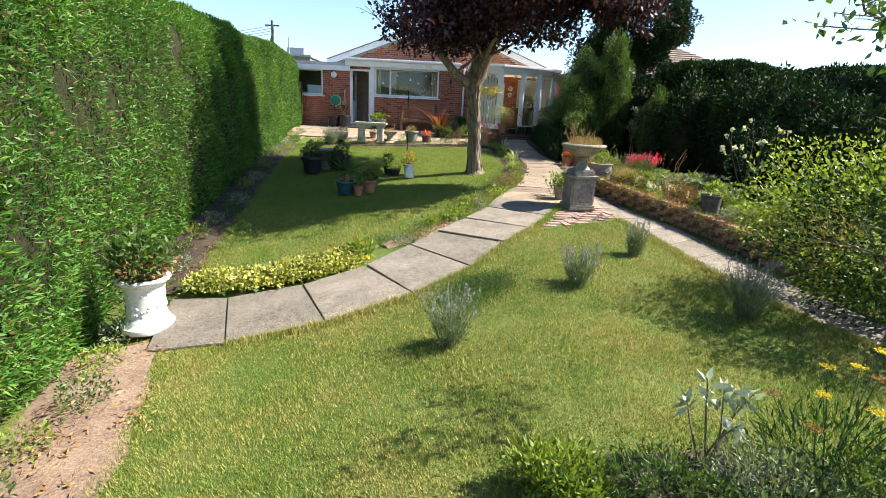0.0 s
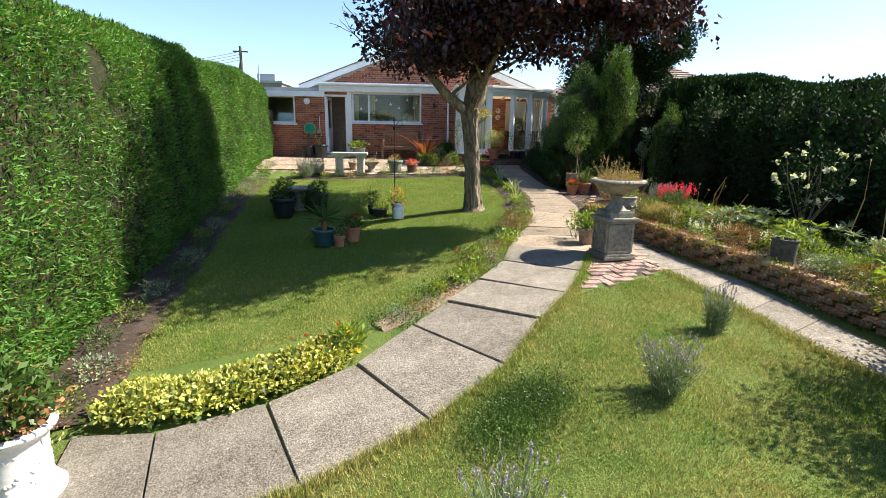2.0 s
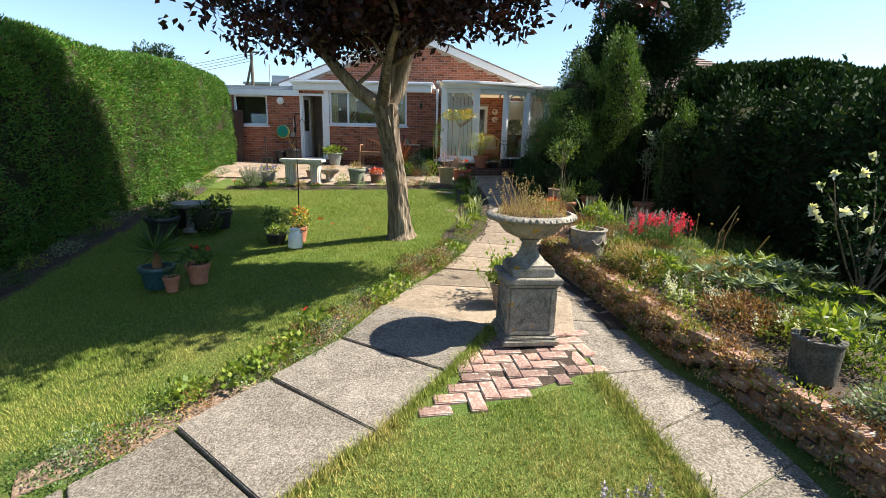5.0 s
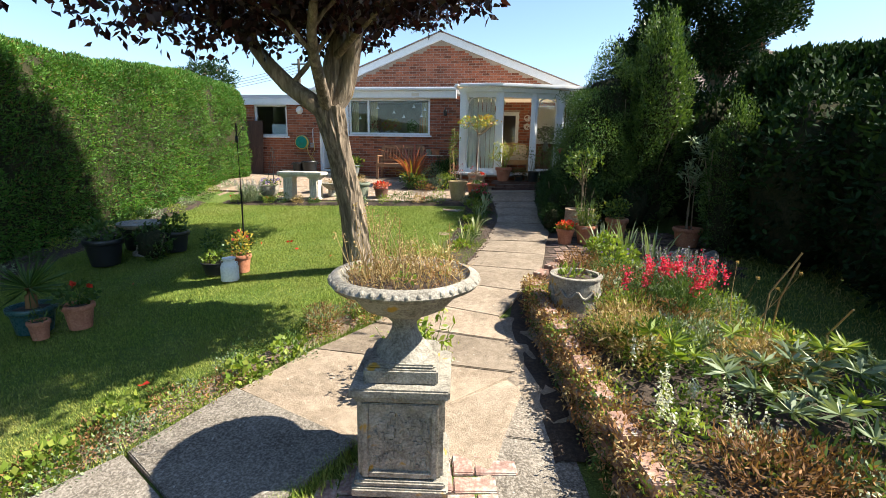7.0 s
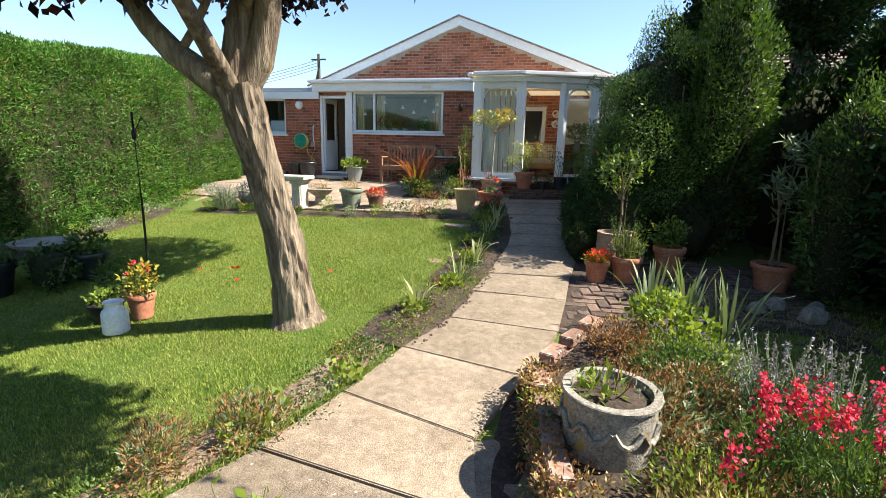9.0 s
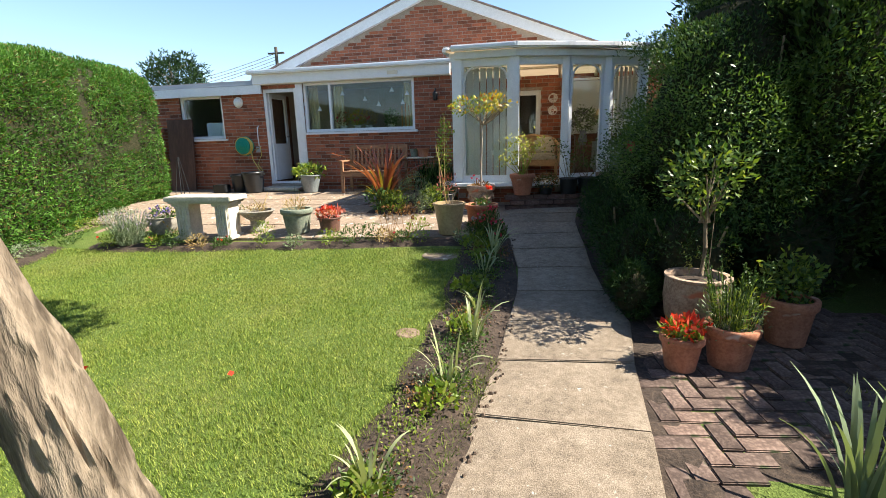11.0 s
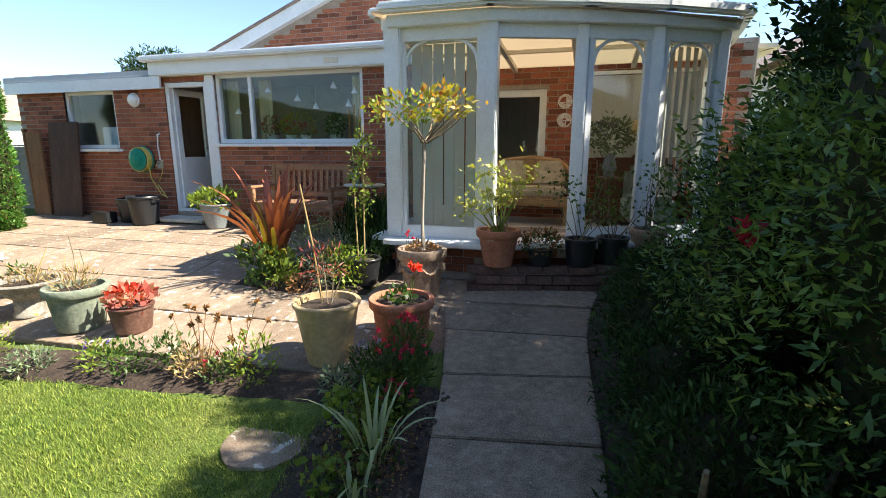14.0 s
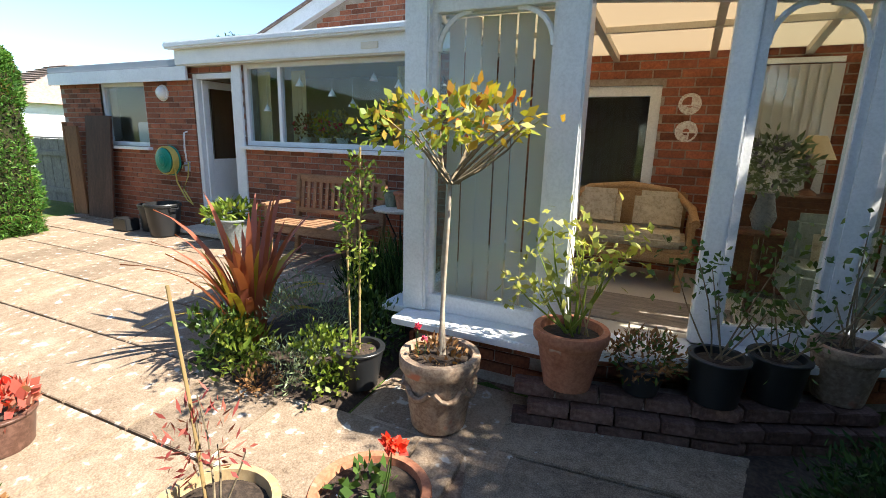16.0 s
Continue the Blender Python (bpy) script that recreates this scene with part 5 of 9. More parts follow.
def wands(t, n, h, spread, stem_mat, tip_mat, rng, c=(0, 0, 0), tip=0.05, thick=0.0035, leaf=(0.05, 0.006), leaf_mat=None, name="flower_spike", base=0.06):
    """Upright stems with a spike of small florets, as lavender has, and thin leaves below."""
    m, P, D, Q, E = Mesh(), [], [], [], []
    for i in range(n):
        a, s = rng.uniform(0, 6.283), spread * math.sqrt(rng.uniform(0, 1))
        hh = h * rng.uniform(0.65, 1.1)
        b = Vector((c[0] + math.cos(a) * base * s / spread, c[1] + math.sin(a) * base * s / spread, c[2]))
        e = Vector((c[0] + math.cos(a) * s, c[1] + math.sin(a) * s, c[2] + hh))
        mid = b.lerp(e, 0.5) + Vector((0, 0, 0.05 * hh))
        m.tube([b, mid, e], [thick, thick * 0.8, thick * 0.6], 4)
        k = 14
        u = rng.uniform(0, 1, (k, 1))
        P.append(np.array(e) + (np.array(e) - np.array(mid)) * 0.0 - u * np.array([0, 0, tip]))
        D.append(rng.normal(size=(k, 3)) + np.array([0, 0, 0.6]))
        v = rng.uniform(0.05, 0.75, (12, 1))
        Q.append(np.array(b) * (1 - v) + np.array(e) * v)
        E.append(rng.normal(size=(12, 3)) * 0.6 + np.array([math.cos(a) * 0.4, math.sin(a) * 0.4, 1.0]))
    tagged(part("stem", m, stem_mat, t, smooth=60), kind="stuff")
    tagged(part(name, leaves(name, np.concatenate(P), np.concatenate(D), 0.014, 0.009, rng), tip_mat, t), kind="stuff")
    part("foliage", leaves("foliage", np.concatenate(Q), np.concatenate(E), leaf[0], leaf[1], rng), leaf_mat or stem_mat, t)


# ---- front lawn and path edge ----
def build_front():
    rng = rnd(51)
    x, y = -2.86, 4.32
    t = thing("white_plinth_pot", (x, y, gz(x, y) + 0.007), "white column-shaped pot with moulded reliefs, holding a leafy shrub", "plant pot", rz=20)
    prof = [(0.235, 0), (0.24, 0.02), (0.235, 0.05), (0.205, 0.075), (0.20, 0.10), (0.185, 0.125), (0.172, 0.16), (0.168, 0.25), (0.172, 0.38), (0.185, 0.45), (0.215, 0.485), (0.235, 0.50), (0.24, 0.52), (0.225, 0.535), (0.195, 0.535), (0.185, 0.48), (0.02, 0.47)]
    part("body", Mesh().lathe(prof, n=36), WHITE_POT, t, smooth=40)
    for k in range(9):
        a = k / 9 * 6.283
        rel = Mesh()
        for j in range(8):
            aa, zz = a + rng.uniform(-0.25, 0.25), rng.uniform(0.17, 0.42)
            rel.lathe([(0.004, -0.02), (0.018, -0.008), (0.018, 0.008), (0.004, 0.02)], (0.160 * math.cos(aa), 0.160 * math.sin(aa), zz), 8)
        tagged(part("relief", rel, WHITE_POT, t, smooth=60), kind="stuff")
    part("soil", Mesh().lathe([(0.18, 0.45), (0.18, 0.485), (0.02, 0.495)], n=20, wob=0.04), SOIL, t, smooth=60)
    stalks(t, (0, 0, 0.47), [(rng.normal() * 0.16, rng.normal() * 0.16, 0.47 + rng.uniform(0.25, 0.5)) for _ in range(9)], 0.006, TWIG, rng)
    tuft(t, (0, 0, 0.72), (0.26, 0.26, 0.27), 900, (0.075, 0.036), SHRUB, rng, gaps=0.15)
    tuft(t, (0.05, -0.05, 0.62), (0.26, 0.24, 0.12), 200, (0.06, 0.03), RUST, rng, "browned_leaf")
    # gold and green ground cover beside the slabs
    t = thing("variegated_ground_cover", (-2.0, 5.2, gz(-2.0, 5.2)), "golden variegated ground cover spilling over the path edge", "plant")
    o = np.array(t.matrix_basis.translation)
    line = np.array([(-2.75, 5.12), (-2.35, 5.08), (-1.85, 5.12), (-1.45, 5.28), (-1.1, 5.5)])
    n = 13000
    u = rng.uniform(0, len(line) - 1.001, n)
    i = u.astype(int)
    c = line[i] + (line[i + 1] - line[i]) * (u - i)[:, None]
    q = unit(rng.normal(size=(n, 3))) * rng.uniform(0.3, 1, (n, 1))
    bump_h = 0.75 + 0.5 * np.array([noise.noise((a * 4, b * 4, 0)) for a, b in c])
    P = np.column_stack([c + q[:, :2] * np.array([0.30, 0.34]) + np.array([0.0, 0.10]), ground(c[:, 0], c[:, 1]) + 0.02 + np.abs(q[:, 2]) * 0.20 * bump_h])
    part("foliage", leaves("foliage", P - o, q + rng.normal(size=P.shape) * 0.6 + np.array([0, 0, 0.6]), 0.042, 0.034, rng), GOLD, t)
    k = rng.integers(0, n, 2600)
    part("green_leaf", leaves("green_leaf", P[k] - o + np.array([0, 0, -0.01]), q[k] + rng.normal(size=(2600, 3)) * 0.7, 0.05, 0.04, rng), SHRUB, t)
    t = thing("yellow_marigold", (-0.98, 5.66, gz(-0.98, 5.66)), "small green plant with one bright yellow and orange flowers", "plant")
    tuft(t, (0, 0, 0.10), (0.16, 0.16, 0.13), 260, (0.09, 0.025), LIME, rng, up=0.9)
    blooms(t, [(0.02, -0.08, 0.20), (0.1, -0.15, 0.04)], 0.035, YELLOW, rng, petals=16)
    blooms(t, [(-0.25, 0.0, 0.12), (-0.38, -0.02, 0.13), (-0.5, -0.05, 0.11), (-0.1, 0.05, 0.22)], 0.02, RED, rng, "orange_flower", 12)
    # soil edge along the path with seedlings and creeping weeds
    pts = [(-0.75, 6.0), (-0.30, 6.35), (0.1, 6.85), (0.45, 7.4), (0.68, 8.0), (0.92, 8.65), (1.18, 9.25), (1.36, 9.85), (1.50, 10.5), (1.64, 11.1), (1.73, 11.8), (1.76, 12.4), (1.76, 13.0), (1.72, 13.6), (1.68, 14.3), (1.62, 14.9), (1.66, 15.3)]
    strip("edge_bed", pts[:9], 0.30, "dry crumbly soil between lawn and path", DRY_SOIL, 0.0)
    strip("edge_bed_far", [(px + 0.06, py) for px, py in pts[8:]], 0.70, "dark crumbly soil between lawn and path", SOIL, 0.015)
    clods = Mesh()
    for k in range(900):
        u = rng.uniform(8, len(pts) - 1.01)
        i = int(u)
        px, py = pts[i][0] + (pts[i + 1][0] - pts[i][0]) * (u - i) + 0.06 + rng.uniform(-0.3, 0.3), pts[i][1] + (pts[i + 1][1] - pts[i][1]) * (u - i)
        q = rng.uniform(0.008, 0.024)
        clods.box((px, py, gz(px, py) + 0.016), (q * 1.4, q, q * 0.8), rz=rng.uniform(0, 90), top=0.5)
    tagged(part("soil_clods", clods, EDGE_SOIL, smooth=0), "small clods and stones on the soil edge", "soil", kind="stuff")
    for k in range(120):
        u = rng.uniform(0, len(pts) - 1.01)
        i = int(u)
        px, py = (pts[i][0] + (pts[i + 1][0] - pts[i][0]) * (u - i) + rng.normal() * 0.09, pts[i][1] + (pts[i + 1][1] - pts[i][1]) * (u - i) + rng.normal() * 0.07)
        big = k % 6 == 0
        t = thing("weed_clump", (px, py, gz(px, py)), "low green weeds and seedlings in the soil edge", "plant", "weeds along the path")
        mt = (SHRUB, LIME, SHRUB, RUST, SILVER)[k % 5]
        if big:
            tuft(t, (0, 0, 0.06), (0.14, 0.14, 0.07), 130, (0.045, 0.038), LIME, rng, up=0.8)
        else:
            tuft(t, (0, 0, 0.03), (0.20, 0.20, 0.05), 330, (0.022, 0.011), mt, rng, up=0.5)
    for px, py, r in ((1.30, 9.25, 0.24), (1.05, 8.95, 0.2)):
        t = thing("heather_clump", (px, py, gz(px, py)), "spent heather clump beside the path", "plant")
        tuft(t, (0, 0, 0.10), (r, r, 0.13), 1100, (0.035, 0.007), RUST, rng, up=0.9)
        tuft(t, (0, 0, 0.09), (r, r, 0.12), 500, (0.035, 0.007), SILVER, rng, "grey_foliage", up=0.9)
    # lavender on the front lawn
    for px, py, r, h, n in ((0.11, 3.5, 0.26, 0.46, 60), (1.41, 4.55, 0.22, 0.42, 70), (2.34, 5.48, 0.14, 0.40, 46), (2.80, 3.98, 0.26, 0.52, 100)):
        t = thing("lavender_bush", (px, py, gz(px, py) - 0.01), "grey-green lavender clump with pale flower spikes on the lawn", "plant", "lavender on the lawn")
        wands(t, n, h, r, SILVER, LAVENDER, rng, leaf=(0.07, 0.006), leaf_mat=SHRUB if h < 0.4 else SILVER, base=0.08, thick=0.0022)
        tuft(t, (0, 0, h * 0.3), (r * 0.6, r * 0.6, h * 0.36), 420, (0.07, 0.0045), SILVER, rng, "grey_foliage", up=1.2)
        tuft(t, (0, 0, h * 0.25), (r * 0.5, r * 0.5, h * 0.32), 420, (0.07, 0.005), SHRUB, rng, "green_foliage", up=1.2)
    # dark clover in the lawn
    t = thing("clover_patch", (0.36, 4.50, gz(0.36, 4.50)), "dark green clover patch in the front lawn", "plant", kind="stuff")
    n = 16000
    q = rng.normal(size=(n, 2)) * np.array([0.17, 0.19])
    P = np.column_stack([q[:, 0] + 0.5 * q[:, 1], q[:, 1], rng.uniform(0.0, 0.028, n)])
    P[:, 2] += ground(P[:, 0] + 0.36, P[:, 1] + 4.50) - gz(0.36, 4.50) - 0.012
    part("foliage", leaves("foliage", P, rng.normal(size=P.shape) + np.array([0, 0, 0.8]), 0.013, 0.012, rng), SHRUB, t)
    # pot and white-flowered plants behind the pedestal
    x, y = 2.04, 8.12
    t = pot("terracotta_pot", (x, y, gz(x, y) + 0.006), 0.13, 0.22, OLD_TERRA, "old terracotta pot of greenery behind the pedestal", style="rim")
    tuft(t, (0, 0, 0.30), (0.15, 0.15, 0.14), 360, (0.05, 0.03), LIME, rng, up=0.7)
    for x, y, h in ((2.06, 8.25, 0.62), (1.98, 8.42, 0.55), (2.16, 8.1, 0.5)):
        t = thing("white_flowered_plant", (x, y, gz(x, y)), "slender green plant with small white flowers behind the pedestal", "plant", "white-flowered plants")
        tips = [(rng.normal() * 0.10, rng.normal() * 0.08, h * rng.uniform(0.6, 1.0)) for _ in range(7)]
        stalks(t, (0, 0, 0), tips, 0.003, SHRUB, rng)
        P = np.concatenate([np.array(p) * rng.uniform(0.3, 1.0, (16, 1)) + rng.normal(size=(16, 3)) * 0.025 for p in tips])
        part("foliage", leaves("foliage", P, rng.normal(size=P.shape) + np.array([0, 0, 0.3]), 0.05, 0.028, rng), LIME, t)
        blooms(t, [(p[0], p[1] - 0.02, p[2] * 0.45) for p in tips[:4]], 0.018, WHITE_PETAL, rng, petals=10)
    # corner bed near the start: feathery greens, grey sage, yarrow
    soil_sheet("corner_bed", [(0.35, 1.0), (0.4, 1.8), (0.9, 2.15), (1.5, 2.2), (2.2, 1.9), (2.8, 1.9), (2.9, 0.6), (1.5, 0.3)], "planted corner bed of dark soil", SOIL, 0.02)
    t = thing("feathery_plant", (0.58, 1.85, gz(0.58, 1.85)), "soft bright green feathery plant at the lawn's edge", "plant")
    tuft(t, (0, 0, 0.09), (0.28, 0.22, 0.13), 3600, (0.045, 0.014), LIME, rng, up=0.6)
    tuft(t, (0.1, -0.1, 0.08), (0.3, 0.25, 0.11), 1600, (0.045, 0.016), SHRUB, rng, "under_leaf")
    t = thing("silver_shrub", (1.36, 2.0, gz(1.36, 2.0)), "small shrub with long silver-grey leaves", "plant")
    tips = [(-0.06, 0.02, 0.50), (0.05, 0.05, 0.42), (0.16, 0.0, 0.44), (-0.10, 0.1, 0.36), (0.2, 0.12, 0.36), (0.05, -0.1, 0.33)]
    stalks(t, (0, 0, 0), tips, 0.007, TWIG, rng)
    P = np.concatenate([np.array(p) * rng.uniform(0.72, 1.0, (16, 1)) for p in tips])
    part("foliage", leaves("foliage", P, rng.normal(size=P.shape) + np.array([0, 0, 0.5]), 0.085, 0.028, rng), SAGE, t)
    for px, py, r, nn, mt, h in ((1.05, 1.75, 0.30, 1600, SHRUB, 0.16), (1.5, 1.7, 0.34, 2200, SILVER, 0.2), (1.95, 1.6, 0.38, 2600, SHRUB, 0.26), (2.35, 1.7, 0.35, 2200, SILVER, 0.3), (1.4, 1.35, 0.4, 1800, SHRUB, 0.2)):
        t = thing("border_perennial", (px, py, gz(px, py)), "leafy grey-green border perennial in the corner bed", "plant", "corner bed plants")
        tuft(t, (0, 0, h * 0.6), (r, r * 0.8, h), int(nn * 1.6), (0.036, 0.009), mt, rng, up=0.7)
    t = thing("yarrow", (1.78, 1.72, gz(1.78, 1.72)), "tall yarrow with flat yellow and fading flower heads", "plant")
    heads = [(-0.24, 0.2, 0.50), (-0.10, 0.1, 0.56), (0.02, 0.25, 0.62), (0.14, 0.12, 0.64), (0.22, 0.3, 0.60), (0.05, 0.0, 0.55), (-0.18, 0.0, 0.46), (0.3, 0.1, 0.55), (0.36, 0.35, 0.66), (0.17, -0.05, 0.6), (-0.3, 0.32, 0.42)]
    stalks(t, (0.03, 0.1, 0), heads, 0.005, SHRUB, rng, bend=0.03)
    for k, p in enumerate(heads):
        a, q = rng.uniform(0, 6.283, 90), 0.034 * np.sqrt(rng.uniform(0, 1, 90))
        F = np.array(p) + np.column_stack([q * np.cos(a), q * np.sin(a), rng.normal(size=90) * 0.003])
        tagged(part("flower_head", leaves("flower_head", F, rng.normal(size=F.shape) * 0.7 + np.array([0, 0, 0.6]), 0.011, 0.008, rng), YELLOW if k % 3 else RUST, t), kind="stuff")
    tuft(t, (0.05, 0.1, 0.22), (0.36, 0.28, 0.26), 1200, (0.07, 0.011), SHRUB, rng, up=1.0)
    # overhanging shrub by the branch path
    t = thing("roadside_shrub", (4.2, 4.0, gz(4.2, 4.0)), "spreading shrub with sunlit yellow-green leaves", "shrub")
    m, tips = Mesh(), []
    for d in ((-0.6, -0.1, 0.7), (-0.2, 0.5, 0.9), (0.3, -0.2, 1.0), (-0.4, -0.6, 0.7), (0.5, 0.5, 0.8)):
        limb(m, tips, Vector((0, 0, 0)), Vector(d).normalized(), 0.035, 0.9, 2, rng, 0.6, 0.05)
    part("stem", m, TWIG, t, smooth=60)
    tuft(t, (-0.05, 0.05, 0.95), (1.3, 1.25, 0.85), 15000, (0.05, 0.026), LIME, rng, hollow=0.6, lumps=2.6, gaps=0.05)
    # deeper green inner leaves put the shrub's inside shade into colour
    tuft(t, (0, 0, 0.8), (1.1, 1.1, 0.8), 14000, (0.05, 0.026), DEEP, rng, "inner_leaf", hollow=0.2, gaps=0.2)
    # hedge-side strip of dry earth and stones
    strip("hedge_bed_near", [(-1.55, -1.0), (-1.85, 0.6), (-2.15, 2.0), (-2.55, 3.0), (-3.0, 3.9)], 0.85, "bare dry earth path along the hedge", DRY_SOIL, 0.014)
    strip("hedge_bed", [(-3.3, 5.0), (-3.55, 6.2), (-3.9, 8.5), (-4.4, 11.5), (-4.9, 14.9)], 0.8, "dark earth below the hedge with dead leaves", SOIL, 0.014)
    for k in range(60):
        yy = rng.uniform(0.5, 6.6)
        xx = float(hedge_foot(yy)) + rng.uniform(0.1, 0.85 if yy < 4 else 0.7)
        t = thing("dead_leaf_scrap", (xx, yy, gz(xx, yy) + 0.012), "dry brown leaf litter on bare earth", "leaf litter", "litter below the hedge")
        part("litter", leaves("litter", rng.normal(size=(18, 3)) * np.array([0.1, 0.1, 0.004]) + np.array([0, 0, 0.006]), rng.normal(size=(18, 3)) * np.array([1, 1, 0.12]), 0.05, 0.016, rng), RUST if k % 3 else STRAW, t)
        for ob in t.children:
            tagged(ob, kind="stuff")
    for yy in np.arange(0.8, 16.5, 0.55):
        xx = float(hedge_foot(yy)) + rng.uniform(0.12, 0.35)
        t = thing("bellflower_clump", (xx, yy, gz(xx, yy)), "low green plants growing at the hedge foot", "plant", "plants below the hedge")
        tuft(t, (0, 0, 0.08), (0.20, 0.26, 0.11), 480, (0.034, 0.016), (SHRUB, LIME, SILVER)[int(yy * 2) % 3], rng, up=0.6)


# ---- raised bed ----
BED = [(2.80, 10.15), (2.78, 9.75), (2.90, 9.1), (3.02, 8.5), (3.14, 7.9), (3.28, 7.3), (3.50, 6.75), (3.68, 6.1), (3.85, 5.4), (4.15, 4.75), (4.7, 4.5), (5.2, 5.0), (5.4, 6.5), (5.0, 7.9), (4.3, 9.3), (4.0, 10.4), (3.65, 11.15), (3.15, 10.95)]
BED_H = 0.24


def build_bed():
    rng = rnd(61)
    m = Mesh()
    m.slab([(x + (4.2 - x) * 0.03, y + (7.8 - y) * 0.02) for x, y in BED], lambda x, y: gz(x, y) + BED_H - 0.02, 0.4)
    tagged(part("raised_bed_soil", m, SOIL, smooth=0), "raised flower bed filled with dark soil", "bed", kind="structure")
    wall = tagged(new("bed_wall"), "low retaining wall of old red bricks round the flower bed", "wall", kind="structure")
    one = Mesh().box((0, 0, 0), (0.205, 0.10, 0.064)).data("brick", 0.006, smooth=0)
    one.materials.append(OLD_BRICK)
    edge = BED[-1:] + BED[:10]
    for row in range(4):
        s, n = 0.06 * (row % 2), 0
        for (a, b) in zip(edge, edge[1:]):
            a, b = Vector(a), Vector(b)
            d = (b - a).normalized()
            ang = math.atan2(d.y, d.x)
            k = max(int((b - a).length / 0.22), 1)
            for j in range(k):
                p = a.lerp(b, (j + 0.25 + 0.5 * (row % 2)) / k)
                part("brick", one, None, wall, at=Matrix.Translation((p.x, p.y, gz(p.x, p.y) + 0.022 + row * 0.072)) @ Matrix.Rotation(ang + rng.normal() * 0.03, 4, "Z"))

    def plant(name, x, y, label, category="plant", group="flower bed plants"):
        return thing(name, (x, y, gz(x, y) + BED_H - 0.03), label, category, group)
    # dry carpet hanging over the wall
    line = np.array(edge)
    for k in range(26):
        u = 1.6 + k / 26 * (len(line) - 2.7)
        i = int(u)
        x, y = line[i] + (line[i + 1] - line[i]) * (u - i)
        t = plant("dry_carpet_plant", x + 0.02, y, "dried brown carpet plant drooping over the bed wall", group="carpet plants on the wall")
        tuft(t, (0.0, 0, 0.01), (0.19, 0.26, 0.08), 600, (0.03, 0.012), (RUST, STRAW, LIME, RUST)[k % 4], rng, up=0.3)
        tuft(t, (-0.08, 0, -0.08), (0.12, 0.28, 0.17), 800, (0.03, 0.011), (STRAW, RUST, RUST, SHRUB)[k % 4], rng, "pale_leaf", up=-0.2)
    # magenta snapdragons
    for x, y in ((3.60, 9.12), (3.86, 9.22), (3.80, 8.92)):
        t = plant("snapdragon_clump", x, y, "snapdragon clump with magenta flower spikes", group="snapdragons")
        tuft(t, (0, 0, 0.2), (0.2, 0.2, 0.22), 1500, (0.045, 0.0065), SHRUB, rng, up=0.9)
        heads = np.column_stack([rng.normal(size=(7, 2)) * 0.12, rng.uniform(0.36, 0.52, 7)])
        for p in heads:
            Q = p + rng.normal(size=(60, 3)) * np.array([0.013, 0.013, 0.036])
            tagged(part("flower_spike", leaves("flower_spike", Q, rng.normal(size=Q.shape) + np.array([0, 0, 0.3]), 0.019, 0.016, rng, 0.2), PINK, t), kind="stuff")
        stalks(t, (0, 0, 0.1), [tuple(p) for p in heads], 0.004, SHRUB, rng, bend=0.02)
    # violet lavender behind
    for x, y in ((3.85, 9.72), (4.02, 9.52)):
        t = plant("lavender_bush", x, y, "lavender with grey-violet flower spikes in the bed")
        wands(t, 70, 0.46, 0.24, SILVER, LAVENDER, rng, leaf_mat=SILVER, tip=0.08)
    t = plant("lime_leaf_shrub", 3.50, 10.42, "bright yellow-green leafy shrub with blue flowers")
    tuft(t, (0, 0, 0.2), (0.27, 0.25, 0.22), 1500, (0.045, 0.03), LIME, rng, up=0.5, gaps=0.15)
    blooms(t, rng.normal(size=(9, 3)) * np.array([0.12, 0.12, 0.06]) + np.array([0.16, -0.12, 0.25]), 0.016, BLUE_PETAL, rng)
    # iris fans
    for x, y in ((3.55, 11.35), (3.85, 11.45), (4.1, 11.2)):
        t = thing("iris_clump", (x, y, gz(x, y)), "clump of grey-green sword-shaped iris leaves", "plant", "iris")
        strap(t, 22, 0.62, 0.026, SILVER, rng, arch=0.55, spread=0.12, stiff=0.7)
    # pale rosettes, bright greens and small white flowers
    for k, (x, y) in enumerate(((3.62, 8.3), (3.85, 7.95), (4.15, 8.2), (4.3, 7.6), (3.95, 7.45), (4.45, 8.0), (4.6, 7.3), (4.2, 6.9), (4.75, 6.7), (4.35, 8.4), (4.65, 7.75), (4.9, 7.1))):
        t = plant("grey_leaf_perennial", x, y, "perennial with whorls of pale grey-green leaves", group="grey-leaved perennials")
        for j in range(5):
            c = np.array([rng.normal() * 0.12, rng.normal() * 0.12, 0.16 + rng.uniform(0, 0.16)])
            a = rng.uniform(0, 6.283, 24)
            D = np.stack([np.cos(a), np.sin(a), rng.uniform(-0.1, 0.9, 24)], 1)
            part("whorl", leaves("whorl", np.repeat(c[None], 24, 0), D, 0.11, 0.02, rng), SILVER if k % 3 else LIME, t)
        tuft(t, (0, 0, 0.1), (0.2, 0.2, 0.12), 200, (0.06, 0.018), SHRUB, rng, "under_leaf")
    for x, y in ((3.45, 8.35), (3.55, 7.9), (3.72, 7.55), (3.9, 7.15), (3.42, 7.65)):
        t = plant("white_flower_spikes", x, y, "short white flower spikes among dry leaves", group="white flowers")
        tuft(t, (0, 0, 0.06), (0.16, 0.16, 0.1), 260, (0.04, 0.016), LIME, rng)
        for _ in range(8):
            Q = np.array([rng.normal() * 0.09, rng.normal() * 0.09, 0.17]) + rng.normal(size=(34, 3)) * np.array([0.008, 0.008, 0.03])
            tagged(part("flower_spike", leaves("flower_spike", Q, rng.normal(size=Q.shape), 0.016, 0.012, rng), WHITE_PETAL, t), kind="stuff")
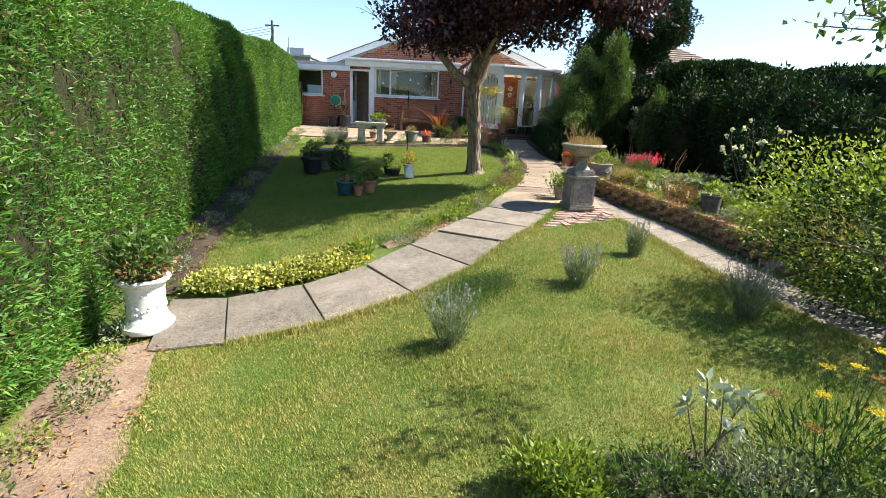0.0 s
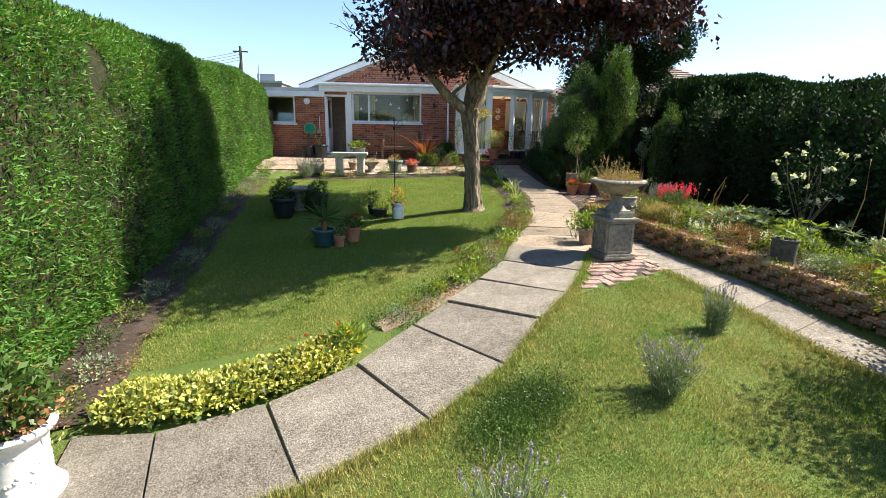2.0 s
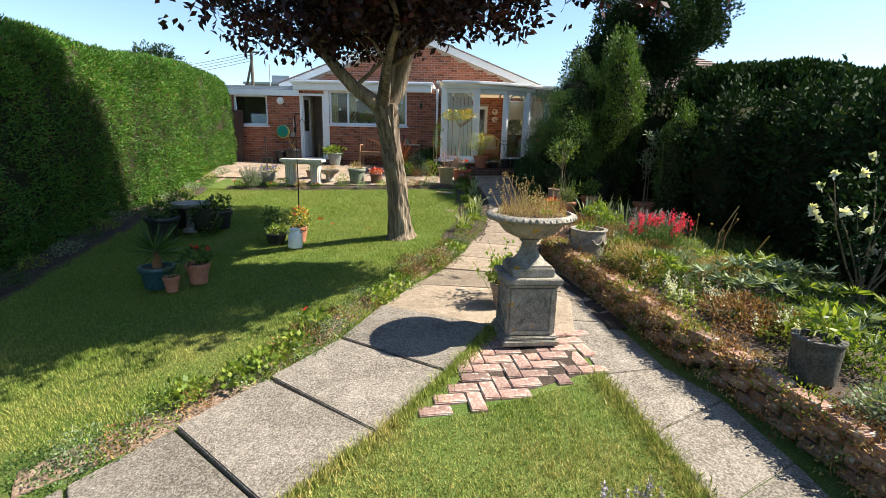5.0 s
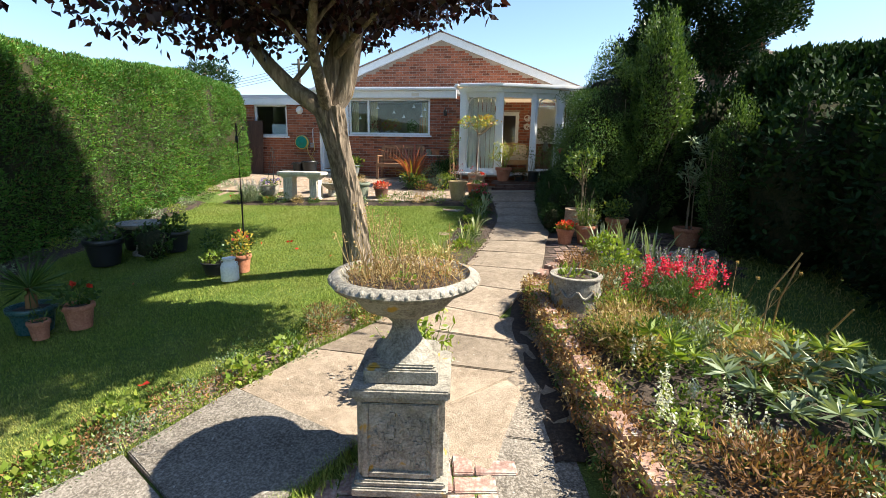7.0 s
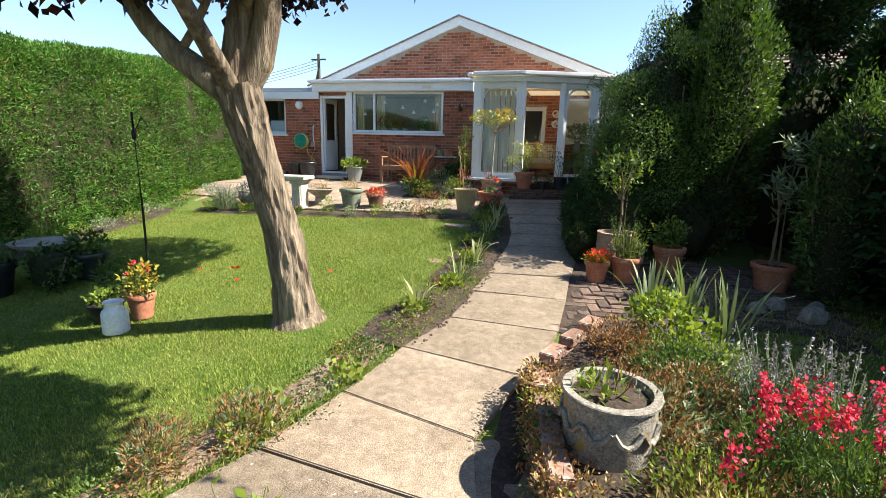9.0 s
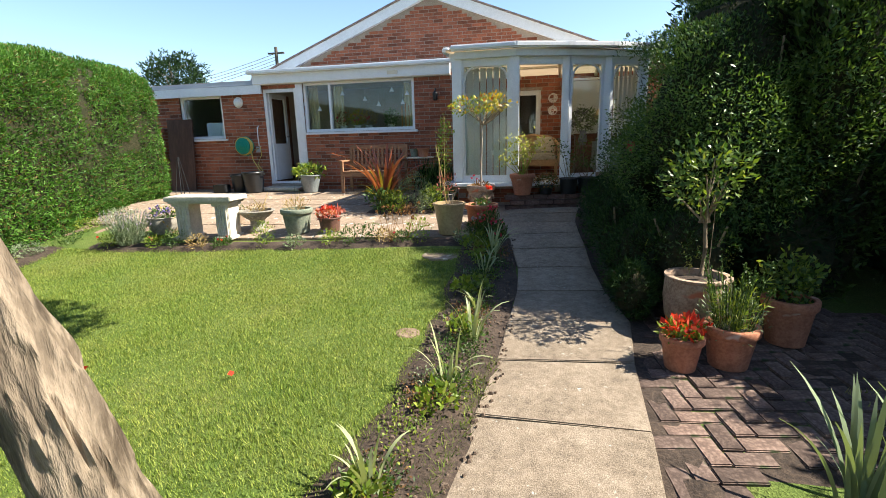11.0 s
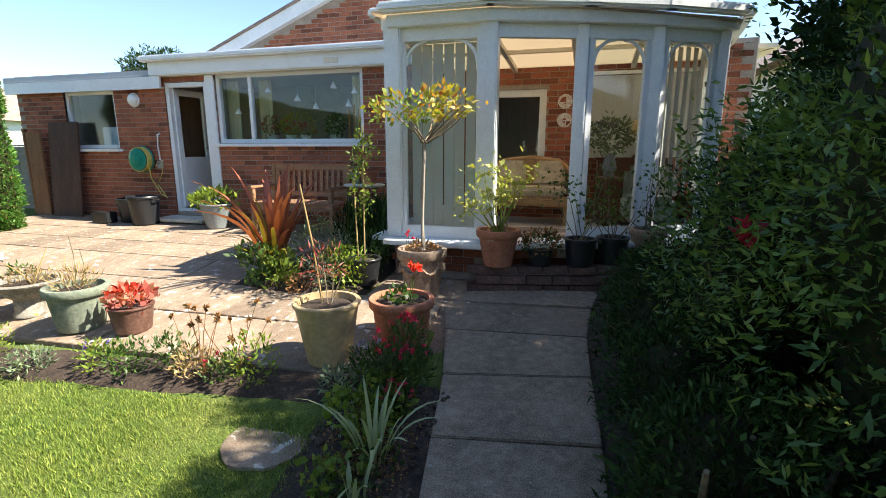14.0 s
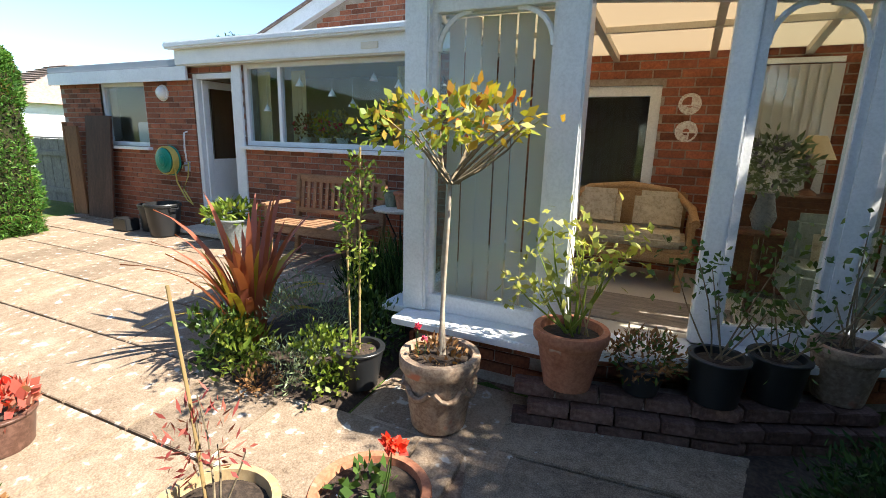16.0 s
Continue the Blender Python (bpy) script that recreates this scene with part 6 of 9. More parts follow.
    for k, (x, y) in enumerate(((3.5, 9.7), (3.38, 8.95), (3.3, 8.6), (3.45, 9.95), (3.2, 10.2), (4.1, 6.2), (4.4, 5.8), (4.0, 5.6), (4.6, 5.3), (4.9, 5.9), (4.3, 5.1), (4.8, 6.3))):
        t = plant("dry_flower_clump", x, y, "faded brown and green bedding plants", group="faded bedding")
        tuft(t, (0, 0, 0.13), (0.24, 0.24, 0.18), 1700, (0.028, 0.010), (RUST, LIME, STRAW, SHRUB)[k % 4], rng, up=0.7)
        tuft(t, (0, 0, 0.10), (0.22, 0.22, 0.14), 900, (0.026, 0.010), (SHRUB, RUST, LIME)[k % 3], rng, "mixed_leaf")
    k = 0
    while k < 44:
        x, y = rng.uniform(3.2, 5.6), rng.uniform(4.9, 10.8)
        left = np.interp(y, [4.9, 6.1, 7.3, 8.5, 9.75, 10.8], [4.2, 3.75, 3.4, 3.15, 2.95, 3.3]) + 0.15
        right = np.interp(y, [4.9, 6.5, 8.0, 9.4, 10.8], [5.1, 5.3, 4.9, 4.25, 3.85]) - 0.2
        if not left < x < right:
            continue
        t = plant("border_perennial", x, y, "bushy green border perennial among the flowers", group="border perennials")
        h = rng.uniform(0.14, 0.27) if x < 4.6 else rng.uniform(0.25, 0.42)
        tuft(t, (0, 0, h * 0.5), (0.26, 0.26, h * 0.6), 1300, ((0.04, 0.009), (0.03, 0.014), (0.055, 0.010))[k % 3], (SILVER, LIME, SHRUB, RUST, SILVER, STRAW)[k % 6], rng, up=0.7)
        if k % 4 == 0:
            blooms(t, np.column_stack([rng.normal(size=(7, 2)) * 0.13, rng.uniform(h * 0.8, h * 1.1, 7)]), 0.02, (WHITE_PETAL, LAVENDER, WHITE_PETAL)[k % 3], rng, petals=10)
        k += 1
    for x, y, h in ((4.22, 8.75, 0.7), (4.3, 8.82, 0.62), (4.45, 8.3, 0.5), (4.7, 6.9, 1.15), (4.9, 6.6, 1.05)):
        t = plant("bamboo_cane", x, y, "thin pale garden cane pushed into the bed", "cane", "canes in the bed")
        part("cane", Mesh().tube([(0, 0, -0.05), (rng.normal() * 0.06 + 0.06, rng.normal() * 0.06, h * 0.6), (rng.normal() * 0.05 + 0.12, 0, h)], 0.006, 6), STRAW, t, smooth=60)
    t = plant("dead_seed_stalk", 4.12, 8.9, "dry branching seed stalk")
    tips = [(0.1, 0, 0.48), (-0.15, 0.1, 0.42), (0.25, 0.05, 0.40), (0.3, -0.1, 0.55), (0.0, 0.1, 0.56)]
    stalks(t, (0, 0, 0), tips, 0.0032, STRAW, rng)
    blooms(t, tips, 0.017, STRAW, rng, "seed_head", 20)
    # white rose bush
    t = plant("white_rose_bush", 5.12, 8.0, "tall rose bush with white flower clusters")
    stalks(t, (0, 0, 0), [(rng.normal() * 0.3, rng.normal() * 0.3, rng.uniform(0.7, 1.25)) for _ in range(12)], 0.01, TWIG, rng)
    tuft(t, (0, 0, 0.75), (0.5, 0.5, 0.5), 1500, (0.055, 0.03), DARK_SHADED_LEAF, rng)
    blooms(t, unit(rng.normal(size=(26, 3))) * np.array([0.48, 0.48, 0.42]) + np.array([-0.05, -0.1, 0.85]), 0.05, WHITE_PETAL, rng, petals=14)
    # stone pots set on the bed wall
    x, y = 3.09, 9.40
    t = pot("carved_stone_pot", (x, y, gz(x, y) + 0.20), 0.205, 0.30, STONE, "round carved stone pot with sparse seedlings on the bed wall", taper=0.9, lip=0.03, fill=0.88)
    for k in range(10):
        a = k * 0.628
        part("swag", Mesh().tube([(0.205 * math.cos(a + s * 0.3), 0.205 * math.sin(a + s * 0.3), 0.2 - 0.06 * (1 - s * s)) for s in (-1, -0.5, 0, 0.5, 1)], 0.012, 6), STONE, t, smooth=60)
    tuft(t, (-0.05, 0.0, 0.29), (0.1, 0.1, 0.07), 90, (0.06, 0.02), LIME, rng, up=1.0)
    stalks(t, (0.04, 0, 0.25), [(0.1, 0.02, 0.42), (0.03, 0.05, 0.45), (0.08, -0.05, 0.38)], 0.004, RUST, rng)
    x, y = 3.80, 6.66
    t = pot("square_stone_pot", (x, y, gz(x, y) + 0.22), 0.135, 0.27, SHADED_STONE, "stone pot in shade-darkened grey with a young green plant", taper=0.9, lip=0.03)
    tuft(t, (0.06, 0.03, 0.34), (0.12, 0.12, 0.1), 110, (0.08, 0.03), LIME, rng, up=0.8)
    t = thing("side_lawn", (5.6, 10.2, gz(5.6, 10.2)), "small shaded lawn beyond the flower bed", "grass", kind="stuff")
    n = 24000
    P = np.column_stack([rng.uniform(-1.6, 2.6, n), rng.uniform(-2.0, 2.2, n), np.zeros(n)])
    P[:, 2] = ground(P[:, 0] + 5.6, P[:, 1] + 10.2) - gz(5.6, 10.2) - 0.022
    part("blades", leaves("blades", P, rng.normal(size=P.shape) * 0.5 + np.array([0, 0, 1.0]), 0.05, 0.007, rng), BLADES, t)


# ---- shrubs and pots on the shaded side ----
def shrub(name, x, y, radii, h, n, leaf, material, label, rng, stems=7, hollow=0.55, gaps=0.2, lumps=2.0, up=0.3, category="shrub", inner=True, group=""):
    t = thing(name, (x, y, gz(x, y) - 0.01), label, category, group)
    stalks(t, (0, 0, 0), [(rng.normal() * radii[0] * 0.4, rng.normal() * radii[1] * 0.4, h * rng.uniform(0.5, 0.85)) for _ in range(stems)], 0.02, TWIG, rng)
    c = (0, 0, h * 0.5)
    tuft(t, c, (radii[0], radii[1], h * 0.5), n, leaf, material, rng, hollow=hollow, gaps=gaps, lumps=lumps, up=up)
    # near-black body paints the shade in the middle of the shrub
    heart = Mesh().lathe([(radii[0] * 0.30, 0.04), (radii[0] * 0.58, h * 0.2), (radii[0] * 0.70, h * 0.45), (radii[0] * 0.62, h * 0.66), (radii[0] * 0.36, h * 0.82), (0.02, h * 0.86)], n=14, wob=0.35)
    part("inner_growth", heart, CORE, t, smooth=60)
    # near-black inner leaves paint the shade between the outer ones
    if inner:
        tuft(t, c, (radii[0] * 0.75, radii[1] * 0.75, h * 0.44), n // 3, (leaf[0], leaf[1] * 1.1), DARK_SHADED_LEAF, rng, "inner_leaf", hollow=0.1, gaps=0.5)
    return t


def build_shade():
    rng = rnd(71)
    shrub("pittosporum", 3.95, 14.5, (0.95, 1.2), 2.85, 85000, (0.038, 0.0125), PITTO, "tall rounded evergreen shrub leaning over the path", rng, gaps=0.15)
    shrub("fuchsia_bush", 3.85, 15.95, (0.75, 0.75), 1.55, 13000, (0.045, 0.015), DARK_SHADED_LEAF, "dark fine-leaved bush beside the conservatory", rng)
    shrub("evergreen_bush", 3.95, 16.85, (0.4, 0.4), 0.7, 3000, (0.05, 0.02), SHRUB, "fine-leaved evergreen bush beside the path", rng)
    for x, y, r, h in ((3.22, 13.75, 0.32, 0.75), (3.15, 14.35, 0.3, 0.8), (3.2, 14.95, 0.36, 0.75), (3.2, 15.6, 0.36, 0.7), (3.28, 16.25, 0.36, 0.7), (3.55, 13.6, 0.4, 0.9), (3.1, 13.3, 0.2, 0.45)):
        shrub("path_side_shrub", x - 0.07, y, (r, r), h, 5200, (0.045, 0.011), DEEP, "arching dark green plants along the path edge", rng, gaps=0.2, up=0.5, group="path side shrubs")
    t = shrub("rose_bush", 3.42, 15.2, (0.35, 0.35), 1.6, 3600, (0.036, 0.014), DARK_SHADED_LEAF, "rose bush with a single pink flower", rng)
    blooms(t, [(-0.27, -0.62, 1.12)], 0.06, PINK, rng, petals=26)
    shrub("columnar_conifer", 4.60, 14.0, (0.50, 0.50), 3.3, 17000, (0.07, 0.022), SHRUB, "tall narrow dark columnar conifer", rng, hollow=0.75, gaps=0.35, lumps=3.0, up=0.9, category="tree")
    shrub("pencil_conifer", 5.22, 12.35, (0.30, 0.30), 2.05, 7000, (0.05, 0.018), SHRUB, "small cone-shaped dwarf conifer", rng, hollow=0.7, gaps=0.4, up=0.8, category="tree")
    for x, y, rx, h, m in ((5.6, 14.6, 0.9, 2.4, DARK_SHADED_LEAF), (6.4, 14.0, 1.0, 2.5, DARK_SHADED_LEAF), (5.95, 12.0, 0.8, 2.35, DARK_SHADED_LEAF), (6.1, 12.9, 0.85, 2.5, DARK_SHADED_LEAF), (6.6, 15.8, 1.1, 2.8, DARK_SHADED_LEAF), (5.9, 17.6, 1.0, 2.6, DARK_SHADED_LEAF)):
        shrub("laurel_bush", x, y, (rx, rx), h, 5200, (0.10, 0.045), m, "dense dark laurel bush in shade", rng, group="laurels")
    # added shade caster for the brick ledge, hidden behind the conifer
    shrub("laurel_bush", 5.05, 17.2, (0.95, 0.95), 4.1, 16000, (0.10, 0.045), DARK_SHADED_LEAF, "tall dense dark laurel added out of view to shade the brick ledge", rng, group="laurels", gaps=0.5)
    # row of bushes added only to throw shade on the side lawn
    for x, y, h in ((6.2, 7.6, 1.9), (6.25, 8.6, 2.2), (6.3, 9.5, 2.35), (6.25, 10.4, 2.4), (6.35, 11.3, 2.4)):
        shrub("laurel_bush", x, y, (0.62, 0.62), h, 4200, (0.10, 0.045), DARK_SHADED_LEAF, "dense dark laurel bush in shade", rng, group="laurels", gaps=0.6)
    t = thing("dark_tree", (6.05, 15.6, gz(6.05, 15.6)), "evergreen tree with a dense grey-green crown", "tree")
    m, tips = Mesh(), []
    m.tube([(0, 0, 0), (0.05, 0.02, 1.4), (-0.1, 0, 2.4)], [0.2, 0.16, 0.14], 10)
    for d in ((-0.5, 0, 0.8), (0.3, 0.2, 0.9), (0.1, -0.4, 0.9), (-0.2, 0.3, 1.0)):
        limb(m, tips, Vector((-0.1, 0, 2.3)), Vector(d).normalized(), 0.10, 0.75, 2, rng, 0.5, 0.1)
    part("trunk", m, BARK, t, smooth=60)
    tuft(t, (-0.1, 0.0, 3.65), (1.4, 1.3, 1.15), 60000, (0.08, 0.034), DARK_SHADED_LEAF, rng, "crown", hollow=0.4, lumps=1.8, gaps=0.2)
    strip("shade_bed", [(path_right(yy) + 0.36, yy) for yy in (13.5, 14.0, 14.5, 15.0, 15.5, 16.0, 16.5)], 0.8, "dark earth under the shrubs along the path", SOIL, 0.012)
    for x, y, h in ((3.30, 13.62, 0.62), (3.52, 13.45, 0.55), (3.18, 13.85, 0.50)):
        t = thing("goldenrod", (x, y, gz(x, y)), "goldenrod sprigs with yellowing leafy tips by the path", "plant", "goldenrod")
        tips = [(rng.normal() * 0.13, rng.normal() * 0.11, h * rng.uniform(0.7, 1.0)) for _ in range(9)]
        stalks(t, (0, 0, 0), tips, 0.004, SHRUB, rng)
        P = np.concatenate([np.array(p) * rng.uniform(0.35, 0.95, (26, 1)) + rng.normal(size=(26, 3)) * 0.018 for p in tips])
        part("foliage", leaves("foliage", P, rng.normal(size=P.shape) + np.array([0, 0, 0.5]), 0.07, 0.012, rng), LIME, t)
        for p in tips[:5]:
            Q = np.array(p) + rng.normal(size=(30, 3)) * np.array([0.016, 0.016, 0.035])
            tagged(part("flower_head", leaves("flower_head", Q, rng.normal(size=Q.shape) + np.array([0, 0, 0.5]), 0.03, 0.009, rng), GOLD, t), kind="stuff")
    # pots on the brick yard
    x, y = 3.43, 13.1
    t = pot("large_stone_pot", (x, y, gz(x, y) - 0.01), 0.215, 0.42, OLD_TERRA, "large weathered brown clay pot holding a clipped standard tree", taper=0.78, lip=0.035, style="round", fill=0.88)
    part("stem", Mesh().tube([(0.02, 0, 0.42), (0.03, 0, 0.62), (0.015, 0.01, 0.82)], [0.017, 0.014, 0.013], 8), TWIG, t, smooth=60)
    stalks(t, (0.015, 0.01, 0.8), [(rng.normal() * 0.13, rng.normal() * 0.13, 0.8 + rng.uniform(0.15, 0.45)) for _ in range(12)], 0.010, TWIG, rng, "branch")
    stalks(t, (0.06, 0, 0.42), [(0.07, 0, 1.0)], 0.004, TWIG, rng, "cane", bend=0.01)
    tuft(t, (0, 0, 1.14), (0.29, 0.29, 0.27), 460, (0.055, 0.022), PITTO, rng, hollow=0.3, gaps=0.1, lumps=2.6)
    tuft(t, (0, 0, 1.12), (0.27, 0.27, 0.24), 260, (0.055, 0.022), LIME, rng, "inner_leaf", hollow=0.1)
    x, y = 3.20, 12.52
    t = pot("terracotta_pot", (x, y, gz(x, y) - 0.008), 0.125, 0.22, TERRA, "small terracotta pot of red begonias", style="rim", group="terracotta pots on the brick yard")
    tuft(t, (0, 0, 0.24), (0.12, 0.12, 0.06), 160, (0.05, 0.03), LIME, rng, up=0.6)
    tuft(t, (0, 0, 0.27), (0.13, 0.13, 0.06), 120, (0.055, 0.03), RED, rng, "red_leaf", up=0.7)
    x, y = 3.50, 12.60
    t = pot("terracotta_pot", (x, y, gz(x, y) - 0.008), 0.155, 0.27, TERRA, "terracotta pot full of feathery rosemary", style="rim", group="terracotta pots on the brick yard")
    wands(t, 46, 0.42, 0.2, SHRUB, SHRUB, rng, c=(0, 0, 0.22), leaf=(0.05, 0.007), leaf_mat=LIME, base=0.1)
    tuft(t, (0, 0, 0.32), (0.19, 0.19, 0.16), 700, (0.045, 0.007), SILVER, rng, "needle", up=1.1)
    x, y = 3.98, 12.98
    t = pot("terracotta_pot", (x, y, gz(x, y) - 0.008), 0.16, 0.32, TERRA, "tall terracotta pot with a small green shrub", style="rim", group="terracotta pots on the brick yard")
    tuft(t, (0, 0, 0.46), (0.19, 0.19, 0.18), 300, (0.045, 0.026), LIME, rng, up=0.4)
    tuft(t, (0, 0, 0.42), (0.19, 0.19, 0.16), 300, (0.05, 0.03), SHRUB, rng, "inner_leaf")
    x, y = 4.92, 12.75
    t = pot("terracotta_pot", (x, y, gz(x, y) - 0.008), 0.19, 0.27, TERRA, "terracotta pot with a tall oleander", style="rim", group="terracotta pots on the brick yard")
    stalks(t, (0, 0, 0.22), [(0.02, 0.0, 0.95), (0.05, 0.03, 1.25), (-0.1, 0, 1.1)], 0.012, TWIG, rng)
    P = np.concatenate([np.array([rng.normal() * 0.14, rng.normal() * 0.14, rng.uniform(0.75, 1.5)]) + rng.normal(size=(18, 3)) * 0.03 for _ in range(16)])
    part("foliage", leaves("foliage", P, rng.normal(size=P.shape) + np.array([0, 0, 0.5]), 0.14, 0.026, rng), SILVER, t)
    for x, y, r in ((4.75, 12.15, 0.09), (4.95, 11.9, 0.11), (5.1, 12.2, 0.07), (4.55, 12.0, 0.08)):
        t = thing("rough_stone", (x, y, gz(x, y)), "rough grey rockery stone", "stone", "rockery stones")
        m = Mesh().lathe([(r * 0.9, 0), (r, r * 0.4), (r * 0.8, r * 0.9), (r * 0.3, r * 1.2)], n=9, wob=0.5)
        part("stone", m, STONE, t, smooth=50)
    t = shrub("dark_shrub", 4.3, 13.75, (0.4, 0.4), 0.9, 1500, (0.08, 0.02), DARK_SHADED_LEAF, "dark shrub behind the pots", rng)


build_front()
build_bed()
build_shade()


# ---- lawn pots ----
def build_lawn_pots():
    rng = rnd(81)
    x, y = -1.83, 8.90
    t = pot("teal_glazed_pot", (x, y, gz(x, y)), 0.185, 0.25, TEAL_POT, "glazed teal pot with a spiky yucca on the lawn", style="rim", taper=0.75)
    part("stem", Mesh().tube([(0, 0, 0.2), (0.01, 0, 0.34), (0, 0, 0.42)], [0.05, 0.045, 0.04], 8), RUST, t, smooth=60)
    a = rng.uniform(0, 6.283, 110)
    D = np.stack([np.cos(a), np.sin(a), rng.uniform(-0.5, 1.6, 110)], 1)
    part("spiky_leaf", leaves("spiky_leaf", np.repeat(np.array([[0, 0, 0.42]]), 110, 0), D, 0.36, 0.020, rng, 0.1), SHRUB, t)
    x, y = -1.57, 8.74
    t = pot("terracotta_pot", (x, y, gz(x, y)), 0.085, 0.17, TERRA, "small terracotta pot beside the yucca", style="rim", group="terracotta pots on the lawn")
    tuft(t, (0, 0, 0.2), (0.07, 0.07, 0.07), 60, (0.06, 0.012), SHRUB, rng, up=1.0)
    x, y = -1.40, 8.98
    t = pot("terracotta_pot", (x, y, gz(x, y)), 0.125, 0.23, TERRA, "terracotta pot of red geraniums on the lawn", style="rim", group="terracotta pots on the lawn")
    tuft(t, (0, 0, 0.30), (0.18, 0.18, 0.12), 190, (0.055, 0.045), SHRUB, rng)
    blooms(t, [(0.04, -0.05, 0.43), (-0.07, 0.03, 0.41), (0.1, 0.05, 0.40)], 0.032, RED, rng, petals=22)
    x, y = -0.74, 10.30
    t = thing("white_churn", (x, y, gz(x, y)), "small white painted metal churn on the lawn", "churn")
    part("body", Mesh().lathe([(0.095, 0), (0.10, 0.01), (0.10, 0.16), (0.09, 0.19), (0.065, 0.22), (0.065, 0.245), (0.08, 0.265), (0.075, 0.27), (0.055, 0.262), (0.05, 0.2)], n=24), WHITE_POT, t, smooth=40)
    for s in (-1, 1):
        part("handle", Mesh().tube([(s * 0.064, 0, 0.235), (s * 0.11, 0, 0.225), (s * 0.098, 0, 0.165)], 0.006, 6), WHITE_POT, t, smooth=60)
    x, y = -0.78, 10.60
    t = pot("terracotta_pot", (x, y, gz(x, y)), 0.115, 0.22, TERRA, "terracotta pot of red and yellow bedding by the feeder pole", style="rim", group="terracotta pots on the lawn")
    tuft(t, (0, 0, 0.34), (0.15, 0.15, 0.17), 260, (0.045, 0.024), AUTUMN, rng)
    tuft(t, (0, 0, 0.30), (0.15, 0.15, 0.13), 160, (0.045, 0.024), SHRUB, rng, "inner_leaf")
    blooms(t, [(0.02, -0.05, 0.52), (-0.06, 0, 0.48), (0.08, 0.02, 0.44), (-0.03, -0.1, 0.42)], 0.02, PINK, rng, petals=14)
    x, y = -1.10, 10.52
    t = pot("black_bowl_pot", (x, y, gz(x, y)), 0.15, 0.15, BLACK_POT, "low black pot of yellow-green leaves")
    tuft(t, (0, 0, 0.19), (0.15, 0.15, 0.08), 200, (0.045, 0.03), LIME, rng)
    x, y = -1.25, 10.72
    t = pot("black_plant_pot", (x, y, gz(x, y)), 0.11, 0.18, BLACK_POT, "black pot holding a small dark-leaved shrub", group="black pots on the lawn")
    tuft(t, (0, 0, 0.32), (0.12, 0.12, 0.16), 260, (0.05, 0.026), SHRUB, rng)
    iron = plain("black_iron", (0.02, 0.02, 0.022), 0.45, 0.6)
    x, y = -0.84, 10.76
    t = thing("bird_feeder_pole", (x, y, gz(x, y)), "thin black bird feeder pole standing in the lawn", "pole")
    part("pole", Mesh().tube([(0, 0, -0.05), (0.01, 0, 0.9), (0, 0, 1.78)], 0.010, 8), iron, t, smooth=60)
    part("bracket", Mesh().tube([(0, 0, 1.60), (0.10, 0, 1.74), (0.16, 0, 1.66)], 0.005, 6), iron, t, smooth=60)
    part("collar", Mesh().lathe([(0.010, 1.55), (0.018, 1.56), (0.018, 1.62), (0.010, 1.63)], n=10), iron, t, smooth=40)
    # black tubs and bird bath by the hedge
    for px, py, r, h, mt, lab in ((-2.98, 10.80, 0.23, 0.36, SHRUB, "large black tub with sparse green leaves"), (-2.42, 11.45, 0.19, 0.30, SHRUB, "black plastic pot of glossy leaves"), (-3.15, 11.55, 0.22, 0.34, LIME, "large black tub of leafy bedding")):
        t = pot("black_plant_pot", (px, py, gz(px, py)), r, h, BLACK_POT, lab, style="rim", group="black pots on the lawn")
        tuft(t, (0, 0, h + 0.08), (r * 1.1, r * 1.1, 0.17), 320, (0.07, 0.035), mt, rng, up=0.7)
    x, y = -2.78, 11.25
    t = thing("bird_bath", (x, y, gz(x, y)), "dark weathered stone bird bath on a short column", "bird bath")
    part("column", Mesh().lathe([(0.15, 0), (0.15, 0.04), (0.10, 0.07), (0.085, 0.2), (0.09, 0.34), (0.13, 0.37)], n=20), STONE, t, smooth=40)
    part("basin", Mesh().lathe([(0.10, 0.37), (0.24, 0.40), (0.31, 0.45), (0.315, 0.47), (0.29, 0.47), (0.22, 0.435), (0.02, 0.425)], n=32, wob=0.02), STONE, t, smooth=50)
    t = shrub("lawn_shrub", -2.45, 11.05, (0.26, 0.26), 0.5, 620, (0.065, 0.03), SHRUB, "small leafy shrub beside the bird bath", rng, stems=4)
    # stepping stone and worn patch in the lawn
    t = thing("stepping_stone", (1.17, 14.72, gz(1.17, 14.72) - 0.034), "flat round stepping stone set in the grass", "stone")
    part("stone", Mesh().lathe([(0.215, -0.03), (0.22, 0.012), (0.205, 0.02), (0.02, 0.022)], n=30, wob=0.07), PATIO, t, smooth=50)
    soil_sheet("bare_patch", [(1.33 + 0.11 * math.cos(a), 12.77 + 0.09 * math.sin(a)) for a in np.arange(0, 6.28, 0.5)], "small bare earth patch in the lawn", DRY_SOIL, -0.010)
    for px, py in ((-0.6, 11.6), (0.1, 11.3), (-0.9, 12.0), (0.35, 12.0), (-1.9, 10.1), (0.2, 8.0), (-1.3, 11.9)):
        t = thing("fallen_petal", (px, py, gz(px, py) + 0.012), "fallen red petal lying on the lawn", "petal", "petals on the lawn")
        part("petal", leaves("petal", np.zeros((2, 3)), rng.normal(size=(2, 3)) * np.array([1, 1, 0.3]), 0.05, 0.04, rng), RED, t)
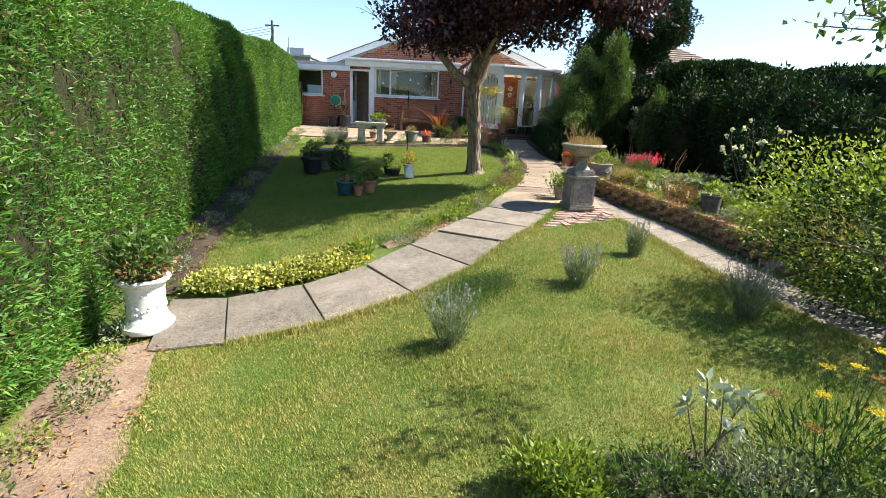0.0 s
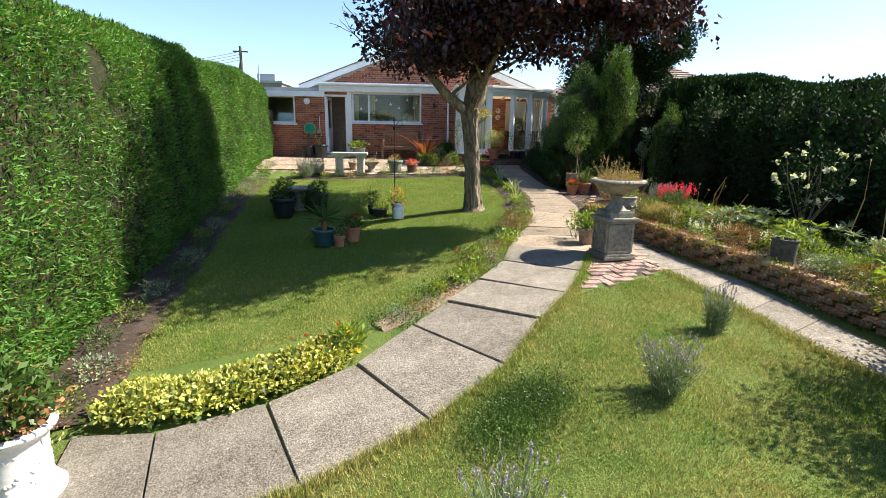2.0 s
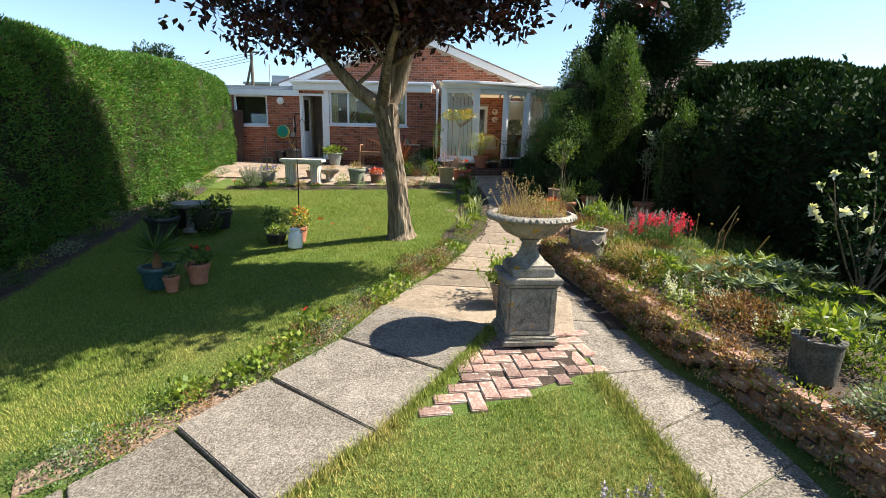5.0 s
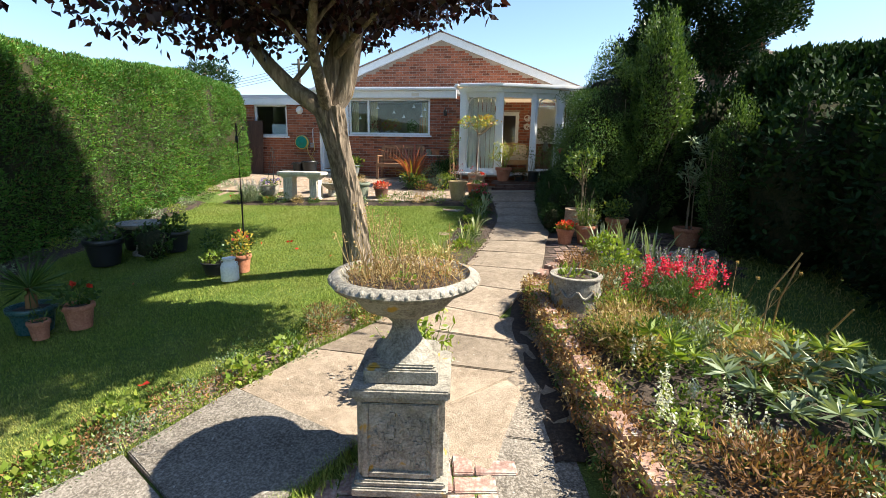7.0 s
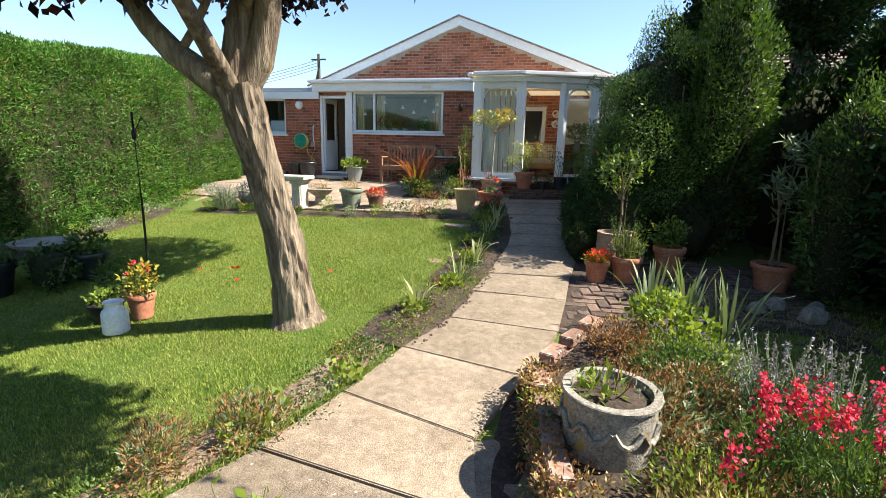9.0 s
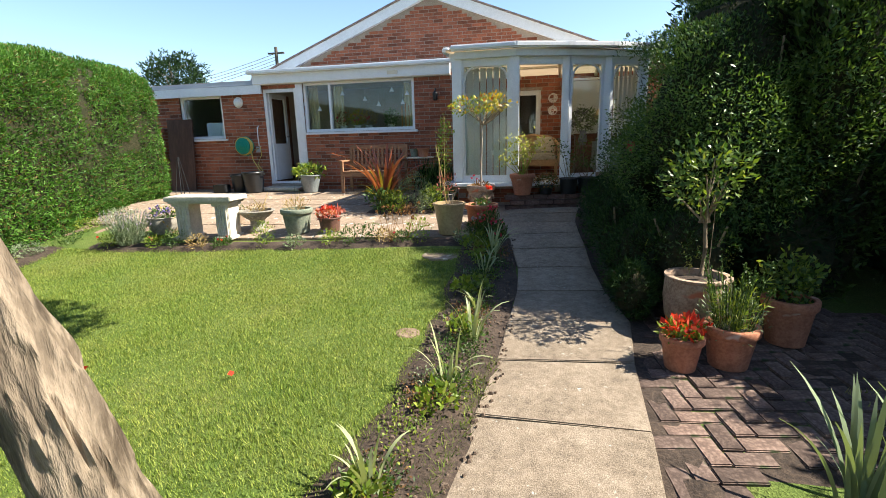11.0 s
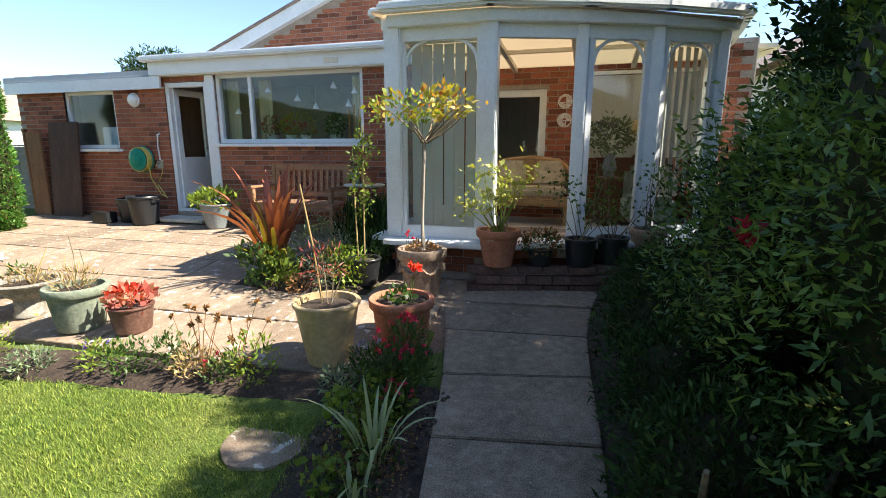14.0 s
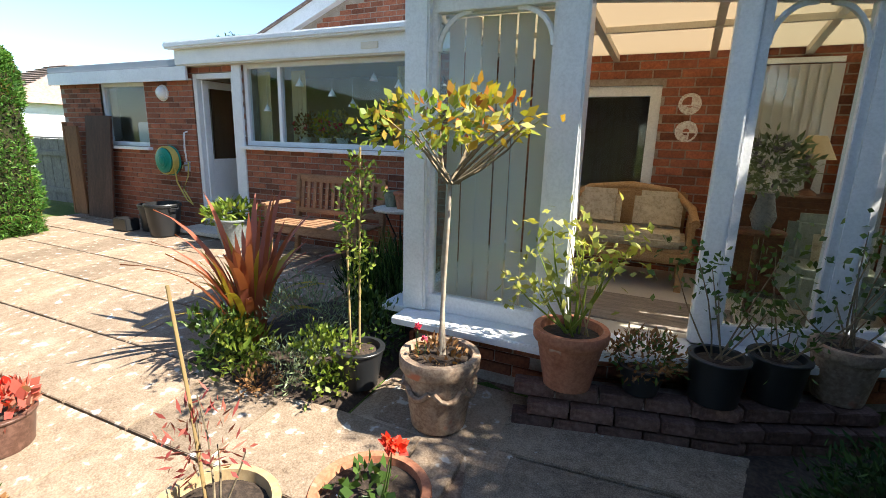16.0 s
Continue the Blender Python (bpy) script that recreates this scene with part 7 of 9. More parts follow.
    # cream-striped irises along the path
    for px, py, n, L in ((1.80, 12.06, 11, 0.42), (1.84, 12.68, 13, 0.42), (1.80, 13.2, 8, 0.30), (1.76, 14.1, 12, 0.36), (1.78, 14.66, 20, 0.46), (1.62, 11.2, 16, 0.42), (1.80, 14.4, 8, 0.3)):
        t = thing("striped_iris", (px, py, gz(px, py)), "cream-edged iris with arching strap leaves beside the path", "plant", "striped irises")
        strap(t, n, L, 0.019, STRIPE, rng, arch=0.75, spread=0.06)
        tuft(t, (0, 0, 0.04), (0.12, 0.12, 0.06), 90, (0.04, 0.018), SHRUB, rng, up=0.7)


# ---- patio ----
def build_patio():
    rng = rnd(91)
    strip("patio_edge_bed", [(-4.1, 15.03), (-2.4, 15.02), (-0.6, 15.08), (1.55, 15.22)], 0.36, "narrow planted soil strip between lawn and patio", SOIL, 0.012)
    zt = lambda x, y: gz(x, y) + 0.018
    x, y = -2.34, 15.30
    t = thing("stone_bench", (x, y, zt(x, y)), "pale cast-stone garden bench on two fluted legs", "bench", rz=4)
    part("seat_slab", Mesh().box((0, 0, 0.575), (1.0, 0.44, 0.07)).box((0, 0, 0.525), (0.94, 0.39, 0.03)), PALE_STONE, t, bevel=0.012)
    for s in (-1, 1):
        leg = Mesh().box((s * 0.30, 0, 0.265), (0.20, 0.28, 0.44)).box((s * 0.30, 0, 0.025), (0.25, 0.34, 0.05)).box((s * 0.30, 0, 0.49), (0.26, 0.33, 0.045))
        lg = part("leg", leg, PALE_STONE, t, bevel=0.01)
        for k in range(4):
            part("flute", Mesh().tube([(s * 0.30 - 0.066 + k * 0.044, -0.141, 0.07), (s * 0.30 - 0.066 + k * 0.044, -0.141, 0.46)], 0.014, 8), PALE_STONE, lg, smooth=60)
    x, y = -3.55, 15.10
    t = thing("lavender_bush", (x, y, gz(x, y)), "silvery lavender bush at the patio edge", "plant")
    wands(t, 130, 0.48, 0.33, SILVER, LAVENDER, rng, leaf_mat=SILVER, tip=0.07, base=0.12)
    tuft(t, (0, 0, 0.16), (0.27, 0.25, 0.2), 1300, (0.055, 0.008), SILVER, rng, "grey_foliage", up=1.0)
    x, y = -3.30, 15.52
    t = pot("stone_trough_pot", (x, y, zt(x, y)), 0.21, 0.25, STONE, "rounded stone pot of violet and orange pansies", style="round", taper=0.7)
    tuft(t, (0, 0, 0.29), (0.23, 0.23, 0.1), 360, (0.045, 0.022), SHRUB, rng)
    blooms(t, np.column_stack([rng.normal(size=(22, 2)) * 0.11, rng.uniform(0.30, 0.40, 22)]), 0.03, BLUE_PETAL, rng, petals=9)
    blooms(t, np.column_stack([rng.normal(size=(5, 2)) * 0.08 + 0.06, rng.uniform(0.33, 0.38, 5)]), 0.026, YELLOW, rng, "orange_flower", 9)
    x, y = -2.35, 15.95
    t = pot("terracotta_pot", (x, y, zt(x, y)), 0.14, 0.2, OLD_TERRA, "old terracotta pot behind the stone bench", style="rim")
    tuft(t, (0, 0, 0.22), (0.12, 0.12, 0.06), 80, (0.05, 0.02), SHRUB, rng)
    x, y = -1.78, 15.62
    t = pot("stone_bowl_urn", (x, y, zt(x, y)), 0.24, 0.30, STONE, "low stone bowl urn with dry stalks", style="flare", taper=0.42)
    tuft(t, (0, 0, 0.32), (0.17, 0.17, 0.06), 150, (0.05, 0.012), STRAW, rng, up=0.9)
    stalks(t, (0.05, 0, 0.25), [(0.1, -0.2, 0.5), (0.15, 0.1, 0.55)], 0.009, STRAW, rng)
    x, y = -1.08, 15.52
    t = pot("grey_green_tub", (x, y, zt(x, y)), 0.21, 0.34, GREEN_POT, "ribbed grey-green tub with wispy dry grass", style="rim", taper=0.74)
    tuft(t, (0, 0, 0.38), (0.15, 0.15, 0.09), 220, (0.09, 0.007), STRAW, rng, up=1.5)
    stalks(t, (0, 0, 0.3), [(0.0, 0.0, 0.72), (0.05, 0.03, 0.62)], 0.003, SHRUB, rng)
    x, y = -0.60, 15.55
    t = pot("brown_pot", (x, y, zt(x, y)), 0.155, 0.20, surface("brown_glaze", (0.06, 0.03, 0.02), (0.12, 0.06, 0.045), (0.2, 0.11, 0.08), 0.4), "brown banded pot with a pink-red leafy plant", taper=0.8)
    tuft(t, (0, 0, 0.24), (0.18, 0.18, 0.07), 130, (0.075, 0.05), leafy("coral_leaf", (0.45, 0.10, 0.09), (0.62, 0.22, 0.18), (0.70, 0.42, 0.34), 0.3), rng, up=0.8)
    tuft(t, (0, 0, 0.29), (0.12, 0.12, 0.05), 60, (0.06, 0.03), RED, rng, "red_leaf", up=1.2)
    # flowers of the edge strip
    for k, (px, py) in enumerate(((-3.0, 14.98), (-2.7, 15.0), (-2.3, 14.95), (-1.95, 15.0), (-1.3, 15.02), (-0.85, 14.98), (-0.4, 15.1), (-0.1, 15.05), (0.35, 15.12), (0.55, 15.15), (0.8, 15.12), (1.35, 15.15), (-3.8, 15.0), (0.1, 15.2))):
        t = thing("edge_plant", (px, py, gz(px, py)), "small bedding plants and weeds along the patio edge", "plant", "patio edge plants")
        mt = (LIME, SHRUB, STRAW, SHRUB, LIME, SILVER)[k % 6]
        h = (0.16, 0.22, 0.18, 0.12, 0.3, 0.14)[k % 6]
        tuft(t, (0, 0, h * 0.5), (0.15, 0.13, h * 0.6), 260, (0.045, 0.014), mt, rng, up=0.8)
        if k % 3 == 0:
            blooms(t, np.column_stack([rng.normal(size=(3, 2)) * 0.07, rng.uniform(h * 0.8, h * 1.1, 3)]), 0.022, (PINK, RED, BLUE_PETAL)[k % 9 // 3], rng, petals=12)
    for px, py in ((0.42, 15.12), (0.62, 15.2)):
        t = thing("seed_head_plant", (px, py, gz(px, py)), "tall spent plant with brown seed heads", "plant")
        tips = [(rng.normal() * 0.12, rng.normal() * 0.08, rng.uniform(0.3, 0.5)) for _ in range(7)]
        stalks(t, (0, 0, 0), tips, 0.004, RUST, rng)
        blooms(t, tips, 0.028, RUST, rng, "seed_head", 16)
    # buff pot with a little maple, terracotta with a geranium
    x, y = 1.13, 15.44
    t = pot("buff_pot", (x, y, zt(x, y)), 0.205, 0.40, BUFF, "tall buff glazed pot with a thin young maple", taper=0.66, lip=0.022, fill=0.9)
    part("cane", Mesh().tube([(-0.02, 0, 0.3), (-0.09, 0.02, 0.75), (-0.17, 0.04, 1.12)], 0.006, 6), STRAW, t, smooth=60)
    stalks(t, (0, 0, 0.34), [(-0.05, 0.02, 0.78), (0.05, 0, 0.65), (-0.1, 0.05, 0.7), (0.1, 0.06, 0.6)], 0.005, TWIG, rng)
    tuft(t, (-0.03, 0.02, 0.64), (0.16, 0.13, 0.14), 110, (0.05, 0.012), leafy("maple_leaf", (0.24, 0.04, 0.05), (0.42, 0.12, 0.11), (0.46, 0.22, 0.18)), rng)
    x, y = 1.50, 15.80
    t = pot("terracotta_pot", (x, y, zt(x, y)), 0.215, 0.30, TERRA, "broad terracotta pot with a red geranium", style="rim", taper=0.8, fill=0.9)
    tuft(t, (-0.02, 0, 0.31), (0.11, 0.11, 0.05), 70, (0.055, 0.04), SHRUB, rng)
    stalks(t, (0.05, 0, 0.28), [(0.09, 0.0, 0.50), (0.07, 0.02, 0.44)], 0.005, SHRUB, rng)
    blooms(t, [(0.08, 0.0, 0.52), (0.11, 0.01, 0.51)], 0.038, RED, rng, petals=22)
    part("plant_label", Mesh().box((-0.05, -0.1, 0.30), (0.02, 0.003, 0.10), tilt=Matrix.Rotation(0.4, 4, "X")), UPVC, t)
    for px, py, mt, h in ((1.60, 15.28, PINK, 0.26), (1.74, 15.30, PINK, 0.22), (1.50, 15.25, LAVENDER, 0.24), (1.72, 15.05, PINK, 0.14), (1.66, 15.45, PINK, 0.34)):
        t = thing("pink_bedding", (px, py, gz(px, py)), "bedding plants with magenta and lilac flowers by the path", "plant", "bedding by the path")
        tuft(t, (0, 0, h * 0.5), (0.13, 0.13, h * 0.5), 260, (0.06, 0.014), SHRUB, rng, up=0.8)
        blooms(t, np.column_stack([rng.normal(size=(8, 2)) * 0.05, rng.uniform(h * 0.85, h * 1.2, 8)]), 0.026, mt, rng, petals=9)
    # island bed with phormium, lavender and herbs
    soil_sheet("island_bed", [(-0.52, 16.4), (0.2, 16.32), (0.88, 16.4), (0.9, 17.1), (0.86, 18.1), (0.2, 18.15), (-0.4, 17.6)], "planted island of soil in the patio", SOIL, 0.05)
    zb = lambda x, y: gz(x, y) + 0.03
    x, y = -0.22, 16.85
    t = thing("red_phormium", (x, y, zb(x, y)), "phormium with arching red, pink and amber sword leaves", "plant")
    strap(t, 36, 1.15, 0.058, PHORM, rng, arch=0.72, spread=0.12, stiff=0.75)
    strap(t, 34, 0.8, 0.045, AUTUMN, rng, "amber_blade", arch=1.0, spread=0.12)
    for px, py, r, h, mt, n, lf, lab in (
            (-0.22, 16.52, 0.26, 0.34, SHRUB, 700, (0.07, 0.03), "sage clump with broad soft leaves"), (0.02, 16.5, 0.22, 0.3, LIME, 500, (0.06, 0.022), "yellow-green leafy clump"),
            (0.30, 16.85, 0.34, 0.50, SILVER, 2200, (0.05, 0.009), "grey lavender bush"), (0.64, 16.58, 0.24, 0.36, LIME, 900, (0.04, 0.026), "bright green mint clump"),
            (0.45, 16.5, 0.2, 0.3, SILVER, 600, (0.045, 0.01), "grey-leaved herb clump"), (0.28, 16.4, 0.13, 0.14, RUST, 200, (0.04, 0.016), "dried herb clump"), (0.72, 17.0, 0.2, 0.4, SHRUB, 500, (0.05, 0.02), "green herb clump")):
        t = thing("herb_clump", (px, py, zb(px, py)), lab + " in the island bed", "plant", "island bed herbs")
        tuft(t, (0, 0, h * 0.5), (r, r, h * 0.6), n, lf, mt, rng, up=0.8, gaps=0.2)
    for px, py in ((0.35, 17.45), (0.62, 17.5), (0.5, 17.8)):
        t = thing("tall_grassy_clump", (px, py, zb(px, py)), "tall dark green upright grassy clump", "plant", "grassy clumps")
        strap(t, 90, 0.72, 0.012, SHRUB, rng, arch=0.25, spread=0.16, stiff=0.5)
        tuft(t, (0, 0, 0.3), (0.2, 0.2, 0.3), 500, (0.12, 0.012), DARK_SHADED_LEAF, rng, up=2.0)
    x, y = 0.80, 16.72
    t = pot("black_plant_pot", (x, y, zb(x, y)), 0.15, 0.24, BLACK_POT, "black pot with a slim climber on two canes")
    for s in (-1, 1):
        part("cane", Mesh().tube([(s * 0.03 - 0.03, 0, 0.1), (s * 0.05 - 0.04, 0.02, 0.95 if s < 0 else 1.4)], 0.007, 6), STRAW, t, smooth=60)
    tuft(t, (0.02, 0, 1.0), (0.13, 0.13, 0.42), 420, (0.042, 0.022), LIME, rng, gaps=0.1)
    # standard shrub in an old pot
    x, y = 1.38, 16.62
    t = pot("garlanded_pot", (x, y, zt(x, y)), 0.20, 0.40, OLD_TERRA, "old garlanded terracotta pot with a tall standard shrub", style="rim", taper=0.72, lip=0.03, fill=0.92)
    for k in range(7):
        a = k * 0.9
        part("garland", Mesh().tube([(0.188 * math.cos(a + s * 0.4), 0.188 * math.sin(a + s * 0.4), 0.255 - 0.05 * (1 - s * s)) for s in (-1, -0.5, 0, 0.5, 1)], 0.016, 6), OLD_TERRA, t, smooth=60)
    m = Mesh()
    m.tube([(0.0, 0, 0.35), (0.012, 0, 0.8), (0.03, 0, 1.28)], [0.013, 0.012, 0.012], 7).tube([(0.02, 0.012, 0.35), (-0.005, 0.01, 0.85), (0.03, 0.0, 1.28)], [0.011, 0.010, 0.010], 7)
    part("stem", m, surface("pale_stem", (0.25, 0.2, 0.15), (0.40, 0.34, 0.27), (0.5, 0.45, 0.38), 0.8), t, smooth=60)
    tips = [(0.03 + 0.40 * math.cos(a) * k, 0.40 * math.sin(a) * k, 1.45 + 0.12 * k) for a, k in zip(rng.uniform(0, 6.283, 16), rng.uniform(0.4, 1.0, 16))]
    stalks(t, (0.03, 0, 1.27), tips, 0.008, TWIG, rng, "branch")
    tuft(t, (0.03, 0, 1.58), (0.45, 0.42, 0.13), 430, (0.065, 0.032), AUTUMN, rng, hollow=0.2, gaps=0.1)
    tuft(t, (-0.15, 0, 1.53), (0.33, 0.36, 0.13), 160, (0.055, 0.028), LIME, rng, "green_leaf", hollow=0.2)
    tuft(t, (0, 0, 0.39), (0.15, 0.15, 0.05), 140, (0.05, 0.02), RUST, rng, "litter")
    blooms(t, [(-0.09, -0.08, 0.55), (-0.04, -0.1, 0.50), (-0.14, 0.02, 0.50)], 0.022, PINK, rng, petals=12)
    stalks(t, (-0.08, -0.06, 0.36), [(-0.09, -0.08, 0.55), (-0.04, -0.1, 0.5), (-0.14, 0.02, 0.5)], 0.003, SHRUB, rng, "flower_stalk")
    # low brick ledge in front of the conservatory
    soil_sheet("worn_paving", [(0.86, 16.35), (1.9, 16.35), (1.9, 17.08), (0.86, 17.1)], "worn concrete paving below the conservatory", PATIO, 0.012)
    led = tagged(new("brick_ledge"), "low ledge of shade-darkened bricks in front of the conservatory", "wall", kind="structure")
    front = [(1.80, 16.84), (2.70, 17.04), (3.46, 17.38)]
    core = [(1.84, 16.88), (2.70, 17.08), (3.44, 17.42), (3.30, 17.60), (2.6, 17.28), (1.86, 17.06)]
    part("core", Mesh().slab(core, 0.905, 0.25), MORTAR, led, smooth=0)
    one = Mesh().box((0, 0, 0), (0.212, 0.10, 0.066)).data("brick", 0.004, smooth=0)
    # brick colours lowered to hold the shade lying over the ledge
    one.materials.append(surface("shaded_ledge_brick", (0.07, 0.04, 0.032), (0.15, 0.08, 0.062), (0.25, 0.16, 0.13), 0.9, 5.0, 50.0, 0.6, 0.006, pick=0.35))
    for row in range(3):
        for a, b in zip(front, front[1:]):
            a, b = Vector(a), Vector(b)
            d = (b - a).normalized()
            n = int((b - a).length / 0.222)
            for k in range(n + 1):
                p = a + d * min((k + (0.5 if row % 2 else 0.15)) * 0.222, (b - a).length)
                w = Vector((-d.y, d.x)) * (0.0 if row < 2 else 0.06)
                part("brick", one, None, led, at=Matrix.Translation((p.x + w.x, p.y + w.y, 0.762 + row * 0.076)) @ Matrix.Rotation(math.atan2(d.y, d.x), 4, "Z"))
    zl = 0.952
    t = pot("terracotta_pot", (1.98, 16.95, zl), 0.185, 0.32, TERRA, "smooth terracotta pot with a leggy yellow-green shrub on the ledge", style="rim", taper=0.66)
    tips = [(rng.normal() * 0.16, rng.normal() * 0.14, rng.uniform(0.5, 0.85)) for _ in range(14)]
    stalks(t, (0, 0, 0.26), tips, 0.007, LIME, rng)
    P = np.concatenate([np.array(p) * np.array([1, 1, 1.0]) + rng.normal(size=(26, 3)) * 0.055 for p in tips])
    part("foliage", leaves("foliage", P, rng.normal(size=P.shape) + np.array([0, 0, 0.3]), 0.055, 0.03, rng), leafy("pale_yellow_leaf", (0.22, 0.28, 0.06), (0.42, 0.42, 0.12), (0.52, 0.50, 0.2)), t)
    stalks(t, (0.08, 0, 0.26), [(0.11, 0, 0.66), (-0.05, 0, 0.78)], 0.005, STRAW, rng, "cane", bend=0.01)
    t = pot("small_grey_pot", (2.34, 17.06, zl), 0.12, 0.15, BLACK_POT, "small dark pot of bronze leaves on the ledge")
    tuft(t, (0, 0, 0.20), (0.19, 0.15, 0.13), 420, (0.04, 0.018), RUST, rng)
    tuft(t, (0, 0, 0.18), (0.19, 0.15, 0.12), 260, (0.04, 0.018), SHRUB, rng, "green_leaf")
    for px, py in ((2.68, 17.14), (2.96, 17.30)):
        t = pot("black_plant_pot", (px, py, zl), 0.14, 0.24, BLACK_POT, "black plastic pot with a thin rose bush on the ledge", group="black pots on the ledge", taper=0.8)
        tips = [(rng.normal() * 0.16, rng.normal() * 0.12, rng.uniform(0.4, 0.8)) for _ in range(8)]
        stalks(t, (0, 0, 0.2), tips, 0.005, TWIG, rng)
        P = np.concatenate([np.array(p) + rng.normal(size=(24, 3)) * 0.07 for p in tips])
        part("foliage", leaves("foliage", P, rng.normal(size=P.shape), 0.042, 0.026, rng), SHRUB, t)
    t = pot("ribbed_pot", (3.27, 17.47, zl), 0.155, 0.30, OLD_TERRA, "ribbed old clay pot with a thorny rose on the ledge", style="rim")
    tips = [(rng.normal() * 0.15, rng.normal() * 0.12, rng.uniform(0.45, 0.85)) for _ in range(9)]
    stalks(t, (0, 0, 0.25), tips, 0.006, TWIG, rng)
    P = np.concatenate([np.array(p) + rng.normal(size=(14, 3)) * 0.07 for p in tips])
    part("foliage", leaves("foliage", P, rng.normal(size=P.shape), 0.042, 0.026, rng), SHRUB, t)


# ---- along the house wall ----
def build_wall_things():
    rng = rnd(101)
    z = PATIO_Z + 0.018
    t = thing("garden_bench", (-1.08, 18.72, z), "weathered teak garden bench with slatted back", "bench")
    for s in (-1, 1):
        part("front_leg", Mesh().box((s * 0.60, -0.24, 0.31), (0.06, 0.06, 0.62)), TEAK, t, bevel=0.006)
        part("back_leg", Mesh().beam((s * 0.60, 0.20, 0), (s * 0.60, 0.30, 0.92), 0.06, 0.06), TEAK, t, bevel=0.006)
        part("armrest", Mesh().box((s * 0.60, -0.02, 0.635), (0.08, 0.58, 0.035)), TEAK, t, bevel=0.008)
    for k in range(6):
        part("seat_slat", Mesh().box((0, -0.24 + k * 0.085, 0.425), (1.22, 0.07, 0.022)), TEAK, t, bevel=0.004)
    part("seat_rail", Mesh().box((0, -0.25, 0.37), (1.2, 0.03, 0.08)), TEAK, t, bevel=0.004)
    part("top_rail", Mesh().box((0, 0.30, 0.90), (1.26, 0.045, 0.09)), TEAK, t, bevel=0.01)
    part("lower_rail", Mesh().box((0, 0.25, 0.52), (1.2, 0.04, 0.06)), TEAK, t, bevel=0.006)
    for k in range(13):
        part("back_slat", Mesh().beam((-0.54 + k * 0.09, 0.255, 0.53), (-0.54 + k * 0.09, 0.298, 0.88), 0.045, 0.018), TEAK, t)
    t = thing("round_table", (-0.12, 18.75, z), "small round grey garden table", "table")
    part("tabletop", Mesh().lathe([(0.26, 0.66), (0.275, 0.67), (0.275, 0.685), (0.26, 0.69)], n=28), PALE_STONE, t, smooth=40)
    for k in range(3):
        a = k * 2.094
        part("leg", Mesh().tube([(0.2 * math.cos(a), 0.2 * math.sin(a), 0), (0.05 * math.cos(a), 0.05 * math.sin(a), 0.4), (0.18 * math.cos(a), 0.18 * math.sin(a), 0.665)], 0.012, 6), BLACK_POT, t, smooth=60)
    t = pot("terracotta_pot", (-0.05, 18.74, z + 0.69), 0.12, 0.17, TERRA, "terracotta pot on the garden table", style="rim")
    t = pot("grey_pot", (-0.25, 18.80, z + 0.69), 0.09, 0.16, GREEN_POT, "small grey-green pot on the garden table")
    t = pot("grey_planter", (-2.52, 18.72, z), 0.23, 0.36, surface("slate_planter", (0.13, 0.15, 0.15), (0.2, 0.225, 0.225), (0.3, 0.32, 0.32), 0.6), "tapered grey planter with fresh green hosta leaves", taper=0.62)
    tuft(t, (0, 0, 0.42), (0.33, 0.30, 0.14), 420, (0.11, 0.045), LIME, rng, up=0.5)
    # bins
    for px, py, r, h in ((-3.86, 18.72, 0.22, 0.44), (-4.28, 18.86, 0.19, 0.38)):
        t = thing("rubber_bin", (px, py, z), "ribbed black plastic garden tub by the back door", "bin", "black tubs")
        m = Mesh()
        n = 48
        prof = [(0.80, 0), (0.82, 0.02), (0.98, 0.9), (1.05, 0.91), (1.06, 0.97), (1.03, 1.0), (0.95, 1.0), (0.80, 0.1), (0.05, 0.08)]
        vs = [(r * k * (1 + (0.02 if i % 2 and 0.01 < q < 0.9 and j < 4 else 0)) * math.cos(i / n * 6.2832), r * k * (1 + (0.02 if i % 2 and j < 4 else 0)) * math.sin(i / n * 6.2832), h * q) for j, (k, q) in enumerate(prof) for i in range(n)]
        fs = [(j * n + i, j * n + (i + 1) % n, (j + 1) * n + (i + 1) % n, (j + 1) * n + i) for j in range(len(prof) - 1) for i in range(n)] + [tuple(reversed(range(n)))]
        part("tub", m.add(vs, fs), BLACK_POT, t, smooth=25)
        for s in (-1, 1):
            part("handle", Mesh().tube([(s * r * 1.04, -0.06, h * 0.92), (s * r * 1.18, -0.04, h * 0.86), (s * r * 1.18, 0.04, h * 0.86), (s * r * 1.04, 0.06, h * 0.92)], 0.011, 6), BLACK_POT, t, smooth=60)
    t = thing("seed_tray", (-4.62, 18.66, z), "small black plastic trough on the patio", "trough")
    part("tray", Mesh().box((0, 0, 0.085), (0.30, 0.2, 0.17)), BLACK_POT, t, bevel=0.01)
    # hose reel with its yellow hose
    t = thing("hose_reel", (-4.30, WALL_Y - 0.012, 1.80), "green wall-mounted hose reel wound with yellow hose", "hose reel")
    green = plain("green_plastic", (0.0, 0.22, 0.16), 0.35)
    hose = plain("yellow_hose", (0.62, 0.50, 0.12), 0.45)
    turn = Matrix.Rotation(radians(90), 4, "X")

    def wheel(prof, y0):
        m = Mesh().lathe(prof, n=30)
        m.v = [tuple(turn @ Vector(v) + Vector((0, y0, 0))) for v in m.v]
        return m
    part("front_disc", wheel([(0.04, 0.205), (0.10, 0.20), (0.105, 0.19), (0.165, 0.19), (0.178, 0.18), (0.175, 0.17), (0.05, 0.17)], 0), green, t, smooth=40)
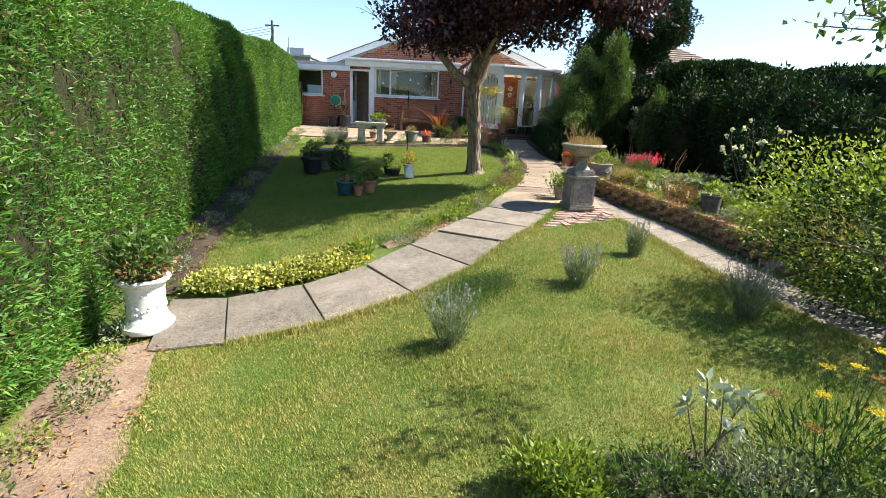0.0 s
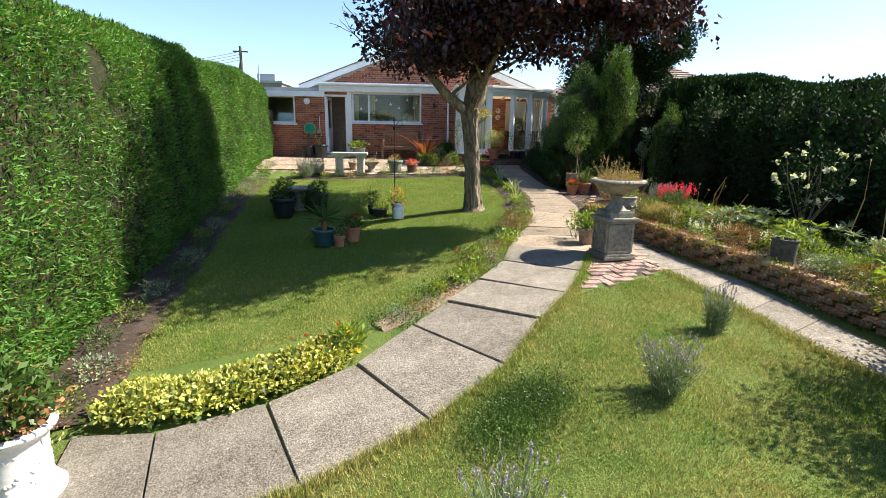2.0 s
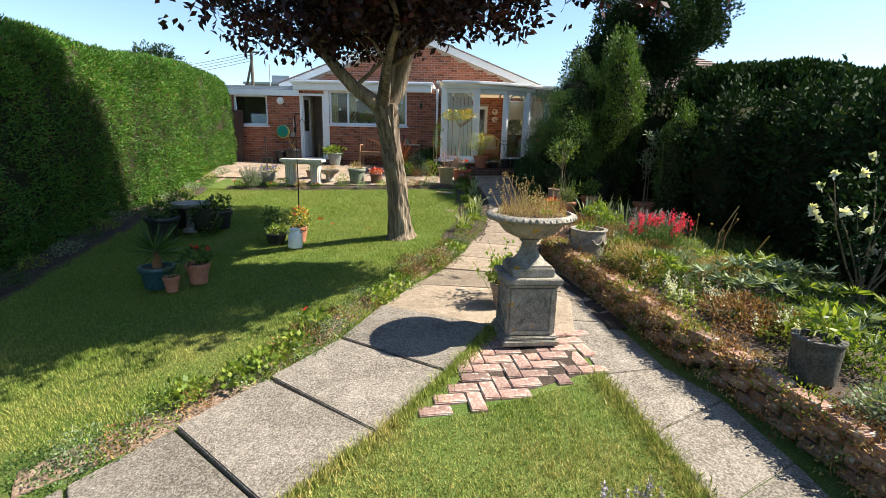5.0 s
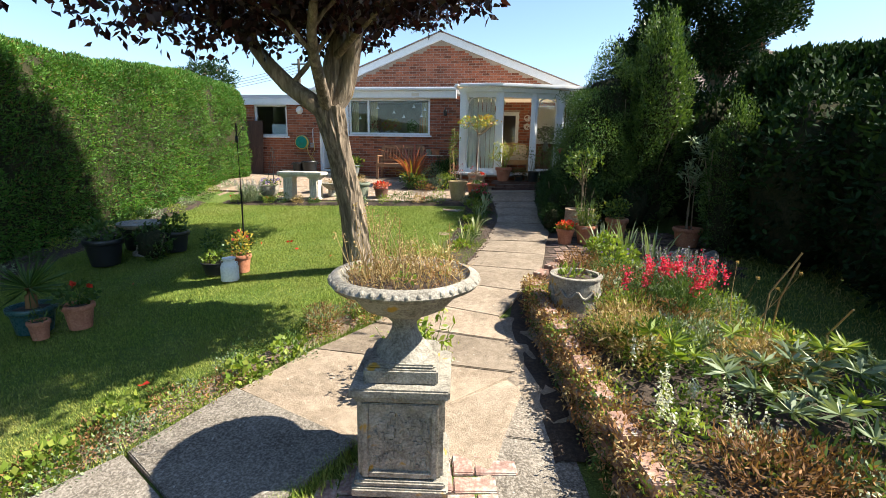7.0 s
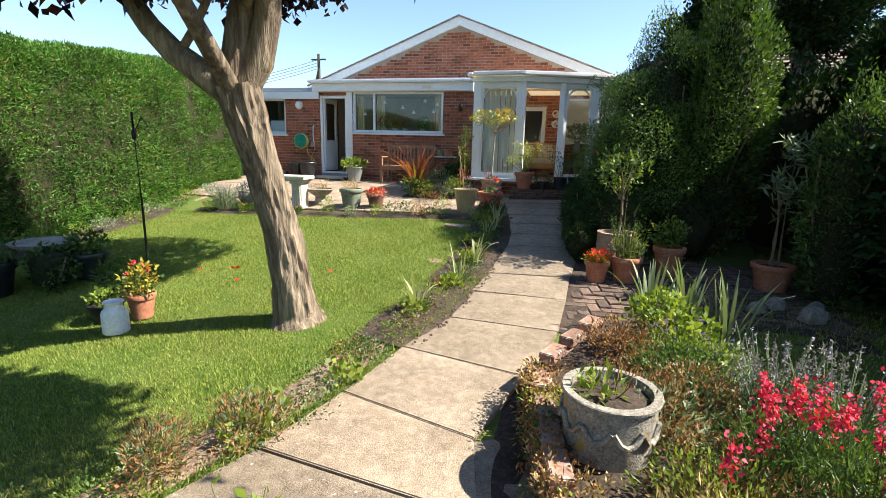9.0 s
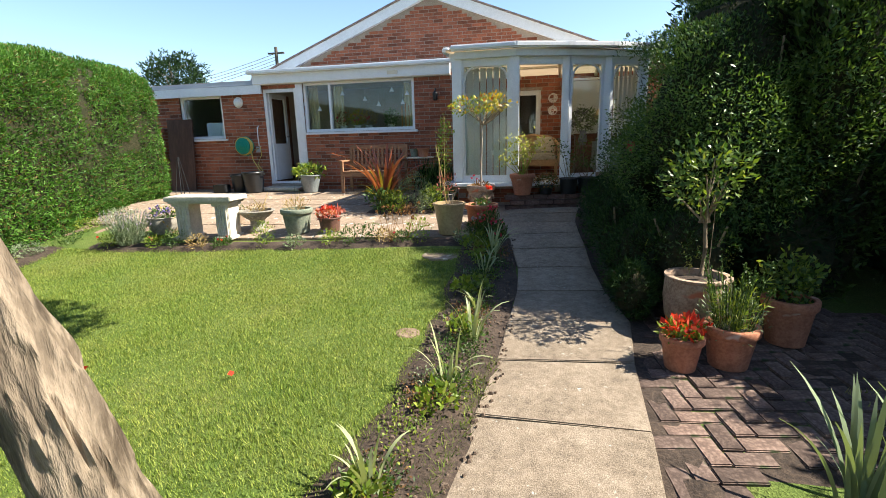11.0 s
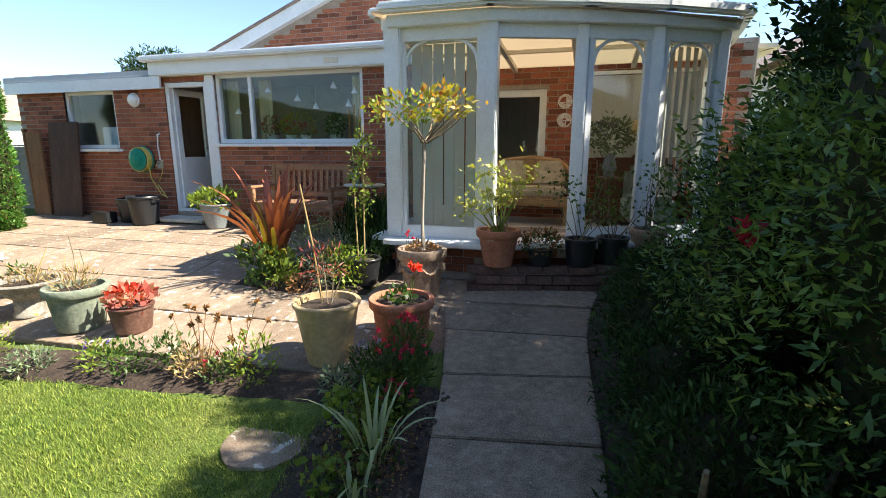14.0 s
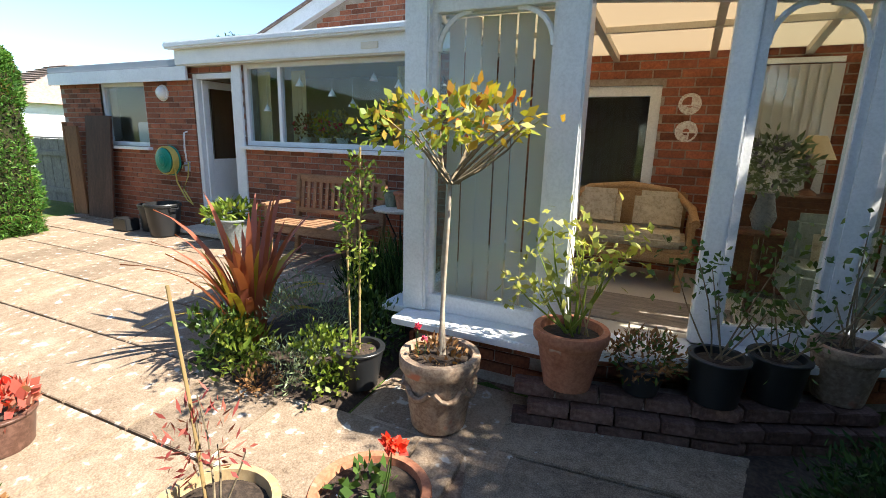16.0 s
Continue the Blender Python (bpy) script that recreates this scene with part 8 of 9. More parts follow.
    part("back_disc", wheel([(0.05, 0.05), (0.21, 0.05), (0.215, 0.06), (0.2, 0.07), (0.05, 0.07)], 0), green, t, smooth=40)
    part("hub", wheel([(0.07, 0.0), (0.07, 0.21), (0.05, 0.225), (0.02, 0.225)], 0), green, t, smooth=40)
    for k in range(5):
        pts = [(0.192 * math.cos(a), -0.083 - k * 0.019, 0.192 * math.sin(a)) for a in np.linspace(0, 6.2832, 28)]
        part("hose_turn", Mesh().tube(pts, 0.0115, 6), hose, t, smooth=60)
    part("loose_hose", Mesh().tube([(0.16, -0.13, -0.05), (0.2, -0.14, -0.3), (0.32, -0.1, -0.55), (0.42, -0.08, -0.62), (0.30, -0.12, -0.40), (0.40, -0.10, -0.2), (0.36, -0.05, -0.02), (0.30, -0.03, 0.02)], 0.010, 6), hose, t, smooth=60)
    part("bracket", Mesh().box((0.0, -0.02, -0.02), (0.1, 0.04, 0.36)), green, t, bevel=0.005)
    t = thing("garden_tap", (-4.02, WALL_Y - 0.012, 1.72), "outdoor tap on a small wall plate", "tap")
    part("plate", Mesh().box((0.0, -0.006, 0), (0.13, 0.012, 0.13)), GREY_TRIM, t, bevel=0.003)
    part("spout", Mesh().tube([(0, 0, 0.02), (0, -0.08, 0.02), (0, -0.1, -0.03)], 0.011, 7), plain("brass", (0.5, 0.36, 0.14), 0.35, 1.0), t, smooth=60)
    t = thing("wall_lamp", (-4.39, WALL_Y - 0.012, 2.75), "round white bulkhead lamp on the brick wall", "lamp")
    part("base", wheel([(0.11, 0), (0.115, 0.02), (0.11, 0.035), (0.02, 0.036)], 0), UPVC, t, smooth=40)
    part("diffuser", wheel([(0.098, 0.03), (0.095, 0.06), (0.07, 0.085), (0.01, 0.095)], 0), plain("opal_glass", (0.78, 0.78, 0.76), 0.25), t, smooth=60)
    t = thing("door_grab_rail", (-3.96, WALL_Y - 0.012, 2.0), "white curved grab rail beside the back door", "rail")
    part("rail", Mesh().tube([(0, 0, -0.22), (0, -0.06, -0.2), (0.0, -0.075, 0), (0, -0.06, 0.2), (0, 0, 0.22)], 0.013, 8), UPVC, t, smooth=60)
    # boards leaning on the wall
    strip("ledge_foot", [(2.75, 16.75), (3.6, 17.15)], 0.5, "dark earth and litter beside the brick ledge", SOIL, 0.004)
    t = thing("brown_board", (-5.92, 19.05, z), "tall dark brown board leaning against the brick wall", "board")
    part("panel", Mesh().box((0, 0.08, 0.80), (0.66, 0.035, 1.62), tilt=Matrix.Rotation(radians(-5), 4, "X")), BOARD, t, bevel=0.004)
    part("batten", Mesh().box((0, 0.055, 0.35), (0.62, 0.02, 0.08), tilt=Matrix.Rotation(radians(-5), 4, "X")), BOARD, t)
    t = thing("orange_post", (-6.55, 19.12, z), "orange-stained timber gate panel beside the house", "gate")
    ora = surface("orange_timber", (0.12, 0.05, 0.025), (0.21, 0.10, 0.045), (0.32, 0.17, 0.08), 0.8, 3.0, 30.0, 0.3, stretch=(5, 5, 0.7))
    part("panel", Mesh().box((0, 0, 0.72), (0.34, 0.04, 1.44)), ora, t, bevel=0.005)
    part("edge_post", Mesh().box((-0.19, 0, 0.75), (0.05, 0.06, 1.5)), ora, t, bevel=0.005)
    # fence and timber planter at the hedge's end
    t = thing("panel_fence", (-8.0, 19.7, PATIO_Z), "weathered grey panel fence beside the house", "fence")
    for k in range(7):
        part("board", Mesh().box((-0.95 + k * 0.31, 0, 0.62 + 0.0), (0.30, 0.025, 1.2)), FENCE, t, bevel=0.003)
    for zz in (0.25, 0.95):
        part("rail", Mesh().box((0, -0.03, zz), (2.2, 0.04, 0.09)), FENCE, t)
    part("capping", Mesh().box((0, 0, 1.24), (2.2, 0.06, 0.03)), FENCE, t)
    t = thing("timber_planter", (-5.98, 17.85, gz(-5.98, 17.85)), "yellowed timber box planter at the hedge end", "planter")
    yel = surface("yellow_timber", (0.32, 0.2, 0.06), (0.48, 0.32, 0.11), (0.58, 0.42, 0.18), 0.8, 4.0, 30.0, 0.3)
    for k in range(3):
        part("side_board", Mesh().box((0, -0.25, 0.08 + k * 0.15), (0.72, 0.03, 0.14)), yel, t, bevel=0.004)
        part("end_board", Mesh().box((0.375, 0, 0.08 + k * 0.15), (0.03, 0.5, 0.14)), yel, t, bevel=0.004)
    part("corner_post", Mesh().box((0.37, -0.26, 0.30), (0.06, 0.06, 0.60)), ora, t, bevel=0.004)
    t = thing("drainpipe", (0.62, WALL_Y - 0.07, PATIO_Z), "white plastic downpipe at the conservatory corner", "pipe")
    part("pipe", Mesh().tube([(0, 0, 0.02), (0, 0, 2.4)], 0.034, 12), UPVC, t, smooth=60)
    t = thing("wall_lantern", (0.12, WALL_Y - 0.012, 2.72), "small black lantern on the brick wall", "lamp")
    part("bracket", Mesh().tube([(0, 0, 0.08), (0, -0.08, 0.12), (0, -0.1, 0.06)], 0.008, 6), BLACK_POT, t, smooth=60)
    part("cage", Mesh().lathe([(0.02, -0.12), (0.045, -0.1), (0.055, 0.02), (0.02, 0.06)], (0, -0.1, 0), 6), BLACK_POT, t, smooth=20)
    shrub("garden_shrub", -8.3, 21.6, (1.3, 1.0), 2.4, 3500, (0.08, 0.04), SHRUB, "leafy shrub behind the panel fence", rnd(97))
    # trellis rods
    t = thing("iron_obelisk", (-3.75, 16.5, gz(-3.75, 16.5) + 0.018), "thin black iron plant obelisk", "plant support")
    for k in range(4):
        a = k * 1.571 + 0.5
        part("rod", Mesh().tube([(0.16 * math.cos(a), 0.16 * math.sin(a), 0), (0.01 * math.cos(a), 0.01 * math.sin(a), 0.95)], 0.006, 5), BLACK_POT, t, smooth=60)


# ---- seen through the glass ----
def build_indoors():
    rng = rnd(111)
    # kitchen window sill: ornaments, pots and flowers; curtains
    t = thing("window_shelf", (-1.58, WALL_Y + 0.34, 2.06), "inner sill of the kitchen window", "shelf")
    part("board", Mesh().box((0, 0, -0.02), (2.4, 0.3, 0.03)), CREAM, t, bevel=0.004)
    for px, mt in ((-2.05, RUST), (-1.72, AUTUMN), (-1.45, STRAW), (-0.95, SHRUB)):
        t = pot("sill_vase", (px, WALL_Y + 0.27, 2.056), 0.08, 0.13, PALE_STONE, "small pale vase of flowers on the kitchen sill", "vase", group="vases on the kitchen sill")
        tuft(t, (0, 0, 0.27), (0.17, 0.11, 0.19), 300, (0.05, 0.028), mt, rng)
        blooms(t, rng.normal(size=(7, 3)) * np.array([0.09, 0.06, 0.06]) + np.array([0, -0.02, 0.28]), 0.03, WHITE_PETAL if mt is SHRUB else PINK, rng, petals=12)
    t = thing("orange_candles", (-0.62, WALL_Y + 0.26, 2.056), "tall orange candles in a wooden stand on the kitchen sill", "candles")
    part("stand", Mesh().box((0, 0, 0.02), (0.26, 0.09, 0.04)), WICKER, t, bevel=0.006)
    for k in range(3):
        part("candle", Mesh().tube([(-0.08 + 0.08 * k, 0, 0.04), (-0.08 + 0.08 * k, 0, 0.5 + 0.06 * (k % 2))], 0.016, 8), plain("orange_wax", (0.5, 0.2, 0.06), 0.5), t, smooth=60)
    orn = plain("white_ornament", (0.78, 0.76, 0.72), 0.5)
    for px, pz in ((-2.5, 2.55), (-1.95, 2.85), (-1.45, 2.72), (-1.15, 2.60), (-0.85, 2.88), (-0.62, 2.62), (-0.52, 2.8)):
        t = thing("hanging_ornament", (px, WALL_Y + 0.085, pz), "small white tree-shaped ornament hung in the window", "ornament", "window ornaments")
        part("ornament", Mesh().lathe([(0.052, -0.045), (0.05, -0.038), (0.008, 0.04), (0.002, 0.055)], n=8), orn, t, smooth=30)
        part("thread", Mesh().tube([(0, 0, 0.03), (0, 0, 3.05 - pz)], 0.0012, 4), orn, t)
    for px in (-2.72, -0.52, -2.12):
        t = thing("curtain", (px, WALL_Y + 0.26, 2.10), "gathered cream curtain at the kitchen window", "curtain", "kitchen curtains")
        m = Mesh()
        k = 14
        vs = [(-0.12 + 0.24 * i / k, 0.02 * math.sin(i * 1.6), zz) for zz in (0, 0.92) for i in range(k + 1)]
        part("cloth", m.add(vs, [(i, i + 1, k + 2 + i, k + 1 + i) for i in range(k)]), plain("curtain_cloth", (0.62, 0.50, 0.30), 0.9), t, smooth=60)
    t = thing("rattan_chair", (-3.12, 19.85, 0.95), "light wooden chair just inside the back door", "chair")
    for sx in (-1, 1):
        part("front_leg", Mesh().box((sx * 0.19, -0.18, 0.21), (0.035, 0.035, 0.42)), WICKER, t)
        part("back_leg", Mesh().beam((sx * 0.19, 0.18, 0), (sx * 0.19, 0.25, 0.88), 0.035, 0.035), WICKER, t)
    part("seat", Mesh().box((0, 0, 0.43), (0.44, 0.42, 0.035)), WICKER, t, bevel=0.008)
    for k in range(5):
        part("back_slat", Mesh().beam((-0.14 + k * 0.07, 0.2, 0.46), (-0.14 + k * 0.07, 0.245, 0.84), 0.025, 0.015), WICKER, t)
    t = thing("utility_appliance", (-5.2, WALL_Y + 0.5, 1.6), "white appliance behind the utility window", "appliance")
    part("body", Mesh().box((0, 0, 0.3), (0.6, 0.5, 0.9)), UPVC, t, bevel=0.02)
    # conservatory: vertical blinds
    slat, nt, b = nodes_of("blind_fabric")
    b.inputs["Base Color"].default_value, b.inputs["Roughness"].default_value = (0.78, 0.77, 0.75, 1), 0.8
    tr, mx = nt.nodes.new("ShaderNodeBsdfTranslucent"), nt.nodes.new("ShaderNodeMixShader")
    tr.inputs[0].default_value, mx.inputs[0].default_value = (0.80, 0.79, 0.77, 1), 0.5
    nt.links.new(b.outputs[0], mx.inputs[1])
    nt.links.new(tr.outputs[0], mx.inputs[2])
    nt.links.new(mx.outputs[0], nt.nodes["Material Output"].inputs[0])

    def blinds(a, b, n, z0, z1, label, turn=55):
        t = thing("vertical_blind", ((a[0] + b[0]) / 2, (a[1] + b[1]) / 2, z0), label, "blind", "conservatory blinds")
        A, B = Vector((*a, 0)), Vector((*b, 0))
        ang = math.degrees(math.atan2(B.y - A.y, B.x - A.x))
        c = (A + B) / 2
        part("headrail", Mesh().box((0, 0, z1 - z0 + 0.02), ((B - A).length, 0.04, 0.04), rz=ang), UPVC, t)
        one = Mesh().box((0, 0, (z1 - z0) / 2), (0.088, 0.003, z1 - z0 - 0.02)).data("slat", smooth=0)
        one.materials.append(slat)
        for k in range(n):
            p = A.lerp(B, (k + 0.5) / n) - c
            part("slat", one, None, t, at=Matrix.Translation(p) @ Matrix.Rotation(radians(ang + turn), 4, "Z"))
    blinds((1.08, 17.27), (1.70, 17.27), 6, 1.2, 2.9, "white vertical blind with narrow gaps behind the front pane", 12)
    blinds((1.06, 17.3), (1.06, 18.1), 10, 1.2, 2.9, "white vertical blind along the conservatory side", 20)
    blinds((3.30, 17.86), (3.74, 18.10), 6, 1.5, 2.9, "white vertical blind in the angled pane", 25)
    blinds((3.80, 18.15), (3.94, 19.2), 14, 1.5, 2.9, "closed white vertical blind at the far side", 12)
    blinds((2.70, 19.20), (3.42, 19.20), 11, 1.85, 2.85, "closed white vertical blind behind the sideboard", 14)
    blinds((3.54, 19.20), (3.92, 19.20), 6, 1.85, 2.85, "closed white vertical blind behind the sideboard", 14)
    tagged(part("dwarf_wall", Mesh().box((3.84, 18.65, 1.28), (0.1, 1.1, 0.42), rz=-8), BRICK, smooth=0), "low inner brick wall of the conservatory", "wall", kind="structure")
    # wicker sofa
    zf = 1.08
    t = thing("wicker_sofa", (2.05, 18.82, zf), "honey-coloured wicker sofa with patterned cushions", "sofa")
    part("seat_base", Mesh().box((0, 0, 0.28), (1.05, 0.55, 0.12)), WICKER, t, bevel=0.03)
    back = Mesh().tube([(-0.52, -0.25, 0.55), (-0.5, 0.1, 0.62), (-0.35, 0.26, 0.74), (0, 0.28, 0.78), (0.35, 0.26, 0.74), (0.5, 0.1, 0.62), (0.52, -0.25, 0.55)], 0.035, 8)
    part("back_rim", back, WICKER, t, smooth=60)
    part("backrest", Mesh().box((0, 0.25, 0.54), (0.92, 0.05, 0.42)), WICKER, t, bevel=0.02)
    for s in (-1, 1):
        part("arm_panel", Mesh().box((s * 0.5, -0.02, 0.42), (0.05, 0.5, 0.32)), WICKER, t, bevel=0.02)
        part("leg", Mesh().box((s * 0.46, -0.22, 0.12), (0.05, 0.05, 0.24)), WICKER, t)
        part("leg", Mesh().box((s * 0.46, 0.22, 0.12), (0.05, 0.05, 0.24)), WICKER, t)
    cush = surface("floral_cushion", (0.34, 0.28, 0.18), (0.58, 0.50, 0.36), (0.66, 0.60, 0.46), 0.9, 14.0, 40.0, 0.3)
    part("seat_cushion", Mesh().box((0, -0.02, 0.39), (0.94, 0.5, 0.11)), cush, t, bevel=0.04)
    for s in (-1, 1):
        part("back_cushion", Mesh().box((s * 0.24, 0.15, 0.58), (0.38, 0.13, 0.34), tilt=Matrix.Rotation(radians(-15), 4, "X")), cush, t, "floral patterned cushion", bevel=0.05)
    # plates, sideboard, lamps, flowers, chair, rug
    for pz in (2.33, 2.56):
        t = thing("wall_plate", (2.43, WALL_Y - 0.012, pz), "patterned china plate hung on the brick", "plate", "plates on the wall")
        m = Mesh().lathe([(0.085, 0.0), (0.09, 0.012), (0.06, 0.01), (0.005, 0.008)], n=24)
        m.v = [tuple(turn_x @ Vector(v)) for v in m.v]
        part("plate", m, surface("china", (0.40, 0.22, 0.2), (0.72, 0.68, 0.64), (0.8, 0.78, 0.75), 0.25, 30.0, 60.0, 0.0), t, smooth=50)
    wood = surface("dark_wood", (0.07, 0.025, 0.012), (0.14, 0.055, 0.028), (0.2, 0.09, 0.05), 0.4, 3.0, 30.0, 0.1)
    t = thing("sideboard", (3.25, 18.98, zf), "dark polished wooden sideboard against the wall", "sideboard")
    part("body", Mesh().box((0, 0, 0.40), (0.80, 0.42, 0.72)), wood, t, bevel=0.006)
    part("worktop", Mesh().box((0, 0, 0.775), (0.86, 0.46, 0.03)), wood, t, bevel=0.006)
    for s in (-1, 1):
        d = part("door", Mesh().box((s * 0.195, -0.217, 0.42), (0.36, 0.02, 0.58)), wood, t, bevel=0.004)
        part("knob", Mesh().box((s * 0.04, -0.235, 0.45), (0.02, 0.02, 0.02)), plain("brass_knob", (0.5, 0.36, 0.14), 0.3, 1.0), d, bevel=0.004)
    t = thing("table_lamp", (3.30, 19.0, zf + 0.79), "table lamp with a beige cone shade", "lamp")
    part("stand", Mesh().lathe([(0.07, 0), (0.06, 0.02), (0.02, 0.05), (0.03, 0.14), (0.015, 0.24), (0.015, 0.30)], n=16), wood, t, smooth=50)
    part("shade", Mesh().lathe([(0.14, 0.27), (0.06, 0.44), (0.055, 0.44), (0.135, 0.27)], n=24), plain("beige_shade", (0.55, 0.42, 0.25), 0.8), t, smooth=50)
    t = thing("ornament_vase", (3.05, 18.9, zf + 0.79), "small glass and china ornaments on the sideboard", "ornament")
    part("vase", Mesh().lathe([(0.04, 0), (0.06, 0.05), (0.03, 0.12), (0.045, 0.16)], n=16), orn, t, smooth=50)
    t = thing("flower_stand", (2.95, 18.35, zf), "tall stand with a vase of grey and violet flowers", "flower arrangement")
    part("stand_top", Mesh().lathe([(0.15, 0.56), (0.155, 0.58), (0.14, 0.59)], n=20), wood, t, smooth=40)
    part("stand_leg", Mesh().tube([(0, 0, 0), (0, 0, 0.57)], 0.03, 8), wood, t, smooth=60)
    part("vase", Mesh().lathe([(0.05, 0.59), (0.08, 0.68), (0.05, 0.8), (0.06, 0.84)], n=18), plain("grey_vase", (0.2, 0.2, 0.2), 0.3), t, smooth=50)
    tuft(t, (0, 0, 1.02), (0.24, 0.22, 0.2), 520, (0.06, 0.026), SILVER, rng)
    blooms(t, unit(rng.normal(size=(26, 3))) * np.array([0.2, 0.19, 0.16]) + np.array([0, 0, 1.03]), 0.03, LAVENDER, rng, petals=12)
    t = thing("armchair", (3.35, 18.25, zf), "grey-green upholstered armchair with a floral cushion", "armchair")
    up = surface("sage_cloth", (0.2, 0.24, 0.2), (0.30, 0.34, 0.29), (0.38, 0.42, 0.36), 0.9, 5.0, 60.0, 0.3)
    part("seat", Mesh().box((0, 0, 0.28), (0.5, 0.5, 0.26)), up, t, bevel=0.05)
    part("backrest", Mesh().box((0.02, 0.22, 0.5), (0.5, 0.14, 0.42)), up, t, bevel=0.06)
    part("cushion", Mesh().box((0.05, 0.10, 0.5), (0.3, 0.1, 0.26), tilt=Matrix.Rotation(radians(-14), 4, "X")), cush, t, "floral patterned cushion", bevel=0.04)
    t = thing("striped_rug", (2.2, 17.98, zf), "flat-woven rug with thin dark stripes", "rug")
    part("weave", Mesh().box((0, 0, 0.006), (1.3, 0.6, 0.012)), surface("rug_weave", (0.10, 0.08, 0.07), (0.30, 0.26, 0.22), (0.45, 0.4, 0.34), 0.95, 3.0, 40.0, 0.3, stretch=(0.3, 6, 1)), t, bevel=0.003)


turn_x = Matrix.Rotation(radians(90), 4, "X")


# ---- beyond the garden ----
def bungalow(name, x, y, w, d, z0, eave, apex, label, wall_mat, rz=0.0, chimney=False):
    t = thing(name, (x, y, z0), label, "house", rz=rz)
    part("wall", Mesh().box((0, 0, (eave - z0) / 2), (w, d, eave - z0)), wall_mat, t, smooth=0)
    h, e = apex - z0, eave - z0
    o = 0.35
    m = Mesh().add([(-w / 2 - o, -d / 2 - o, e - 0.1), (w / 2 + o, -d / 2 - o, e - 0.1), (w / 2 + o, d / 2 + o, e - 0.1), (-w / 2 - o, d / 2 + o, e - 0.1), (-w * 0.12, 0, h), (w * 0.12, 0, h)],
                   [(0, 1, 5, 4), (2, 3, 4, 5), (1, 2, 5), (3, 0, 4), (3, 2, 1, 0)])
    r = part("roof", m, TILE, t, smooth=0)
    part("fascia", Mesh().box((0, -d / 2 - o, e - 0.14), (w + 2 * o, 0.04, 0.16)), UPVC, t)
    # tile courses
    for k in range(1, 16):
        u = k / 16
        part("tile_course", Mesh().beam((-(w / 2 + o) * (1 - u) - w * 0.12 * u, (-d / 2 - o) * (1 - u) - 0.012, e - 0.1 + (h - e + 0.1) * u + 0.012), ((w / 2 + o) * (1 - u) + w * 0.12 * u, (-d / 2 - o) * (1 - u) - 0.012, e - 0.1 + (h - e + 0.1) * u + 0.012), 0.10, 0.02), TILE, r)
    for s in (-0.28, 0.28):
        wd = part("window", Mesh().box((w * s, -d / 2 - 0.01, e * 0.55), (1.3, 0.06, 1.0)), UPVC, t, bevel=0.01)
        for q in (-1, 1):
            part("pane", Mesh().box((w * s + q * 0.31, -d / 2 - 0.045, e * 0.55), (0.56, 0.02, 0.86)), plain("dark_pane", (0.05, 0.06, 0.07), 0.1), wd)
    if chimney:
        part("chimney", Mesh().box((w * 0.1, 0.3, h + 0.1), (0.6, 0.5, 1.0)), BRICK, t, bevel=0.01)
    return t


